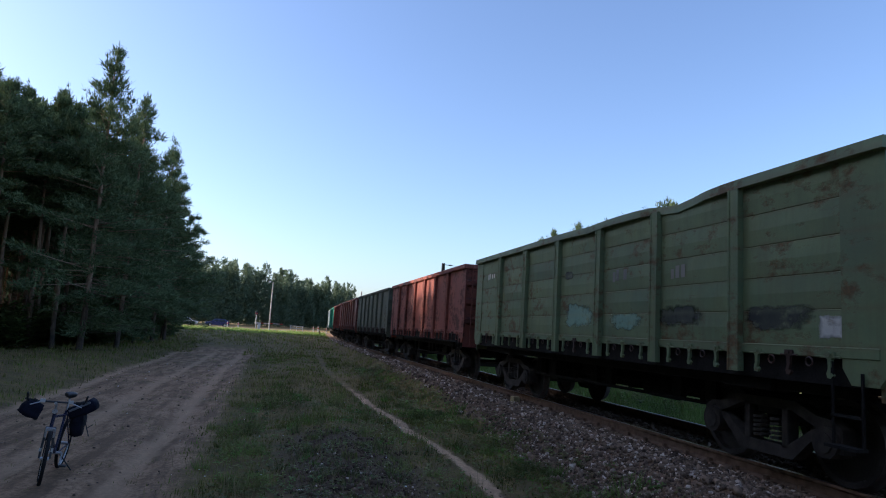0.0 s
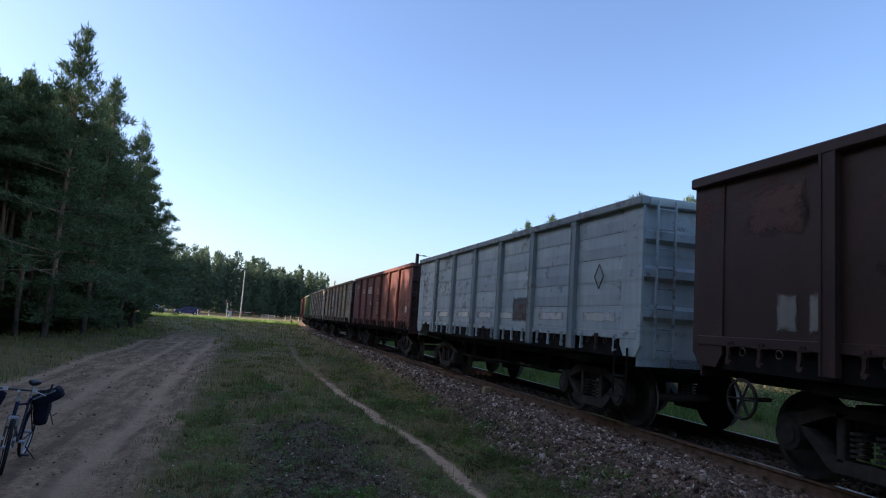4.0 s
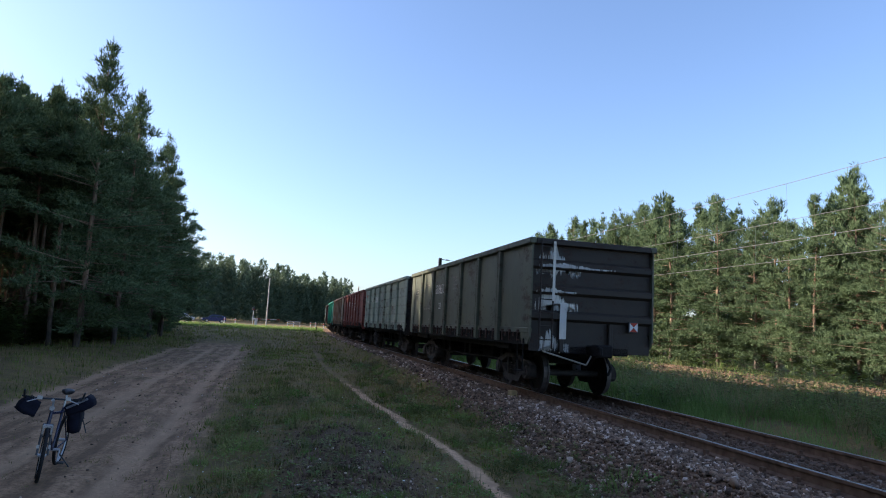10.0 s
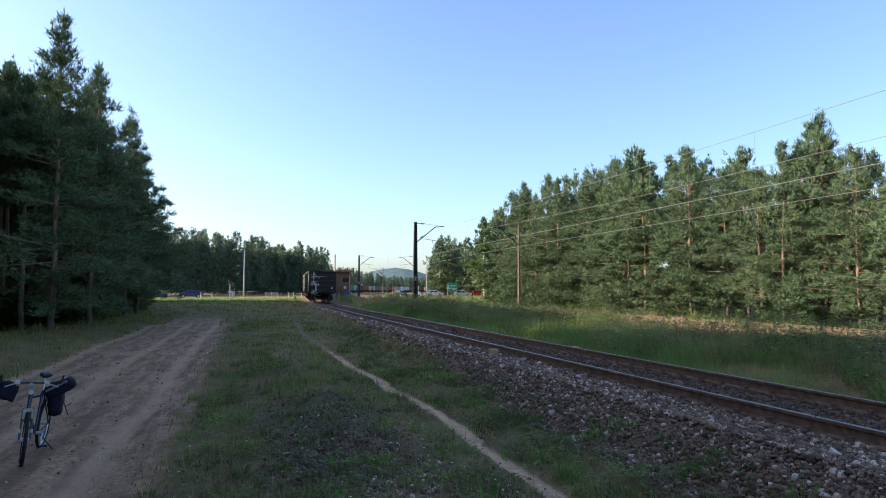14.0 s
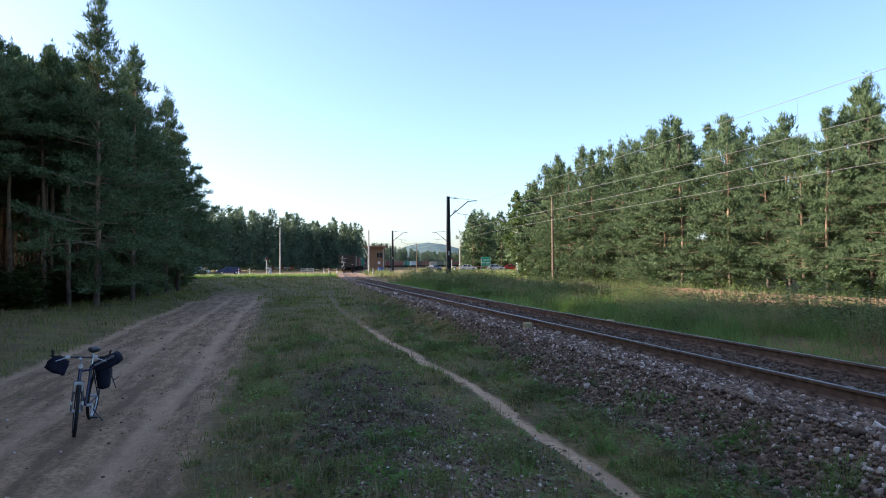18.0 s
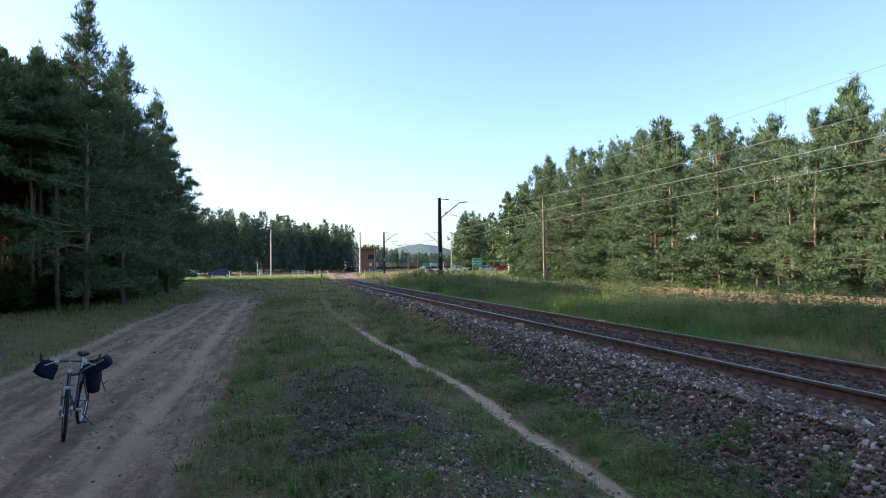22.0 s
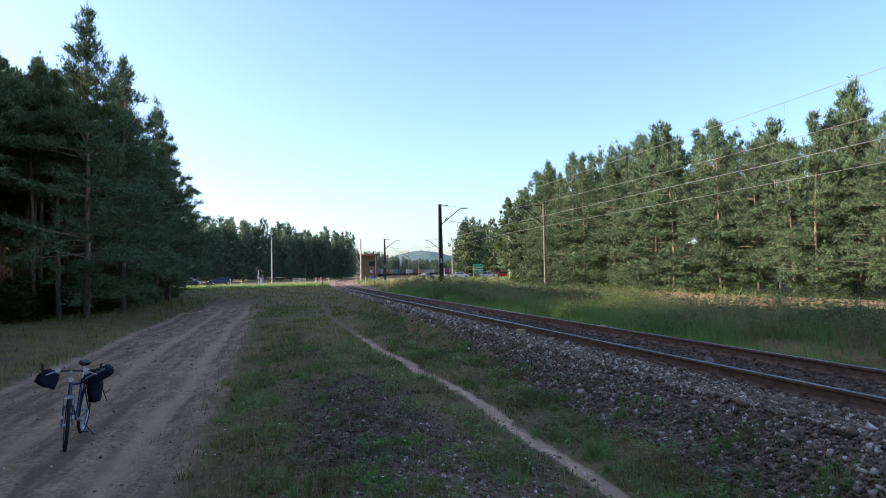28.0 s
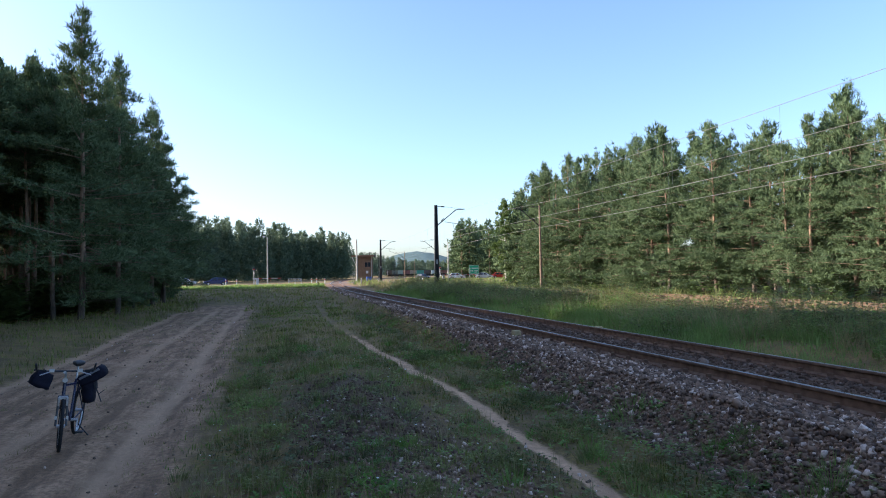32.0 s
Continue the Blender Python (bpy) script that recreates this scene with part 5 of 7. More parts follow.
for i in range(120):
    x, y = -11.5 - 32 * RT.random() ** 1.3, RT.uniform(35.5, 72)
    if min(math.hypot(x - a[0], y - a[1]) for a in LEFT) < 1.3:
        continue
    plant_tree(RT.choice(INNER), x, y, RT.uniform(0.85, 1.06), RT.uniform(0, 360), "slender pine with a bare reddish trunk inside the wood", "pines of the dark wood", lean=RT.uniform(-2, 2))
for x, y, s, turn in ((-9.3, 63.0, 0.2, 10), (-9.9, 66.0, 0.26, 80), (-10.6, 61.5, 0.24, 150), (-11.8, 64.0, 0.3, 40), (-12.6, 58.5, 0.28, 95)):
    plant_tree(SUNNY_YOUNG, x, y, s, turn, "young bushy pine at the end of the dark wood", "pines of the dark wood")
SCREEN = [pine_parts(131 + i, 15.5, b, 2.8, 320, 1.1, 0.58, 4, -0.15, 14) for i, b in enumerate((1.2, 2.0))]
HIGH = [pine_parts(141 + i, 15.5, b, 2.8, 460, 0.6, 0.26, 4, -0.15, 12) for i, b in enumerate((6.8, 7.6))]
spots = []
for i in range(120):
    row = i % 4
    y = -62 + 92 * (i // 4 + RT.random() * 0.6 + 0.25 * row) / 30
    x = -14.0 - 3.0 * row - 1.2 * RT.random()
    if y > 24:
        x -= 6.5
    spots.append((x, y, min(1.3, (19 - x) * 0.0296) * RT.uniform(0.92, 1.02), RT.uniform(0, 360)))
joined_wood("pine_wood", "dense shaded pine wood on the sunny side of the sand road", SCREEN, spots)
spots = []
for i in range(104):
    x = -18 - 22 * RT.random()
    spots.append((x, 27 + 72 * (i + RT.random()) / 104, RT.uniform(0.86, 0.98) + 0.22 * float(smooth(-24, -36, x)), RT.uniform(0, 360)))
for i in range(12):
    spots.append((-16.5 - 5 * RT.random(), 66 + 32 * (i + RT.random()) / 12, RT.uniform(0.8, 0.95), RT.uniform(0, 360)))
joined_wood("pine_wood", "tall bare-trunked pine wood behind the edge of the dark wood", HIGH, spots)

# the sunlit wood beyond the main line
for i in range(30):
    y = 19 + 1.78 * i + RT.uniform(-0.6, 0.6)
    x = 29.8 + RT.uniform(-1.2, 1.6) + (1.6 if y < 31 else 0)
    s = np.interp(y, [20, 28, 34, 41, 58, 75], [0.80, 0.85, 0.79, 0.93, 0.97, 0.98]) * RT.uniform(0.86, 1.05)
    plant_tree(SUNNY[RT.randrange(6)], x, y, float(s), RT.uniform(0, 360), "sunlit pine with branches down to the weeds at the wood's edge", "pines of the sunlit wood")
plant_tree(SUNNY[1], 33.2, 30.6, 0.95, 77, "tall sunlit pine above its neighbours at the wood's edge", "pines of the sunlit wood")
for i in range(60):
    y, x = RT.uniform(20, 73), 32.0 + 11 * RT.random()
    s = np.interp(y, [20, 28, 34, 41, 58, 75], [0.85, 0.9, 0.82, 0.96, 0.98, 0.99]) * RT.uniform(0.9, 1.06)
    plant_tree(RT.choice(BACK), x, y, float(s), RT.uniform(0, 360), "sunlit pine deeper in the wood beyond the railway", "pines of the sunlit wood")
BEND_PINES = [pine_parts(81 + i, 14.0, b, r, 620, 0.66, 0.25, 4, 0.5, 14) for i, (b, r) in enumerate(((1.0, 2.6), (0.6, 2.8)))]
spots = []
for i in range(64):
    y = 74 + 130 * RT.random()
    x = float(np.interp(y, [74, 105, 140, 205], [33, 40, 52, 67])) + RT.uniform(-0.5, 12)
    spots.append((x, y, RT.uniform(0.82, 1.05), RT.uniform(0, 360)))
for i in range(26):
    y = RT.uniform(160, 200)
    spots.append((0.285 * y + 15 * RT.random() ** 1.5, y, RT.uniform(0.95, 1.15), RT.uniform(0, 360)))
joined_wood("pine_wood", "sunlit pine wood along the bend of the railway", BEND_PINES, spots)


_b = pine_parts(97, 13.5, 3.0, 2.6, 900, 0.42, 0.24, 5, 0.45)
BIRCH = (tri_mesh("trunk", _b[0], _b[1], BIRCH_BARK), tri_mesh("crown", _b[2], _b[3], M_BROAD))
plant_tree(BIRCH, 36.0, 98.0, 0.96, 30, "light green birch in front of the pine wood", "", "birch_tree")
plant_tree(BIRCH, 35.2, 84.0, 0.8, 130, "slim pale birch at the wood's edge", "", "birch_tree")


def far_wood(name, label, spots, seed):
    rs = np.random.RandomState(seed)
    vs, ts, off = [], [], 0
    tv_, tt_, toff = [], [], 0
    for x, y, h in spots:
        n = 100
        zt = rs.uniform(0, 1, n) ** 0.85
        rad = h * 0.17 * np.clip(1.2 * (1 - zt) ** 0.95, 0, 1) * rs.uniform(0.4, 1.15, n)
        az = rs.uniform(0, 6.283, n)
        g = float(ground_z(x, y))
        c = np.column_stack([x + rad * np.cos(az), y + rad * np.sin(az), g + h * (0.02 + 0.96 * zt)])
        lean = np.column_stack([np.cos(az), np.sin(az), 0.3 + zt])
        v, t = tufts(rs, c, lean, 0.9, 0.34, 4)
        vs.append(v)
        ts.append(t + off)
        off += len(v)
    ob = new(name, tri_mesh(name, np.concatenate(vs), np.concatenate(ts), M_NEEDLE_HAZY))
    return tagged(ob, label, "forest", kind="stuff")


RF = random.Random(3)
spots = []
for i in range(500):
    t = i / 499
    x, y = -62 + 88 * t, 138 + 100 * t
    if t < 0.25:
        y += 18 * (0.25 - t)
    spots.append((x + RF.uniform(-3, 3), y + RF.uniform(0, 26), RF.uniform(11.5, 18.0) + 3.2 * (1 - t) + math.sin(i * 0.4)))
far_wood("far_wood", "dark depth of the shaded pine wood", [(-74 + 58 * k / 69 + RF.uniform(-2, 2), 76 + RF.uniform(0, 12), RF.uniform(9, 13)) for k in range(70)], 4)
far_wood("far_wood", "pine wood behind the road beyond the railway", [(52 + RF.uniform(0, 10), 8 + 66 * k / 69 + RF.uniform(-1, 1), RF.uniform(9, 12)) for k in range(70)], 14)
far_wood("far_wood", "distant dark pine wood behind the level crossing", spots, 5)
spots = []
for i in range(380):
    t = i / 379
    spots.append((34 + 190 * t + RF.uniform(-4, 4), 430 + 70 * math.sin(t * 2.2) + RF.uniform(0, 40), float(np.interp(t, [0, 0.2, 0.36, 1], [18, 16, 11.5, 10])) * RF.uniform(0.86, 1.12)))
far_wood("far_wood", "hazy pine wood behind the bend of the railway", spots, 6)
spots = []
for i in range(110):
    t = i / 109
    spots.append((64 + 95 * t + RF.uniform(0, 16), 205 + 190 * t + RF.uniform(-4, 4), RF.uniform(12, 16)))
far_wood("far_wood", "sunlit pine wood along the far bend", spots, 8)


def make_hill():
    xs, ys = np.linspace(-300, 1400, 90), np.linspace(1300, 2300, 24)
    gx, gy = np.meshgrid(xs, ys)
    gz = 56 * np.exp(-((gx - 362) / 130) ** 2) * np.exp(-((gy - 1700) / 260) ** 2) + 30 * np.exp(-((gx - 800) / 300) ** 2) * np.exp(-((gy - 1800) / 260) ** 2)
    gz = gz + np.random.RandomState(4).uniform(0, 4, gz.shape) * (gz > 4)
    idx = np.arange(gx.size).reshape(gx.shape)
    a, b, c, d = idx[:-1, :-1].ravel(), idx[:-1, 1:].ravel(), idx[1:, 1:].ravel(), idx[1:, :-1].ravel()
    # the hill's haze is only its blue-green surface colour
    me = tri_mesh("hill", np.stack([gx, gy, gz], -1).reshape(-1, 3), np.concatenate([np.stack([a, b, c], 1), np.stack([a, c, d], 1)]),
                  plain("hazy_wooded_hill", (0.075, 0.115, 0.115), 0.95, 0, 0.3, 0.05))
    tagged(new("hill", me), "low wooded hill on the horizon in haze", "hill", kind="structure")


make_hill()


# ---- grass and weeds ----
def blades(name, label, material, area, count, h0, h1, width, seed, keep=None, bend=0.35, joint=True, lift=0.0):
    rs = np.random.RandomState(seed)
    x0, x1, y0, y1 = area
    n = count
    x = rs.uniform(x0, x1, n)
    y = y0 + (y1 - y0) * rs.uniform(0, 1, n) ** 1.35
    cl = 0.5 + 0.5 * np.sin(x * 2.1 + 1.7 * np.sin(y * 0.9 + seed)) * np.sin(y * 1.3 + 2.2 * np.sin(x * 0.8))
    ok = rs.uniform(0, 1, n) < 0.25 + 0.75 * cl
    if keep is not None:
        ok &= keep(x, y, rs)
    x, y, cl = x[ok], y[ok], cl[ok]
    n = len(x)
    z = ground_z(x, y) - 0.01 + lift
    h = rs.uniform(h0, h1, n) * (0.6 + 0.6 * cl) * rs.uniform(0.6, 1.25, n)
    if h1 > 0.45:
        h = h * (0.45 + 1.05 * lumps(x, y, 1.7, seed))
    az = rs.uniform(0, 6.283, n)
    w = width * rs.uniform(0.7, 1.4, n) * (1 + y / 22.0)
    dirx, diry = np.cos(az), np.sin(az)
    ln = bend * h * rs.uniform(0.2, 1.6, n)
    ta = az + rs.uniform(1.0, 2.1, n)
    sx, sy = np.cos(ta) * w / 2, np.sin(ta) * w / 2
    p0 = np.column_stack([x - sx, y - sy, z])
    p1 = np.column_stack([x + sx, y + sy, z])
    p4 = np.column_stack([x + dirx * ln, y + diry * ln, z + h])
    if joint:
        mx, my, mz = x + dirx * ln * 0.3, y + diry * ln * 0.3, z + h * 0.6
        p2 = np.column_stack([mx - sx * 0.8, my - sy * 0.8, mz])
        p3 = np.column_stack([mx + sx * 0.8, my + sy * 0.8, mz])
        verts = np.stack([p0, p1, p2, p3, p4], 1).reshape(-1, 3)
        one = np.array([[0, 1, 3], [0, 3, 2], [2, 3, 4]])
        tris = ((np.arange(n) * 5)[:, None, None] + one[None]).reshape(-1, 3)
    else:
        verts = np.stack([p0, p1, p4], 1).reshape(-1, 3)
        tris = np.arange(len(verts)).reshape(-1, 3)
    ob = new(name, tri_mesh(name, verts, tris, material))
    return tagged(ob, label, "grass", kind="stuff")


def leafy(name, label, material, area, count, size, seed, keep=None, leaves=7, tall=0.2):
    """Broad-leaved weeds: rosettes of small pointed leaves round short stems."""
    rs = np.random.RandomState(seed)
    x0, x1, y0, y1 = area
    x, y = rs.uniform(x0, x1, count), y0 + (y1 - y0) * rs.uniform(0, 1, count) ** 1.3
    if keep is not None:
        ok = keep(x, y, rs)
        x, y = x[ok], y[ok]
    n = len(x)
    z = ground_z(x, y)
    th = tall * rs.uniform(0.3, 1.3, n) * (0.35 + 1.25 * lumps(x, y, 1.1 + tall, seed))
    k = leaves
    az = rs.uniform(0, 6.283, (n, k))
    up = rs.uniform(0.1, 1.0, (n, k))
    cx, cy, cz = x[:, None] + 0 * az, y[:, None] + 0 * az, z[:, None] + th[:, None] * up
    ln = size * rs.uniform(0.5, 1.3, (n, k)) * (1 + y[:, None] / 30)
    dx, dy, dz = np.cos(az), np.sin(az), rs.uniform(-0.2, 0.7, (n, k))
    wd = ln * 0.25
    p0 = np.stack([cx, cy, cz], -1)
    mid = p0 + np.stack([dx, dy, dz], -1) * (ln * 0.5)[..., None]
    sd = np.stack([-dy, dx, 0 * dx], -1) * wd[..., None]
    tip = p0 + np.stack([dx, dy, dz * 0.5], -1) * ln[..., None]
    verts = np.stack([p0, mid + sd, tip, mid - sd], 2).reshape(-1, 3)
    one = np.array([[0, 1, 2], [0, 2, 3]])
    tris = ((np.arange(n * k) * 4)[:, None, None] + one[None]).reshape(-1, 3)
    ob = new(name, tri_mesh(name, verts, tris, material))
    return tagged(ob, label, "weeds", kind="stuff")


def off_path(x, y, rs):
    g = np.maximum(np.exp(-((x - 1.25) / 0.8) ** 2 - ((y - 5.4) / 2.6) ** 2), 1.1 * np.exp(-((x - 1.25) / 1.05) ** 4 - ((y - 9.6) / 3.9) ** 4))
    return (np.abs(x - path_mid(y)) > 0.09 + 0.13 * rs.uniform(0, 1, len(x))) & (rs.uniform(0, 1, len(x)) > 0.8 * g)


def verge(x, y, rs):
    u = across(x, y)
    return off_path(x, y, rs) & (u < toe(y) + 0.15 - 0.6 * rs.uniform(0, 1, len(x))) & (np.abs(x - road_mid(y)) > 1.8 + 1.2 * rs.uniform(0, 1, len(x)) ** 0.7)


def mat(x, y, rs):
    bare = lumps(x, y, 0.8, 5) * 0.6 + lumps(x, y, 0.3, 8) * 0.4
    return verge(x, y, rs) & (rs.uniform(0, 1, len(x)) > 1.6 * (bare - 0.42))


blades("grass", "short shaded meadow grass between sand road and track", M_GRASS, (-1.6, 4.6, 3.0, 15), 50000, 0.025, 0.11, 0.008, 1, mat, 0.8)
blades("grass", "dry stalks among the meadow grass", M_STRAW, (-1.5, 3.0, 3.0, 24), 5000, 0.1, 0.4, 0.004, 2, verge)
blades("grass", "meadow grass along the trodden path", M_GRASS, (-1.6, 5.2, 14, 42), 34000, 0.04, 0.16, 0.011, 3, mat, joint=False)
blades("grass", "grass on the verge of the dark wood", M_GRASS, (-20, -5.2, 13, 62), 30000, 0.07, 0.26, 0.010, 4, lambda x, y, rs: (x < road_mid(y) - 2.2) & ((x > -13) | (y > 20)), joint=False)
blades("grass", "dry grass tops on the verge of the wood", M_STRAW, (-18, -5.4, 14, 60), 5000, 0.2, 0.45, 0.006, 14, lambda x, y, rs: (x < road_mid(y) - 2.4), joint=False)
blades("grass", "far meadow grass towards the level crossing", M_GRASS, (-24, 11, 42, 113), 34000, 0.08, 0.26, 0.016, 5, lambda x, y, rs: (across(x, y) < toe(y) - 0.2) & ((np.abs(x - road_mid(y)) > 1.5) | (y > 50 + 8 * rs.uniform(0, 1, len(x)))), joint=False)
blades("grass", "dry grass of the far meadow", M_STRAW, (-24, 8, 42, 113), 5000, 0.2, 0.45, 0.010, 15, lambda x, y, rs: (across(x, y) < -3.2) & (np.abs(x - road_mid(y)) > 1.6), joint=False)
between = lambda x, y, rs: (across(x, y) > 3.4 + 0.8 * np.sin(y * 0.7)) & (across(x, y) < TR2 - 2.3)
blades("tall_grass", "tall green weeds between the tracks", M_TALLGRASS, (9, 16.5, 3, 60), 17000, 0.22, 0.62, 0.011, 6, between, 0.45)
blades("tall_grass", "tall green weeds between the tracks farther on", M_TALLGRASS, (9, 30, 55, 150), 16000, 0.3, 0.8, 0.014, 7, between, 0.4, False)
blades("tall_grass", "seeding grass tops between the tracks", M_STRAW, (9.5, 16.5, 5, 90), 5500, 0.5, 1.0, 0.006, 8, between, 0.4, False)
leafy("tall_weeds", "leafy tall weeds between the tracks", M_TALLGRASS, (9.3, 16.2, 4, 60), 11000, 0.075, 9, between, 9, 0.7)
late = lambda x, y, rs: (across(x, y) > 5.6) & (across(x, y) < TR2 - 1.7)
blades("tall_grass", "dark tall weeds hiding the main line", M_WEEDTOP, (12, 17.5, 4, 75), 12000, 0.45, 0.85, 0.014, 61, late, 0.4)
leafy("tall_weeds", "bushy dark weeds before the main line", M_WEEDTOP, (12, 17, 5, 75), 11000, 0.075, 62, late, 10, 0.95)
blades("grass", "fresh low grass along the far rail", M_FRESH, (8.6, 12.2, 3, 60), 60000, 0.15, 0.48, 0.012, 63, lambda x, y, rs: (across(x, y) > 1.85) & (across(x, y) < 4.6), 0.5, False)
blades("grass", "sunlit meadow grass before the level crossing", M_FRESH, (-26, 12, 88, 114), 26000, 0.12, 0.36, 0.02, 65, lambda x, y, rs: (across(x, y) < -1.9), 0.4, False)
on_line = lambda x, y, rs: (across(x, y) > TR2 - 2.4) & (across(x, y) < TR3 + 2.8) & (np.abs(across(x, y) - TR3 + 0.6) > 0.5)
blades("grass", "weedy grass on and between the main-line tracks", M_TALLGRASS, (16, 26, 8, 90), 52000, 0.2, 0.5, 0.016, 64, on_line, 0.5, False)
beyond = lambda x, y, rs: across(x, y) > TR3 + 2.6
blades("grass", "sunlit grass at the foot of the pine wood", M_TALLGRASS, (23.0, 32, 15, 90), 42000, 0.15, 0.45, 0.014, 10, beyond, 0.4, False)
blades("grass", "sunlit grass past the bend", M_TALLGRASS, (28, 60, 85, 190), 9000, 0.2, 0.6, 0.02, 17, beyond, 0.4, False)
leafy("weeds", "low broad-leaved weeds on the gravel mound", M_TALLGRASS, (-0.9, 3.6, 3.2, 18), 3600, 0.045, 11, mat, 6, 0.07)
leafy("weeds", "low weeds along the toe of the ballast", M_TALLGRASS, (3.6, 4.9, 3.0, 32), 1300, 0.05, 12, lambda x, y, rs: np.abs(x - 2.97) > 0.4, 9, 0.12)
leafy("undergrowth", "leafy undergrowth at the foot of the dark wood", M_BROAD, (-26, -9.5, 33, 56), 2600, 0.2, 13, lambda x, y, rs: x < -10.2 - 1.5 * np.sin(y * 0.4), 16, 1.7)
leafy("undergrowth", "young bushes at the foot of the sunlit wood", M_BROAD, (27.5, 31, 18, 78), 260, 0.2, 16, None, 16, 1.2)


def make_flowers():
    rs = np.random.RandomState(21)
    me_bm = bmesh.new()
    ring(me_bm, (0, 0, 0), 0.012, 0.009, "z", 7, 4, 0.5)
    me = bm_mesh("petals", me_bm, M_FLOWER)
    st = bm_mesh("stem", rods(((0, 0, -0.25), (0, 0, 0), 0.002), n=4), M_GRASS)
    for i in range(34):
        x, y = rs.uniform(-1.3, 2.6), 4.5 + 14 * rs.uniform() ** 1.5
        f = holder("wild_flower", "small white wild flower in the meadow grass", "flower", "white wild flowers", pose(x, y, float(ground_z(x, y)) + rs.uniform(0.12, 0.24), rs.uniform(-15, 15), rs.uniform(-15, 15), 0) @ Matrix.Scale(float(rs.uniform(0.45, 0.8)), 4))
        share("petals", me, f)
        share("stem", st, f)


make_flowers()


def clumps(name, label, material, area, count, per, radius, h0, h1, width, seed, keep=None):
    """Separate tufts: blades leaning out of common roots."""
    rs = np.random.RandomState(seed)
    x0, x1, y0, y1 = area
    cx, cy = rs.uniform(x0, x1, count), y0 + (y1 - y0) * rs.uniform(0, 1, count) ** 1.5
    if keep is not None:
        ok = keep(cx, cy, rs)
        cx, cy = cx[ok], cy[ok]
    size = rs.uniform(0.6, 1.4, len(cx))
    i = np.repeat(np.arange(len(cx)), per)
    az, rr = rs.uniform(0, 6.283, len(i)), radius * np.sqrt(rs.uniform(0, 1, len(i))) * size[i]
    x, y = cx[i] + rr * np.cos(az), cy[i] + rr * np.sin(az)
    z = ground_z(x, y) - 0.01
    h = rs.uniform(h0, h1, len(i)) * size[i] * (1.15 - 0.5 * rr / (radius * size[i]))
    lean = h * rs.uniform(0.2, 0.7, len(i))
    ta = rs.uniform(0, 6.283, len(i))
    w = width * (1 + y / 22)
    p = [np.column_stack([x - np.cos(ta) * w / 2, y - np.sin(ta) * w / 2, z]), np.column_stack([x + np.cos(ta) * w / 2, y + np.sin(ta) * w / 2, z]),
         np.column_stack([x + np.cos(az) * lean, y + np.sin(az) * lean, z + h])]
    verts = np.stack(p, 1).reshape(-1, 3)
    tagged(new(name, tri_mesh(name, verts, np.arange(len(verts)).reshape(-1, 3), material)), label, "grass", kind="stuff")


clumps("grass_tufts", "bright green tufts of grass in the meadow", M_TALLGRASS, (-1.2, 4.6, 3.2, 24), 210, 70, 0.11, 0.08, 0.24, 0.007, 71, verge)
clumps("grass_tufts", "tall yellowing tufts beside the sand road", M_STRAW, (-1.4, 3.8, 3.2, 26), 90, 26, 0.10, 0.18, 0.42, 0.004, 72, verge)
clumps("grass_tufts", "grass tufts at the toe of the ballast", M_FRESH, (4.2, 4.9, 4.5, 30), 13, 110, 0.16, 0.10, 0.26, 0.008, 73)
clumps("grass_tufts", "grass tufts on the crown of the sand road", M_GRASS, (-6.4, -0.8, 5, 40), 420, 16, 0.16, 0.015, 0.06, 0.007, 74)
clumps("weed_tufts", "bushy green tufts on the bank behind the track", M_FRESH, (9.6, 14.5, 4, 55), 520, 46, 0.22, 0.25, 0.65, 0.016, 75, between)
clumps("weed_tufts", "brown seeding tufts on the bank behind the track", M_STRAW, (10.5, 16.5, 5, 70), 380, 26, 0.25, 0.5, 0.95, 0.008, 76, between)
mound = lambda x, y, rs: np.exp(-((x - 0.9) / 1.0) ** 2 - ((y - 7.5) / 3.6) ** 2) > rs.uniform(0.1, 1.0, len(x))
leafy("weeds", "dark creeping weeds on the gravel mound", M_WEEDTOP, (-0.9, 2.7, 3.4, 14), 2000, 0.045, 77, mound, 7, 0.09)


heap_only = lambda x, y, rs: np.exp(-((x - 1.25) / 1.05) ** 4 - ((y - 9.6) / 3.9) ** 4) > rs.uniform(0.2, 0.9, len(x))
clumps("weed_tufts", "dark rough weeds on the old soil heap", M_WEEDTOP, (-0.1, 2.6, 5.2, 14.5), 150, 30, 0.12, 0.05, 0.15, 0.014, 78, heap_only)
clumps("weed_tufts", "dry stalks on the old soil heap", M_STRAW, (-0.1, 2.6, 5.2, 14.5), 70, 12, 0.12, 0.12, 0.3, 0.004, 79, heap_only)


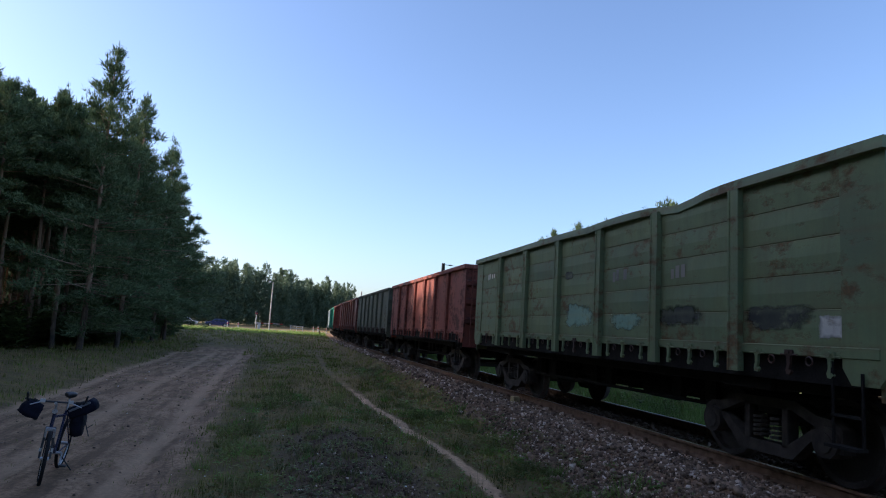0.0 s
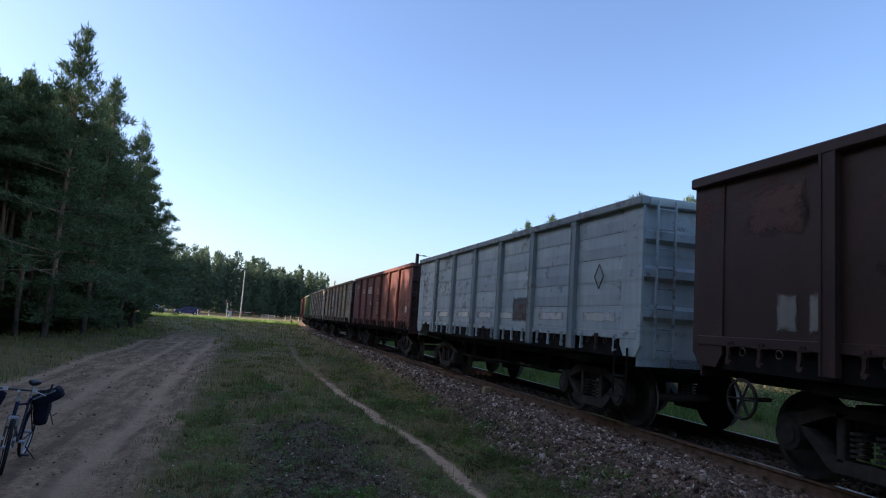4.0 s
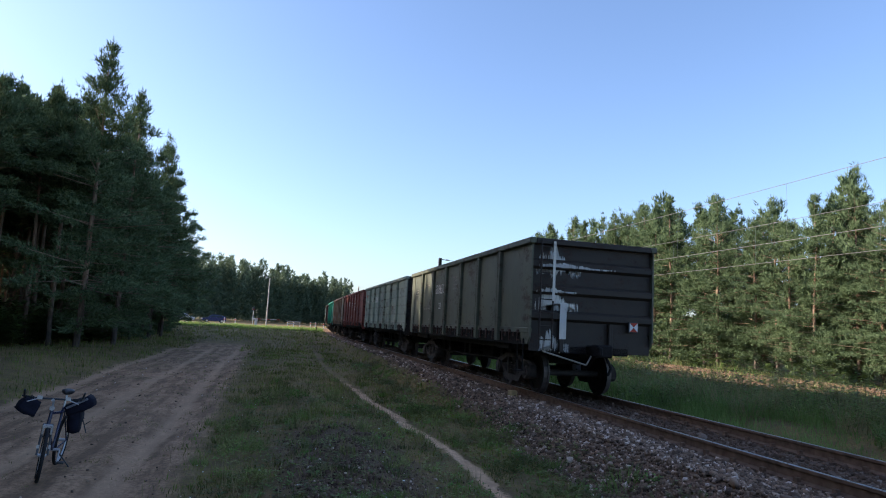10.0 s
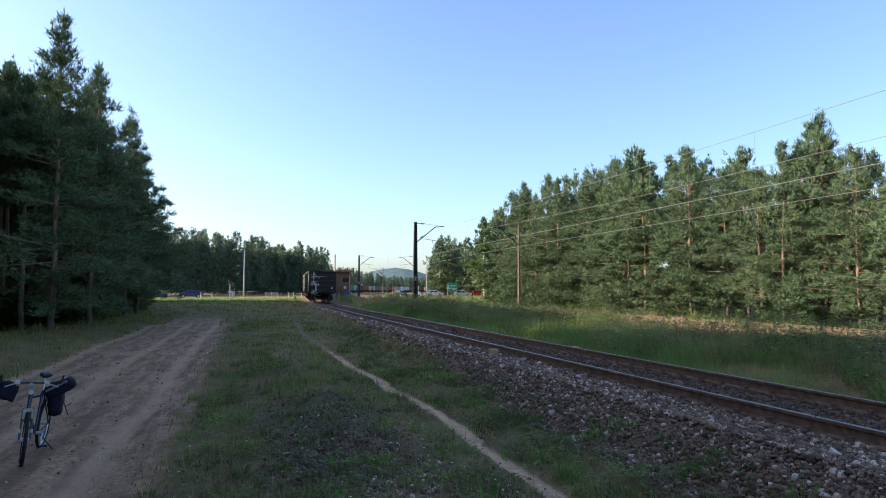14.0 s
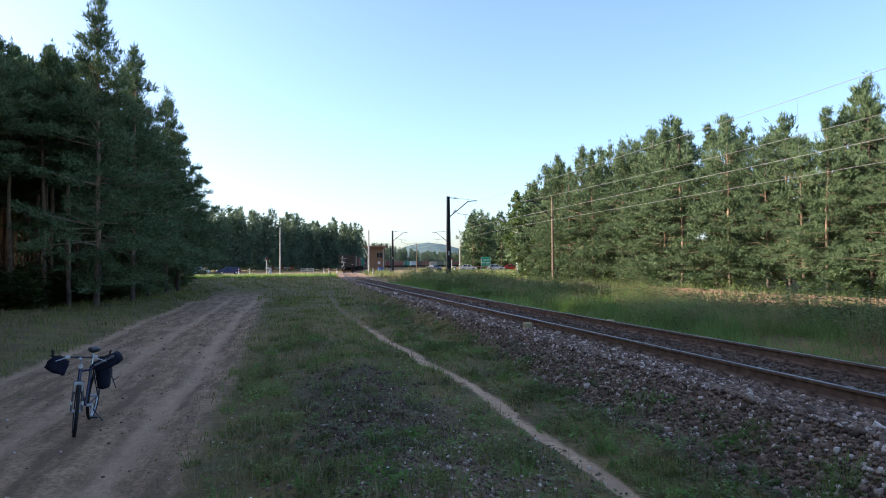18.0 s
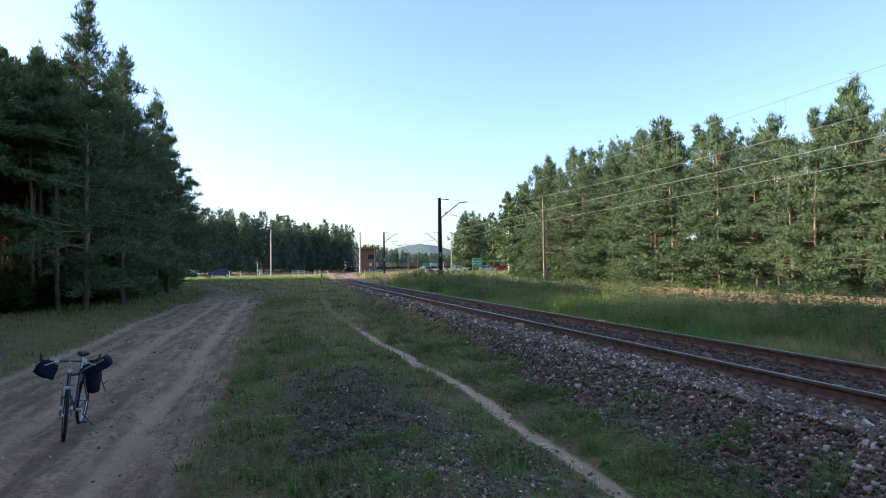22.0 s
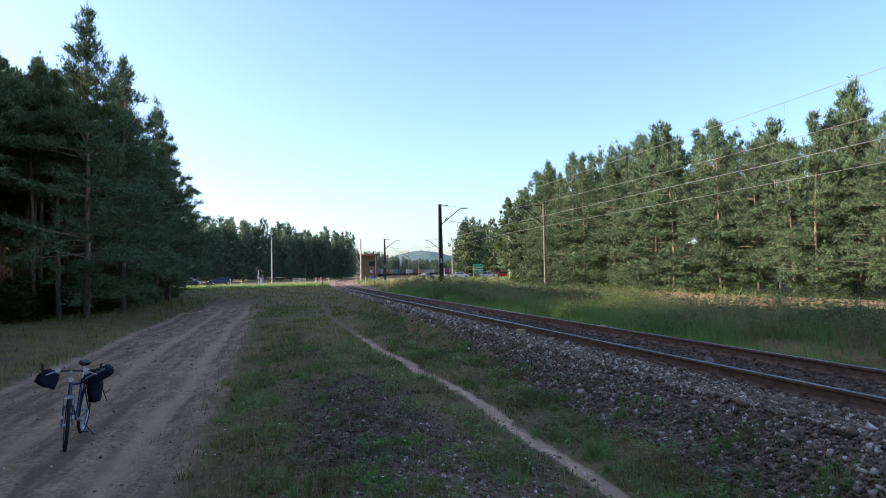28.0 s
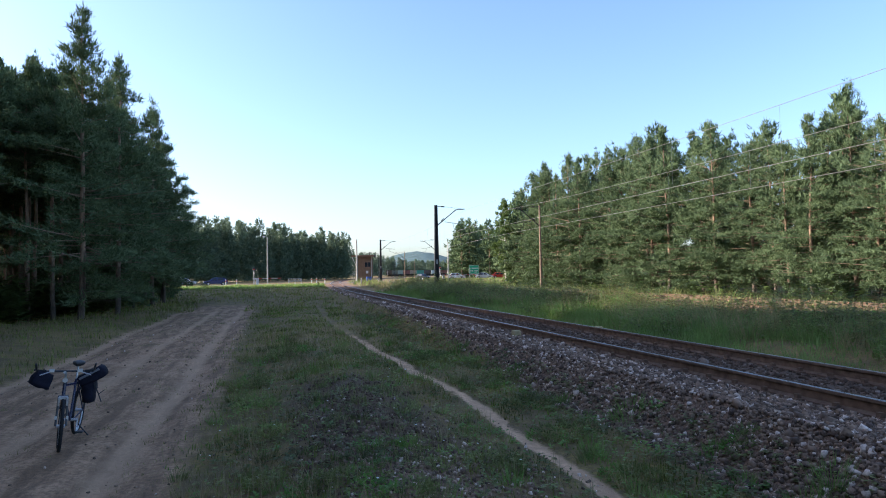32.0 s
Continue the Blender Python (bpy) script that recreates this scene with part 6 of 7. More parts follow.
def green_plants():
    """Leafy low plants that stand out of the meadow, one stand of leaves each."""
    vs, ts, base = [], [], 0
    for i, (x, y, r, h) in enumerate(((1.53, 7.39, 0.22, 0.16), (0.71, 5.99, 0.3, 0.24), (0.31, 6.09, 0.24, 0.22), (-0.15, 8.98, 0.3, 0.2), (-0.5, 13.7, 0.45, 0.3), (-0.3, 11.0, 0.4, 0.28),
                                      (1.0, 5.2, 0.3, 0.22), (3.45, 5.81, 0.35, 0.1), (4.75, 5.9, 0.2, 0.22), (3.5, 7.6, 0.45, 0.12), (2.2, 6.4, 0.3, 0.14), (0.28, 17.5, 0.6, 0.35), (-0.1, 6.9, 0.2, 0.16),
                                      (3.9, 9.5, 0.5, 0.14), (4.3, 12.0, 0.5, 0.2), (3.7, 15.5, 0.7, 0.2))):
        rs = np.random.RandomState(300 + i)
        n = int(150 * r / 0.3)
        a, q = rs.uniform(0, 6.283, n), r * np.sqrt(rs.uniform(0, 1, n))
        px, py = x + q * np.cos(a), y + q * np.sin(a)
        c = np.column_stack([px, py, ground_z(px, py) + h * rs.uniform(0.05, 1.0, n) * (1.1 - q / r * 0.7)])
        lean = np.column_stack([np.cos(a), np.sin(a), np.full(n, 0.5)])
        v, t = tufts(rs, c, lean, 0.045 * (1 + y / 25), 0.012 * (1 + y / 25), 3)
        vs.append(v)
        ts.append(t + base)
        base += len(v)
    tagged(new("green_plants", tri_mesh("green_plants", np.concatenate(vs), np.concatenate(ts), M_TALLGRASS)), "low fresh green plants among the meadow grass", "plants", kind="stuff")


green_plants()


# ---- ballast stones ----
ICO = bmesh.new()
bmesh.ops.create_cube(ICO, size=1.5)
bmesh.ops.triangulate(ICO, faces=ICO.faces[:])
ICO_V = np.array([v.co[:] for v in ICO.verts])
ICO_T = np.array([[v.index for v in f.verts] for f in ICO.faces])
ICO.free()


def stone_heap(name, label, x, y, z, size, seed, parent=None, material=None):
    rs = np.random.RandomState(seed)
    n = len(x)
    v = ICO_V[None] * rs.uniform(0.5, 1.25, (n, len(ICO_V), 3)) * (size[:, None, None] * rs.uniform(0.55, 1.2, (n, 1, 3)))
    a = rs.uniform(0, 6.283, n)
    c, s = np.cos(a)[:, None], np.sin(a)[:, None]
    tl = rs.uniform(-0.9, 0.9, (n, 1))
    v = np.stack([v[..., 0], v[..., 1] * np.cos(tl) - v[..., 2] * np.sin(tl), v[..., 1] * np.sin(tl) + v[..., 2] * np.cos(tl)], -1)
    rx = v[..., 0] * c - v[..., 1] * s
    ry = v[..., 0] * s + v[..., 1] * c
    verts = np.stack([rx + x[:, None], ry + y[:, None], v[..., 2] + z[:, None]], -1).reshape(-1, 3)
    tris = ((np.arange(n) * len(ICO_V))[:, None, None] + ICO_T[None]).reshape(-1, 3)
    ob = new(name, tri_mesh(name, verts, tris, material or M_STONE))
    if parent is not None:
        ob.parent = parent
    return tagged(ob, label, "" if parent is not None else "gravel", kind="stuff")


def make_ballast():
    rs = np.random.RandomState(31)
    bed = holder("ballast_bed", "grey-brown crushed stone ballast beside the near rail", "ballast")
    n = 50000
    y = 2.5 + 68 * rs.uniform(0, 1, n) ** 2.1
    u = rs.uniform(-2.75, 1.0, n)
    inner = u > -0.68
    drop = inner & (rs.uniform(0, 1, n) < 0.45)
    u, y = u[~drop], y[~drop]
    fade = rs.uniform(0, 1, len(u)) < np.clip(1.15 - np.clip(toe(y) + 0.3 - u, 0, 1) * 2.0, 0, 1)
    clear = (np.abs(np.abs(u) - 0.795) > 0.11) & fade
    u, y = u[clear], y[clear]
    x = X0 + u + np.clip(y - BEND, 0, None) ** 2 / (2 * RADIUS)
    size = rs.uniform(0.014, 0.032, len(x)) * (1 + y / 34)
    size = np.where(rs.uniform(0, 1, len(x)) < 0.05, size * 1.7, size)
    z = ground_z(x, y) + size * 0.25
    order = np.argsort(np.hypot(x - 4.6, y - 4.5) + 0 * x)
    grimy = u[order] > -0.72
    inner, order = order[grimy], order[~grimy]
    near, rest = order[:300], order[300:]
    stone_heap("stained_stone", "rust-stained stone between the rails", x[inner], y[inner], z[inner], size[inner], 35, bed, M_GRIMY_STONE)
    stone_heap("crushed_stone", "crushed stone ballast", x[rest], y[rest], z[rest], size[rest], 32, bed)
    kinds = []
    for i in range(8):
        r2 = np.random.RandomState(90 + i)
        kinds.append(tri_mesh("stone", ICO_V * r2.uniform(0.5, 1.25, (len(ICO_V), 3)) * r2.uniform(0.6, 1.2, (1, 3)), ICO_T, M_STONE))
    for j, i in enumerate(near):
        share("stone", kinds[j % 8], bed, pose(float(x[i]), float(y[i]), float(z[i]), float(rs.uniform(-50, 50)), 0, float(rs.uniform(0, 360))) @ Matrix.Scale(float(size[i]), 4))
    n = 11000
    y, u = 2.6 + 11 * rs.uniform(0, 1, n) ** 1.3, rs.uniform(-2.75, -0.9, n)
    ok = u > toe(y) - 0.1 + 0.45 * (rs.uniform(0, 1, n) - 0.5)
    y, u = y[ok], u[ok]
    size = rs.uniform(0.012, 0.03, len(u))
    stone_heap("crushed_stone", "crushed stone ballast on the near slope", X0 + u, y, ground_z(X0 + u, y) + size * 0.2, size, 36, bed)
    n = 4200
    x = 1.3 + rs.normal(0, 0.7, n)
    y = 5.2 + rs.normal(0, 2.0, n)
    ok = y > 2.6
    x, y = x[ok], y[ok]
    size = rs.uniform(0.007, 0.027, len(x))
    stone_heap("gravel", "old dark gravel on the mound in the grass", x, y, ground_z(x, y) + size * 0.3, size, 33)
    n = 3400
    x, y = rs.uniform(-0.1, 2.6, n), rs.uniform(5.4, 14.0, n)
    ok = np.exp(-((x - 1.25) / 1.05) ** 4 - ((y - 9.6) / 3.9) ** 4) > rs.uniform(0.25, 1.0, n)
    x, y = x[ok], y[ok]
    size = rs.uniform(0.01, 0.035, len(x)) * (0.6 + 0.8 * lumps(x, y, 0.5, 4))
    stone_heap("soil_clods", "dark clods of earth on the old heap", x, y, ground_z(x, y) + size * 0.2, size, 37, None, M_GRIMY_STONE)
    n = 420
    y = 4 + 30 * rs.uniform(0, 1, n) ** 1.4
    x = road_mid(y) + rs.uniform(-2.3, 2.5, n)
    size = rs.uniform(0.006, 0.018, n) * (1 + y / 25)
    stone_heap("gravel", "loose pebbles and clods on the sand road", x, y, ground_z(x, y) + size * 0.2, size, 34)


make_ballast()

# ---- bicycle on the sand road ----
M_TYRE = plain("black_rubber", (0.018, 0.018, 0.019), 0.8, 0, 0.3, 20)
M_ALLOY = plain("bright_alloy", (0.48, 0.49, 0.51), 0.35, 0.8, 0.1, 12, 0.03)
M_STEELGREY = plain("dull_grey_steel", (0.06, 0.063, 0.07), 0.4, 0.3, 0.15, 9, 0.03)
M_FRAME = plain("dark_blue_frame_enamel", (0.014, 0.018, 0.06), 0.3, 0.0, 0.2, 8, 0.03)
M_BAG = plain("navy_nylon", (0.007, 0.008, 0.018), 0.8, 0, 0.35, 9, 0.3)
M_BAGGREY = plain("grey_reflective_strip", (0.14, 0.15, 0.17), 0.5, 0, 0.15, 9)
M_BLACKPLASTIC = plain("black_plastic", (0.02, 0.02, 0.022), 0.5, 0, 0.2, 9)
M_WHITE = plain("white_enamel", (0.50, 0.49, 0.46), 0.45, 0, 0.06, 4, 0.05)
M_RED = plain("red_enamel", (0.55, 0.05, 0.035), 0.5, 0, 0.12, 4, 0.05)


def wheel_of_bike(parent, y):
    wh = part("wheel", ring(bmesh.new(), (0, y, 0.345), 0.325, 0.022, "x", 36, 8), M_TYRE, parent, "black tyre on a spoked wheel")
    part("rim", ring(bmesh.new(), (0, y, 0.345), 0.298, 0.011, "x", 36, 6), M_ALLOY, wh, "bright alloy rim")
    bm = bmesh.new()
    for i in range(18):
        a = 2 * math.pi * i / 18
        b = a + (0.5 if i % 2 else -0.5)
        rod(bm, (0.02 * (-1) ** i, y + 0.02 * math.cos(b), 0.345 + 0.02 * math.sin(b)), (0, y + 0.295 * math.cos(a), 0.345 + 0.295 * math.sin(a)), 0.0011, n=3)
    part("spokes", bm, M_ALLOY, wh)
    part("hub", rods(((-0.05, y, 0.345), (0.05, y, 0.345), 0.022), n=10), M_ALLOY, wh)
    return wh


def bag_mesh(name, sx, sy, sz, top=0.75, seed=1, material=None):
    """A soft bag: rounded box, narrower at the top, with sagging faces."""
    bm = bmesh.new()
    bmesh.ops.create_cube(bm, size=1.0)
    bmesh.ops.subdivide_edges(bm, edges=bm.edges[:], cuts=3, use_grid_fill=True)
    rnd = random.Random(seed)
    for v in bm.verts:
        p = v.co.copy()
        r = p.normalized() * 0.62
        p = p.lerp(r, 0.45)
        k = 1 + (top - 1) * (p.z + 0.5)
        v.co = Vector((p.x * sx * k + rnd.uniform(-0.012, 0.012), p.y * sy * k + rnd.uniform(-0.012, 0.012), p.z * sz + rnd.uniform(-0.012, 0.012)))
    return bm_mesh(name, bm, material or M_BAG, True)


def make_bicycle():
    """Faces the viewer: its front is at -y, its left side at +x."""
    gz = float(ground_z(-2.8, 10.0))
    b = holder("bicycle", "dark touring bicycle with navy bags standing on sand", "bicycle", m=pose(-2.79, 9.95, gz - 0.01, 0, 5, 3))
    front_set = [wheel_of_bike(b, -0.53)]
    wheel_of_bike(b, 0.55)
    head_t, head_b, bb, seat = (0, -0.40, 0.90), (0, -0.435, 0.72), (0, 0.09, 0.30), (0, 0.24, 0.84)
    rear, front = (0, 0.55, 0.345), (0, -0.53, 0.345)
    part("frame", rods((head_t, head_b, 0.022), (head_b, bb, 0.019), ((0, -0.41, 0.85), (0, 0.22, 0.78), 0.017), (bb, seat, 0.017),
                       ((0.03, 0.09, 0.30), (0.06, 0.55, 0.345), 0.011), ((-0.03, 0.09, 0.30), (-0.06, 0.55, 0.345), 0.011),
                       ((0.02, 0.235, 0.80), (0.06, 0.55, 0.345), 0.009), ((-0.02, 0.235, 0.80), (-0.06, 0.55, 0.345), 0.009)), M_FRAME, b, "dark blue steel frame")
    front_set.append(part("fork", rods(((-0.05, -0.45, 0.70), (-0.06, -0.53, 0.345), 0.014), ((0.05, -0.45, 0.70), (0.06, -0.53, 0.345), 0.014), ((-0.06, -0.445, 0.71), (0.06, -0.445, 0.71), 0.018)), M_STEELGREY, b, "silver fork"))
    part("stem", rods((head_t, (0, -0.42, 1.02), 0.014), ((0, -0.42, 1.02), (0, -0.48, 1.03), 0.016)), M_ALLOY, b)
    front_set.append(bar := part("handlebar", rods(((-0.30, -0.44, 1.04), (0.30, -0.44, 1.04), 0.0125), ((-0.30, -0.44, 1.04), (-0.35, -0.38, 1.05), 0.0125), ((0.30, -0.44, 1.04), (0.35, -0.38, 1.05), 0.0125)), M_BLACKPLASTIC, b, "black flat handlebar"))
    for s in (-1, 1):
        part("grip", rods(((s * 0.22, -0.44, 1.04), (s * 0.32, -0.43, 1.045), 0.019), n=10), M_TYRE, bar)
        part("bar_end", rods(((s * 0.33, -0.40, 1.05), (s * 0.34, -0.48, 1.14), 0.013)), M_BLACKPLASTIC, bar)
        part("brake_lever", rods(((s * 0.19, -0.46, 1.03), (s * 0.29, -0.52, 1.0), 0.007), n=5), M_ALLOY, bar)
        part("reflector", boxes((s * 0.16 - 0.03, s * 0.16 + 0.03, -0.485, -0.47, 1.03, 1.075), bevel=0.004), M_WHITE, bar, "pale clamp on the bar")
    front_set.append(part("headlamp", rods(((0, -0.50, 0.93), (0, -0.43, 0.93), 0.032, 0.022), n=12), M_ALLOY, b, "small round headlamp"))
    front_set.append(part("brake", boxes((-0.05, 0.05, -0.50, -0.46, 0.68, 0.72), (-0.06, -0.035, -0.51, -0.48, 0.60, 0.71), (0.035, 0.06, -0.51, -0.48, 0.60, 0.71), bevel=0.004), M_ALLOY, b))
    for s in (-1, 1):
        front_set.append(part("fork_reflector", boxes((s * 0.065 - 0.014, s * 0.065 + 0.014, -0.53, -0.515, 0.43, 0.47)), M_WHITE, b, "white fork reflector"))
    bm = bmesh.new()
    bmesh.ops.create_uvsphere(bm, u_segments=14, v_segments=8, radius=1.0)
    for v in bm.verts:
        w = 0.085 if v.co.y > 0 else 0.085 - 0.055 * min(1, -v.co.y * 1.3)
        v.co = Vector((v.co.x * w, v.co.y * 0.135, v.co.z * (0.05 if v.co.z < 0 else 0.035)))
    sad = new("saddle", bm_mesh("saddle", bm, M_BLACKPLASTIC, True))
    sad.parent, sad.matrix_basis = b, pose(0, 0.28, 1.06)
    part("seat_post", rods(((0, 0.24, 0.83), (0, 0.275, 1.03), 0.0135)), M_ALLOY, b, "bright seat post")
    part("crank", rods(((-0.09, 0.09, 0.30), (0.09, 0.09, 0.30), 0.02), ((0.09, 0.09, 0.30), (0.1, 0.02, 0.15), 0.01), ((-0.09, 0.09, 0.30), (-0.1, 0.16, 0.45), 0.01)), M_ALLOY, b)
    part("chainring", ring(bmesh.new(), (-0.06, 0.09, 0.30), 0.09, 0.006, "x", 20, 4), M_BLACKPLASTIC, b)
    for s, y, z in ((1, 0.02, 0.15), (-1, 0.16, 0.45)):
        part("pedal", boxes((s * 0.1, s * 0.19, y - 0.04, y + 0.04, z - 0.012, z + 0.012), bevel=0.004), M_BLACKPLASTIC, b)
    part("kickstand", rods(((0.03, 0.2, 0.28), (0.24, 0.3, 0.0), 0.009)), M_BLACKPLASTIC, b)
    part("rack", rods(((-0.06, 0.3, 0.76), (-0.06, 0.72, 0.76), 0.006), ((0.06, 0.3, 0.76), (0.06, 0.72, 0.76), 0.006), ((0.06, 0.7, 0.76), (0.06, 0.56, 0.36), 0.006), ((-0.06, 0.7, 0.76), (-0.06, 0.56, 0.36), 0.006)), M_BLACKPLASTIC, b)
    steer = pose(0, -0.43, 0, 0, 0, 14) @ pose(0, 0.43, 0)
    for ob in front_set:
        ob.matrix_basis = steer
    share("handlebar_bag", bag_mesh("handlebar_bag", 0.25, 0.2, 0.2, 0.8, 3), b, steer @ pose(-0.26, -0.40, 0.93, 0, 24, 10))
    pan = share("pannier", bag_mesh("pannier", 0.15, 0.28, 0.34, 1.1, 5), b, pose(0.155, 0.36, 0.66, 0, -4, 0))
    tagged(pan, "navy pannier bag")
    rolled = share("rolled_cover", bag_mesh("rolled_cover", 0.36, 0.24, 0.17, 1.0, 7), b, pose(0.19, 0.30, 0.88, 0, -32, 0))
    tagged(rolled, "navy rolled rain cover with a grey strip")
    part("strip", boxes((-0.14, 0.15, -0.15, -0.14, 0.03, 0.06), bevel=0.005), M_BAGGREY, rolled, "grey reflective strip")
    part("strap", rods(((0.21, 0.32, 0.80), (0.34, 0.26, 0.52), 0.008), ((0.29, 0.28, 0.62), (0.36, 0.27, 0.68), 0.006), n=5), M_BLACKPLASTIC, b, "hanging strap")
    return b


make_bicycle()


# ---- concrete marker block by the near rail ----
def make_block():
    bm = boxes((-0.1, 0.1, -0.08, 0.08, -0.1, 0.15), bevel=0.02)
    g = plain("sunlit_yellow_block", (0.42, 0.33, 0.17), 0.85, 0, 0.2, 8)
    me = bm_mesh("marker_block", bm, g)
    for x, y, turn in ((5.78, 15.1, 14), (8.1, 15.2, -20)):
        ob = new("marker_block", me)
        ob.matrix_basis = pose(x, y, float(ground_z(x, y)), 0, 0, turn)
        tagged(ob, "small pale yellow block lying beside the rail", "marker", "marker blocks at the track")


make_block()


# ---- overhead line ----
M_POLE_BROWN = plain("weathered_brown_mast", (0.21, 0.145, 0.10), 0.8, 0.0, 0.3, 4)


def mast_things(label, s, off, height, arm, kind="steel"):
    x, y, a = track(s, off)
    g = float(ground_z(x, y))
    m = holder("line_mast", label, "mast", "overhead line masts", pose(x, y, g, 0, 0, -math.degrees(a)))
    h = height - g
    if kind == "steel":
        bm = bmesh.new()
        for sx in (-1, 1):
            prism(bm, [(sx * 0.23, 0.0), (sx * 0.10, 0.0), (sx * 0.035, h), (sx * 0.13, h)], "y", -0.14, 0.14)
        prism(bm, [(-0.11, 0.0), (0.11, 0.0), (0.04, h - 0.02), (-0.04, h - 0.02)], "y", -0.02, 0.02)
        part("mast_post", bm, M_MAST, m, "dark steel channel post")
        bm = bmesh.new()
        n = 11
        for i in range(n):
            z0, z1 = h * i / n, h * (i + 1) / n
            w0, w1 = 0.14 - 0.05 * i / n, 0.14 - 0.05 * (i + 1) / n
            sgn = 1 if i % 2 else -1
            for yy in (-0.09, 0.09):
                rod(bm, (-sgn * w0, yy, z0), (sgn * w1, yy, z1), 0.016, n=4)
        part("lacing", bm, M_MAST, m)
        part("foundation", boxes((-0.35, 0.35, -0.3, 0.3, -0.3, 0.25), bevel=0.03), M_CONCRETE, m, "concrete foundation block")
        part("number_plate", boxes((-0.16, 0.16, -0.13, -0.12, 2.5, 2.9), bevel=0.004), M_CONCRETE, m, "pale plate")
        lead_mat = M_MAST
    else:
        part("mast_post", rods(((0, 0, -0.3), (0, 0, h), 0.13, 0.085), n=14), M_POLE_BROWN if kind == "pale" else M_CONCRETE, m, "round concrete post")
        part("band", ring(bmesh.new(), (0, 0, h * 0.42), 0.145, 0.018, "z", 14, 4), M_MAST, m)
        lead_mat = M_MAST
    zt = h - 0.45
    tip = (arm * 2.75, 0, 8.2 - g)
    knee = (arm * 1.9, 0, 8.12 - g)
    root = (arm * 0.1, 0, zt - 1.45)
    part("bracket", rods((root, knee, 0.045), (knee, tip, 0.04)), lead_mat, m, "slanting bracket tube")
    part("tie_rod", rods(((arm * 0.1, 0, h - 0.12), (arm * 0.9, 0, h - 0.16), 0.03), ((arm * 0.9, 0, h - 0.16), tip, 0.012)), lead_mat, m)
    part("registration_arm", rods(((arm * 0.85, 0, 7.0 - g), (arm * 2.6, 0, 6.75 - g), 0.022), ((arm * 1.6, 0, 6.9 - g), (arm * 1.7, 0, 6.35 - g), 0.016), ((arm * 1.7, 0, 6.4 - g), (arm * 2.8, 0, 5.98 - g), 0.018)), lead_mat, m)
    for i, (px, pz) in enumerate(((arm * 0.55, h - 0.14), (arm * 0.5, root[2] + 0.45))):
        bm = bmesh.new()
        for k in range(4):
            ring(bm, (px + arm * 0.07 * k, 0, pz + (0.065 * k if i else 0)), 0.05, 0.022, "x", 10, 5)
        part("insulator", bm, M_BOGIE, m, "brown ribbed insulator")
    return m


def slew(s):
    """How far the main line lies off the near track's curve at the crossing."""
    return 0.95 if abs(s - 117.0) < 3 else 0.0


MAST_S = (-7.0, 57.8, 117.0, 182.0, 248.0, 312.0)
for s in MAST_S:
    mast_things("dark steel lattice mast with a bracket arm beside the main line", s, 7.3 + slew(s), 8.55, 1)
for s in MAST_S:
    mast_things("weathered brown mast with a bracket arm at the wood's edge", s - 0.8, 17.2 + slew(s), 8.5, -1, "pale")


def line_wire(parent, name, s0, s1, off, z_end, sag, radius=0.0095, n=10, drops=None):
    pts = []
    for i in range(n + 1):
        t = i / n
        x, y, _ = track(s0, off + slew(s0))
        x1, y1, _ = track(s1, off + slew(s1))
        pts.append((x + (x1 - x) * t, y + (y1 - y) * t, z_end - 4 * sag * t * (1 - t)))
    bm = bmesh.new()
    rings = []
    for p in pts:
        rings.append([bm.verts.new((p[0] + radius * math.cos(a), p[1], p[2] + radius * math.sin(a))) for a in (0.6, 1.9, 3.1, 4.4, 5.6)])
    for p, q in zip(rings, rings[1:]):
        for i in range(5):
            bm.faces.new((p[i], p[(i + 1) % 5], q[(i + 1) % 5], q[i]))
    part(name, bm, M_WIRE, parent)
    if drops is not None:
        for i in range(1, n):
            part("dropper", rods((pts[i], (pts[i][0], pts[i][1], drops), 0.004), n=3), M_WIRE, parent)


for off, sag in ((TR2, 0.22), (TR3, 0.5)):
    for s0, s1 in zip(MAST_S[:5], MAST_S[1:]):
        span = holder("overhead_wire", "pair of overhead traction wires strung between the masts", "overhead wire", "overhead line spans")
        line_wire(span, "messenger_wire", s0, s1, off, 8.18, sag, drops=5.92)
        line_wire(span, "contact_wire", s0, s1, off, 5.92, 0.0, 0.0095)


# ---- level crossing ----
def z_at(x, y):
    return float(ground_z(x, y))


def pole(name, label, category, x, y, h, r0, r1, material, lamp=False, group=""):
    p = holder(name, label, category, group, pose(x, y, z_at(x, y)))
    part("post", rods(((0, 0, -0.2), (0, 0, h), r0, r1), n=12), material, p)
    if lamp:
        part("bracket", rods(((0, 0, h - 0.05), (-0.45, 0, h + 0.12), 0.035), n=6), M_STEEL, p)
        part("lamp_head", boxes((-0.85, -0.38, -0.12, 0.12, h + 0.06, h + 0.2), bevel=0.04), M_STEEL, p, "grey lamp head")
        part("glass", boxes((-0.8, -0.45, -0.09, 0.09, h + 0.03, h + 0.065), bevel=0.01), M_WHITE, p, "pale lamp glass")
    return p


pole("street_lamp", "tall pale street lamp beside the level crossing", "street lamp", -1.35, 124.0, 8.7, 0.13, 0.09, M_POLE_LIT, True)
pole("utility_pole", "white concrete pole in front of the crossing keeper's hut", "pole", 15.2, 124.0, 8.2, 0.17, 0.13, M_POLE_LIT)
pole("utility_pole", "white concrete pole beside the road sign", "pole", 40.5, 150.5, 9.0, 0.16, 0.11, M_POLE_LIT)


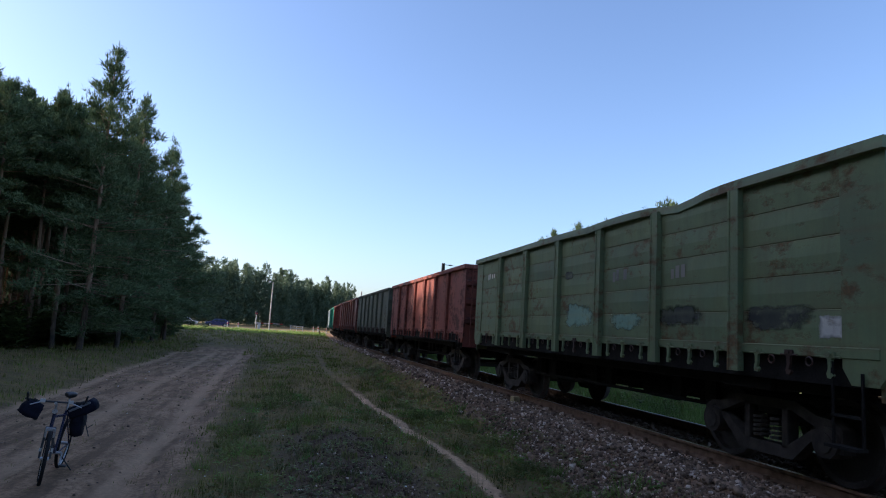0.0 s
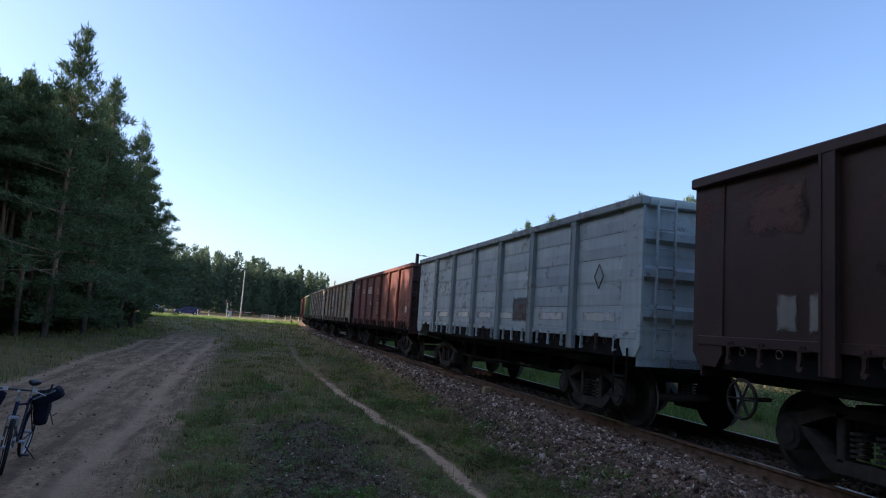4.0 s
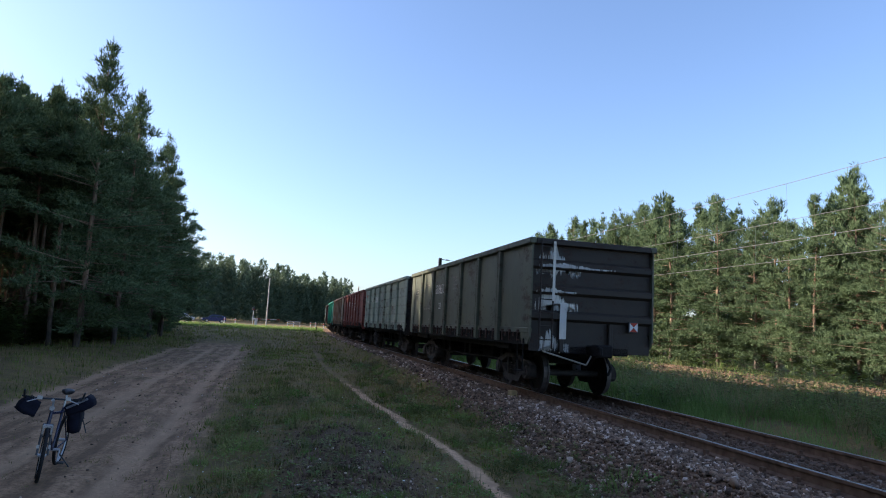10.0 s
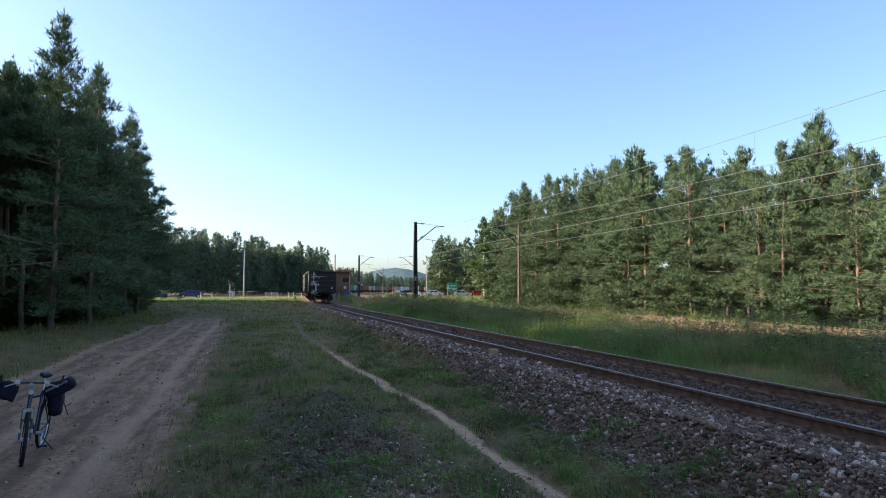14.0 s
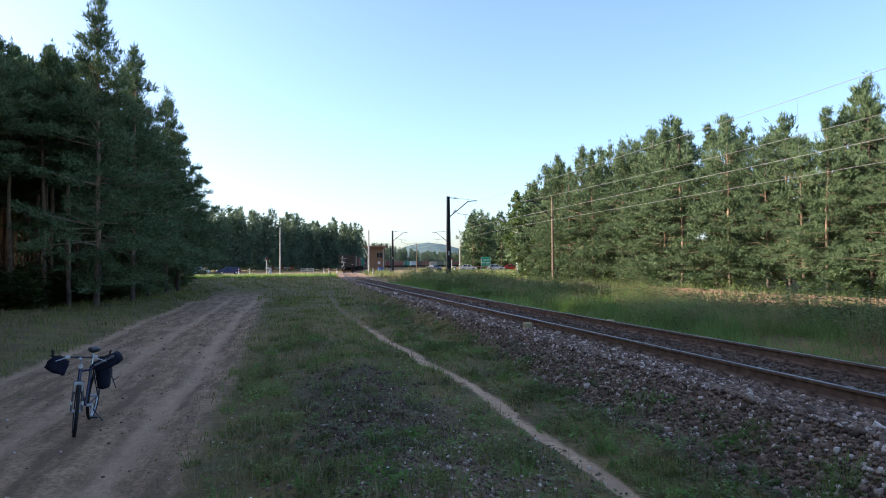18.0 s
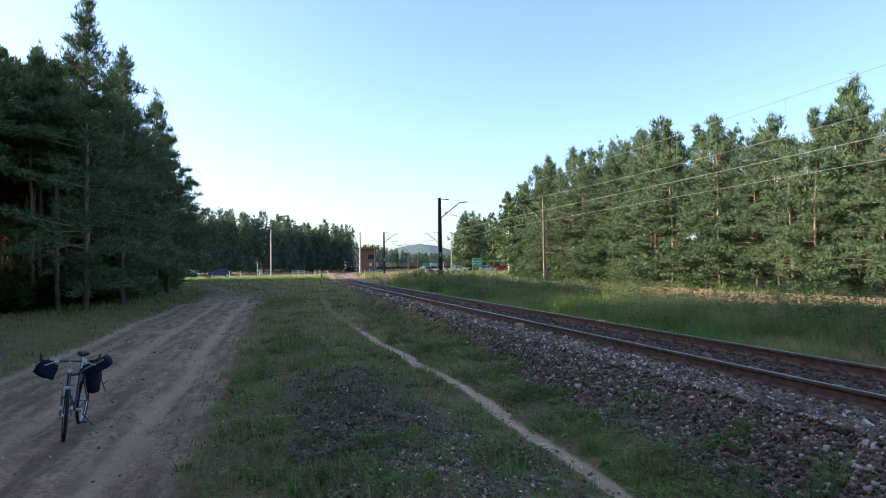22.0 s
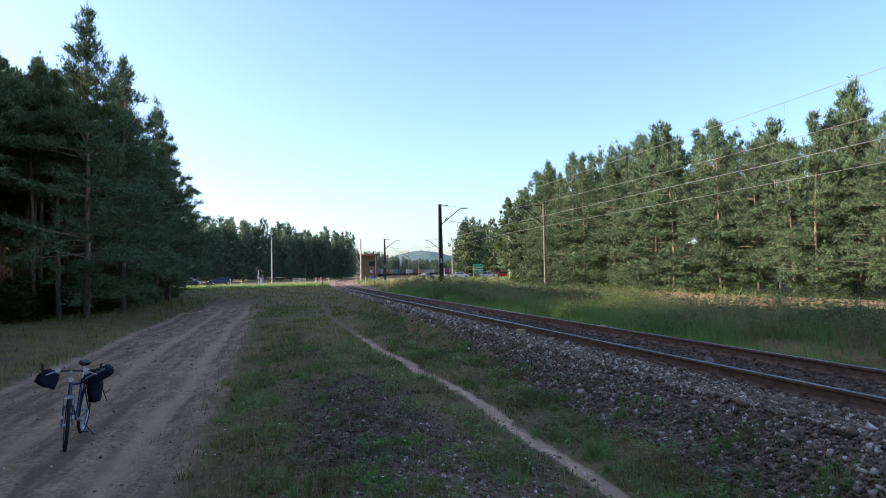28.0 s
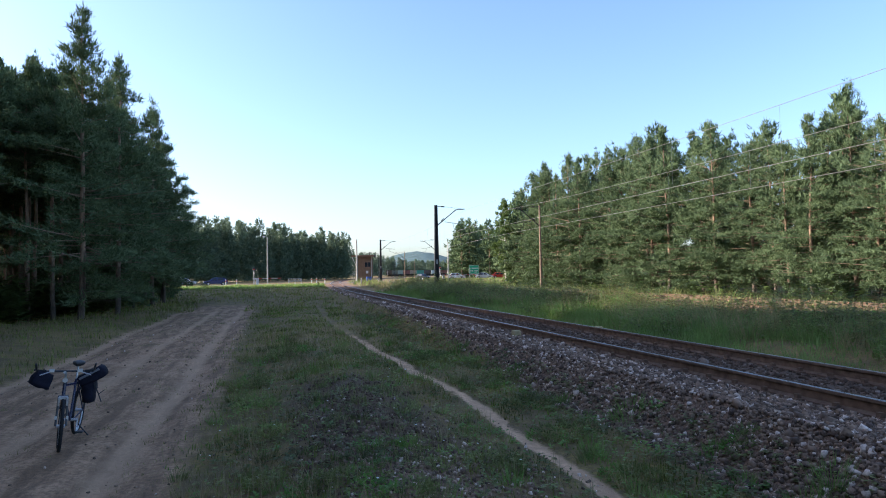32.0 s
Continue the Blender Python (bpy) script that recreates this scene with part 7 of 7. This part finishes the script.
def make_hut():
    wall_m = plain("brown_render", (0.15, 0.095, 0.06), 0.9, 0, 0.15, 3)
    roof_m = plain("dark_felt_roof", (0.07, 0.055, 0.05), 0.85, 0, 0.3, 3)
    dark = plain("dark_window_glass", (0.02, 0.025, 0.03), 0.12, 0, 0.2, 3, 0.02)
    frame_m = plain("brown_window_frame", (0.16, 0.09, 0.05), 0.7, 0, 0.2, 6)
    x, y = 17.6, 131.0
    h = holder("crossing_keepers_hut", "two-storey brown crossing keeper's hut with a flat dark roof", "building", m=pose(x, y, z_at(x, y) - 0.1, 0, 0, -14))
    w, d, t = 1.55, 1.7, 0.2
    # the front wall is built round its window
    part("wall", boxes((-w, w, -d, -d + t, 0, 3.1), (-w, 0.2, -d, -d + t, 3.1, 4.2), (1.5, w, -d, -d + t, 3.1, 4.2), (-w, w, -d, -d + t, 4.2, 5.30)), wall_m, h, "brown rendered front wall")
    part("wall", boxes((-w, w, d - t, d, 0, 5.30)), wall_m, h)
    part("wall", boxes((-w, -w + t, -d + t, d - t, 0, 5.30)), wall_m, h)
    part("wall", boxes((w - t, w, -d + t, d - t, 0, 5.30)), wall_m, h)
    part("floor", boxes((-w + t, w - t, -d + t, d - t, 2.3, 2.45)), M_CONCRETE, h)
    part("roof", boxes((-w - 0.75, w + 0.6, -d - 0.6, d + 0.6, 5.30, 5.55), bevel=0.03), roof_m, h, "overhanging dark flat roof")
    part("fascia", boxes((-w - 0.78, w + 0.63, -d - 0.64, -d - 0.61, 5.23, 5.58)), frame_m, h)
    win = part("window", boxes((0.2, 0.28, -d + 0.02, -d + 0.1, 3.1, 4.2), (1.42, 1.5, -d + 0.02, -d + 0.1, 3.1, 4.2), (0.28, 1.42, -d + 0.02, -d + 0.1, 3.1, 3.18), (0.28, 1.42, -d + 0.02, -d + 0.1, 4.12, 4.2), (0.82, 0.88, -d + 0.02, -d + 0.1, 3.18, 4.12)), frame_m, h, "brown window frame")
    part("pane", boxes((0.28, 0.82, -d + 0.05, -d + 0.06, 3.18, 4.12)), dark, win)
    part("pane", boxes((0.88, 1.42, -d + 0.05, -d + 0.06, 3.18, 4.12)), dark, win)
    part("door", boxes((-w - 0.03, -w - 0.005, -0.6, 0.3, 2.45, 4.4)), frame_m, h, "brown side door")
    part("stair", boxes(*[(-w - 1.0, -w - 0.05, 0.3 - 0.3 * i, 0.6 - 0.3 * i, 2.25 - 0.28 * i, 2.31 - 0.28 * i) for i in range(8)]), M_CONCRETE, h, "outside stair")
    part("strut", rods(((-w - 0.7, -d - 0.5, 5.30), (-w, -d, 3.6), 0.05), n=6), M_WHITE, h, "slanting white roof strut")
    part("rain_pipe", rods(((w + 0.06, -d - 0.04, 0), (w + 0.06, -d - 0.04, 5.25), 0.05), n=8), M_CONCRETE, h)
    part("notice", boxes((0.5, 0.95, -d - 0.02, -d - 0.004, 1.9, 2.4)), M_WHITE, h, "white notice board")
    bin_m = plain("blue_plastic", (0.03, 0.08, 0.30), 0.5, 0, 0.1, 5)
    b = holder("waste_bin", "blue waste container beside the hut", "bin", m=pose(18.1, 128.3, z_at(18.1, 128.3)))
    part("body", boxes((-0.5, 0.5, -0.35, 0.35, 0.1, 1.0), bevel=0.06), bin_m, b)
    part("lid", boxes((-0.54, 0.54, -0.39, 0.39, 1.0, 1.1), bevel=0.04), bin_m, b)
    for sx in (-0.35, 0.35):
        part("foot", boxes((sx - 0.05, sx + 0.05, -0.2, 0.2, 0, 0.1)), M_BLACKPLASTIC, b)


make_hut()


def make_barrier(x, y, length, turn, label):
    b = holder("crossing_barrier", label, "barrier", "crossing barriers", pose(x, y, z_at(x, y), 0, 0, turn))
    part("cabinet", boxes((-0.25, 0.25, -0.2, 0.2, 0, 1.15), bevel=0.03), M_STEEL, b, "grey drive cabinet")
    part("counterweight", boxes((-0.75, -0.25, -0.1, 0.1, 0.9, 1.2), bevel=0.03), M_STEEL, b)
    n = int(length / 0.55)
    for i in range(n):
        part("boom_section", boxes((0.25 + i * 0.55, 0.25 + (i + 1) * 0.55, -0.03, 0.03, 1.02, 1.12), bevel=0.008), M_WHITE if i % 3 else M_RED, b)
    part("signal_post", rods(((-0.6, 0.4, 0), (-0.6, 0.4, 3.0), 0.06), n=10), M_STEEL, b)
    for k in range(5):
        part("post_band", rods(((-0.6, 0.4, 0.2 + 0.55 * k), (-0.6, 0.4, 0.47 + 0.55 * k), 0.072), n=10), M_WHITE if k % 2 else M_STEEL, b)
    part("signal_head", boxes((-0.85, -0.35, 0.28, 0.36, 2.5, 3.1), bevel=0.04), M_BLACKPLASTIC, b, "black signal board")
    for dx in (-0.13, 0.13):
        part("signal_lens", rods(((-0.6 + dx, 0.28, 2.72), (-0.6 + dx, 0.24, 2.72), 0.08), n=12), M_RED, b)
    return b


make_barrier(-3.1, 121.0, 4.2, 0, "red and white half barrier beside the near track")
make_barrier(36.5, 140.0, 9.5, 22, "long red and white barrier beyond the main line")


def make_fence(x0, x1, y, h, label):
    f = holder("guard_fence", label, "fence", m=pose(0, 0, 0))
    n = max(2, int((x1 - x0) / 0.9))
    for i in range(n + 1):
        x = x0 + (x1 - x0) * i / n
        part("post", boxes((x - 0.05, x + 0.05, y - 0.05, y + 0.05, z_at(x, y) - 0.1, z_at(x, y) + h), bevel=0.008), M_WHITE, f)
    for k in (0.55, 0.92):
        part("board", boxes((x0, x1, y - 0.075, y - 0.052, z_at((x0 + x1) / 2, y) + h * k - 0.05, z_at((x0 + x1) / 2, y) + h * k + 0.05)), M_WHITE, f)


make_fence(2.4, 4.6, 120.5, 0.95, "short white wooden guard fence beside the crossing")
for x, y in ((-6.6, 120.0), (6.6, 122.5), (7.5, 122.5), (-8.4, 119.5), (9.3, 126.5)):
    p = holder("bollard", "short white road bollard with a dark band", "bollard", "white road bollards", pose(x, y, z_at(x, y)))
    part("post", rods(((0, 0, -0.1), (0, 0, 1.0), 0.09, 0.08), n=10), M_WHITE, p)
    part("band", rods(((0, 0, 0.6), (0, 0, 0.78), 0.094), n=10), M_RED, p)
for x, y, h in ((5.7, 90.0, 0.55), (11.7, 90.5, 1.1)):
    p = holder("track_marker", "small weathered marker post beside the track", "marker post", "track markers", pose(x, y, z_at(x, y)))
    part("post", boxes((-0.07, 0.07, -0.07, 0.07, -0.1, h), bevel=0.01), M_SLEEPER if h < 1 else M_CONCRETE, p)
    part("cap", boxes((-0.09, 0.09, -0.09, 0.09, h, h + 0.06), bevel=0.01), M_SLEEPER, p)


def make_sign():
    green = plain("green_road_sign", (0.0, 0.27, 0.135), 0.45, 0, 0.06, 3, 0.03)
    x, y = 45.8, 147.0
    s = holder("direction_sign", "large green road direction sign with white arrows", "road sign", m=pose(x, y, z_at(x, y) - 0.45, 0, 0, -16) @ Matrix.Diagonal((0.72, 1.0, 0.86, 1.0)))
    for sx in (-1.4, 1.4):
        part("post", rods(((sx, 0.06, -0.2), (sx, 0.06, 4.0), 0.06), n=8), M_STEEL, s)
    part("panel", boxes((-1.45, 1.75, -0.03, 0.0, 2.0, 4.4), bevel=0.01), green, s, "green panel")
    part("border", boxes((-1.4, 1.7, -0.04, -0.032, 4.3, 4.35), (-1.4, 1.7, -0.04, -0.032, 2.05, 2.1), (-1.4, -1.35, -0.04, -0.032, 2.1, 4.3), (1.65, 1.7, -0.04, -0.032, 2.1, 4.3)), M_WHITE, s)
    bm = boxes((-1.3, -1.1, -0.04, -0.032, 2.3, 3.5), (-1.1, -0.4, -0.04, -0.032, 2.75, 2.92))
    prism(bm, [(-1.2, 3.85), (-1.45, 3.45), (-0.95, 3.45)], "y", -0.04, -0.032)
    prism(bm, [(-0.1, 2.84), (-0.45, 3.08), (-0.45, 2.6)], "y", -0.04, -0.032)
    part("arrow", bm, M_WHITE, s, "white arrows")
    part("lettering", boxes((-0.6, 1.5, -0.04, -0.032, 3.45, 3.65), (0.2, 1.6, -0.04, -0.032, 2.72, 2.9), (0.2, 1.2, -0.04, -0.032, 2.4, 2.54)), M_WHITE, s, "white unreadable lettering")


make_sign()


# ---- vehicles at the crossing ----
M_GLASS = plain("dark_car_glass", (0.02, 0.025, 0.03), 0.08, 0, 0.1, 3, 0.0)
M_LAMP = plain("clear_lamp_glass", (0.7, 0.7, 0.68), 0.15, 0, 0.05, 3, 0.0)
M_TAIL = plain("red_lamp_glass", (0.45, 0.02, 0.02), 0.2, 0, 0.05, 3, 0.0)


def make_car(label, color, x, y, turn, estate=False):
    paint = plain("car_paint", color, 0.25, 0.1, 0.08, 2, 0.0)
    c = holder("car", label, "car", "cars waiting at the crossing", pose(x, y, z_at(x, y) + 0.02, 0, 0, turn))
    tail = 2.0 if estate else 1.55
    low = [(-2.1, 0.35), (-2.15, 0.62), (-2.05, 0.78), (-1.2, 0.92), (2.0, 0.95), (2.12, 0.7), (2.1, 0.35), (1.68, 0.3), (1.62, 0.55), (1.4, 0.66), (1.12, 0.6), (1.0, 0.3), (-0.95, 0.3), (-1.02, 0.58), (-1.3, 0.66), (-1.55, 0.56), (-1.62, 0.3)]
    bm = bmesh.new()
    prism(bm, low, "x", -0.84, 0.84)
    bmesh.ops.bevel(bm, geom=[e for e in bm.edges if abs(e.verts[0].co.x - e.verts[1].co.x) < 0.01], offset=0.05, segments=2, affect="EDGES")
    part("body", bm, paint, c)
    bm = bmesh.new()
    top = [(-1.15, 0.93), (-0.4, 1.43), (0.2, 1.5), (1.15, 1.45), (tail, 1.2), (2.0, 0.95)]
    lo = [bm.verts.new((-0.8, u, w)) for u, w in top] + [bm.verts.new((0.8, u, w)) for u, w in top]
    for v in lo:
        if v.co.z > 1.1:
            v.co.x *= 0.8
    n = len(top)
    bm.faces.new(lo[:n])
    bm.faces.new(lo[n:][::-1])
    for i in range(n):
        bm.faces.new((lo[i], lo[(i + 1) % n], lo[n + (i + 1) % n], lo[n + i]))
    bmesh.ops.recalc_face_normals(bm, faces=bm.faces[:])
    cab = part("cabin", bm, paint, c)
    for s in (-1, 1):
        for u0, u1 in ((-0.85, 0.18), (0.28, 1.35)):
            bm = bmesh.new()
            k = [(u0 + (0.0 if u0 < 0 else 0.05), 0.98), (u0 + (0.5 if u0 < 0 else 0.02), 1.36), (u1 - (0.0 if u0 < 0 else 0.2), 1.38), (u1 + (0.02 if u0 < 0 else 0.2), 0.98)]
            q = [bm.verts.new((s * (0.82 - 0.16 * (w - 0.95) / 0.5), u, w)) for u, w in k] + [bm.verts.new((s * (0.79 - 0.16 * (w - 0.95) / 0.5), u, w)) for u, w in k]
            bm.faces.new(q[:4])
            bm.faces.new(q[4:][::-1])
            for i in range(4):
                bm.faces.new((q[i], q[(i + 1) % 4], q[4 + (i + 1) % 4], q[4 + i]))
            part("side_window", bm, M_GLASS, cab)
    bm = bmesh.new()
    q = [bm.verts.new(p) for p in ((-0.72, -1.16, 0.97), (0.72, -1.16, 0.97), (0.6, -0.47, 1.42), (-0.6, -0.47, 1.42), (-0.72, -1.12, 0.95), (0.72, -1.12, 0.95), (0.6, -0.43, 1.40), (-0.6, -0.43, 1.40))]
    bm.faces.new(q[:4])
    bm.faces.new(q[4:][::-1])
    for i in range(4):
        bm.faces.new((q[i], q[(i + 1) % 4], q[4 + (i + 1) % 4], q[4 + i]))
    part("windscreen", bm, M_GLASS, cab)
    part("rear_window", boxes((-0.6, 0.6, tail + 0.02, tail + 0.1, 1.0, 1.18)), M_GLASS, cab)
    for s in (-1, 1):
        for u in (-1.29, 1.34):
            w = part("wheel", rods(((s * 0.66, u, 0.31), (s * 0.86, u, 0.31), 0.31), n=20), M_TYRE, c)
            part("rim", rods(((s * 0.84, u, 0.31), (s * 0.872, u, 0.31), 0.19), n=14), M_ALLOY, w)
        part("headlight", boxes((s * 0.5, s * 0.8, -2.17, -2.05, 0.62, 0.76), bevel=0.02), M_LAMP, c)
        part("tail_light", boxes((s * 0.6, s * 0.82, 2.03, 2.13, 0.72, 0.92), bevel=0.02), M_TAIL, c)
        part("mirror", boxes((s * 0.84, s * 0.98, -0.75, -0.62, 0.95, 1.06), bevel=0.02), paint, c)
    part("bumper", boxes((-0.8, 0.8, -2.2, -2.08, 0.34, 0.52), bevel=0.03), M_BLACKPLASTIC, c)
    return c


make_car("white hatchback parked on the side road", (0.72, 0.73, 0.74), -16.5, 128.0, 112)
make_car("dark blue estate car waiting on the side road", (0.02, 0.03, 0.12), -10.9, 128.5, -80, True)
make_car("silver car on the road past the sign", (0.5, 0.52, 0.54), 48.6, 147.5, 75)
make_car("red car queueing on the road past the sign", (0.4, 0.04, 0.03), 53.5, 149.5, 75)
make_car("white car beside the far barrier", (0.72, 0.72, 0.72), 43.0, 152.0, 80)
make_car("dark car just beyond the far barrier", (0.03, 0.03, 0.035), 34.0, 150.0, 20)


def make_lorry():
    red = plain("red_tarpaulin", (0.62, 0.045, 0.025), 0.6, 0, 0.1, 1.5)
    c = holder("lorry", "white lorry with a red box trailer behind the pines", "lorry")
    part("cab", boxes((-1.2, 1.2, 5.3, 7.3, 0.7, 3.1), bevel=0.12), M_WHITE, c, "white cab")
    part("windscreen", boxes((-1.05, 1.05, 7.28, 7.33, 1.8, 2.8), bevel=0.02), M_GLASS, c)
    part("trailer", boxes((-1.25, 1.25, -7.0, 4.8, 1.1, 3.5), bevel=0.05), red, c, "red box trailer")
    part("chassis", boxes((-0.5, 0.5, -7.0, 6.0, 0.75, 1.1)), M_BLACKPLASTIC, c)
    for s in (-1, 1):
        for u in (6.3, 3.6, -4.0, -5.2):
            part("wheel", rods(((s * 0.85, u, 0.5), (s * 1.2, u, 0.5), 0.5), n=18), M_TYRE, c)
    return c


LORRY = make_lorry()
pf = holder("roadside_rail", "pale roadside guard rail behind the pines", "guard rail")
for k in range(6):
    y = 30 + 3.0 * k
    part("post", boxes((43.45, 43.55, y - 0.05, y + 0.05, 0.0, 1.3)), M_CONCRETE, pf)
for z in (0.75, 1.15):
    part("rail_board", boxes((43.4, 43.44, 29.5, 46.0, z, z + 0.2), bevel=0.01), M_STEEL, pf)


# ---- what moves ----
def motions():
    times = [0.5 * i for i in range(65)]
    for k, w in enumerate(TRAIN):
        rows = []
        for t in times:
            s = FIRST + PITCH * k + SPEED * (t - 9.0)
            ax, ay, _ = track(s - 4.325)
            bx, by, _ = track(s + 4.325)
            yaw = -math.degrees(math.atan2(bx - ax, by - ay))
            rows.append((t, pose((ax + bx) / 2, (ay + by) / 2, RAIL_Z, 0, 0, yaw)))
        walk(w, rows)
    # the wheels of the wagons that pass close by roll on the rails
    turn = SPEED / 0.478
    spin = [(i / FPS, turn * i / FPS) for i in range(32 * FPS + 1)]
    for w, ws, o in WHEELSETS:
        walk(ws, [(t, pose(0, o, 0.478, -math.degrees(a) % 360)) for t, a in spin])
    # the lorry drives up behind the pines and stops in the queue
    rows = []
    for t in times:
        y = -38.0 + 8.0 * t if t < 16 else 90.0 + 20.0 * (1 - math.exp(-(t - 16) * 0.4))
        rows.append((t, pose(47.5, y, 0.05)))
    walk(LORRY, rows)


motions()
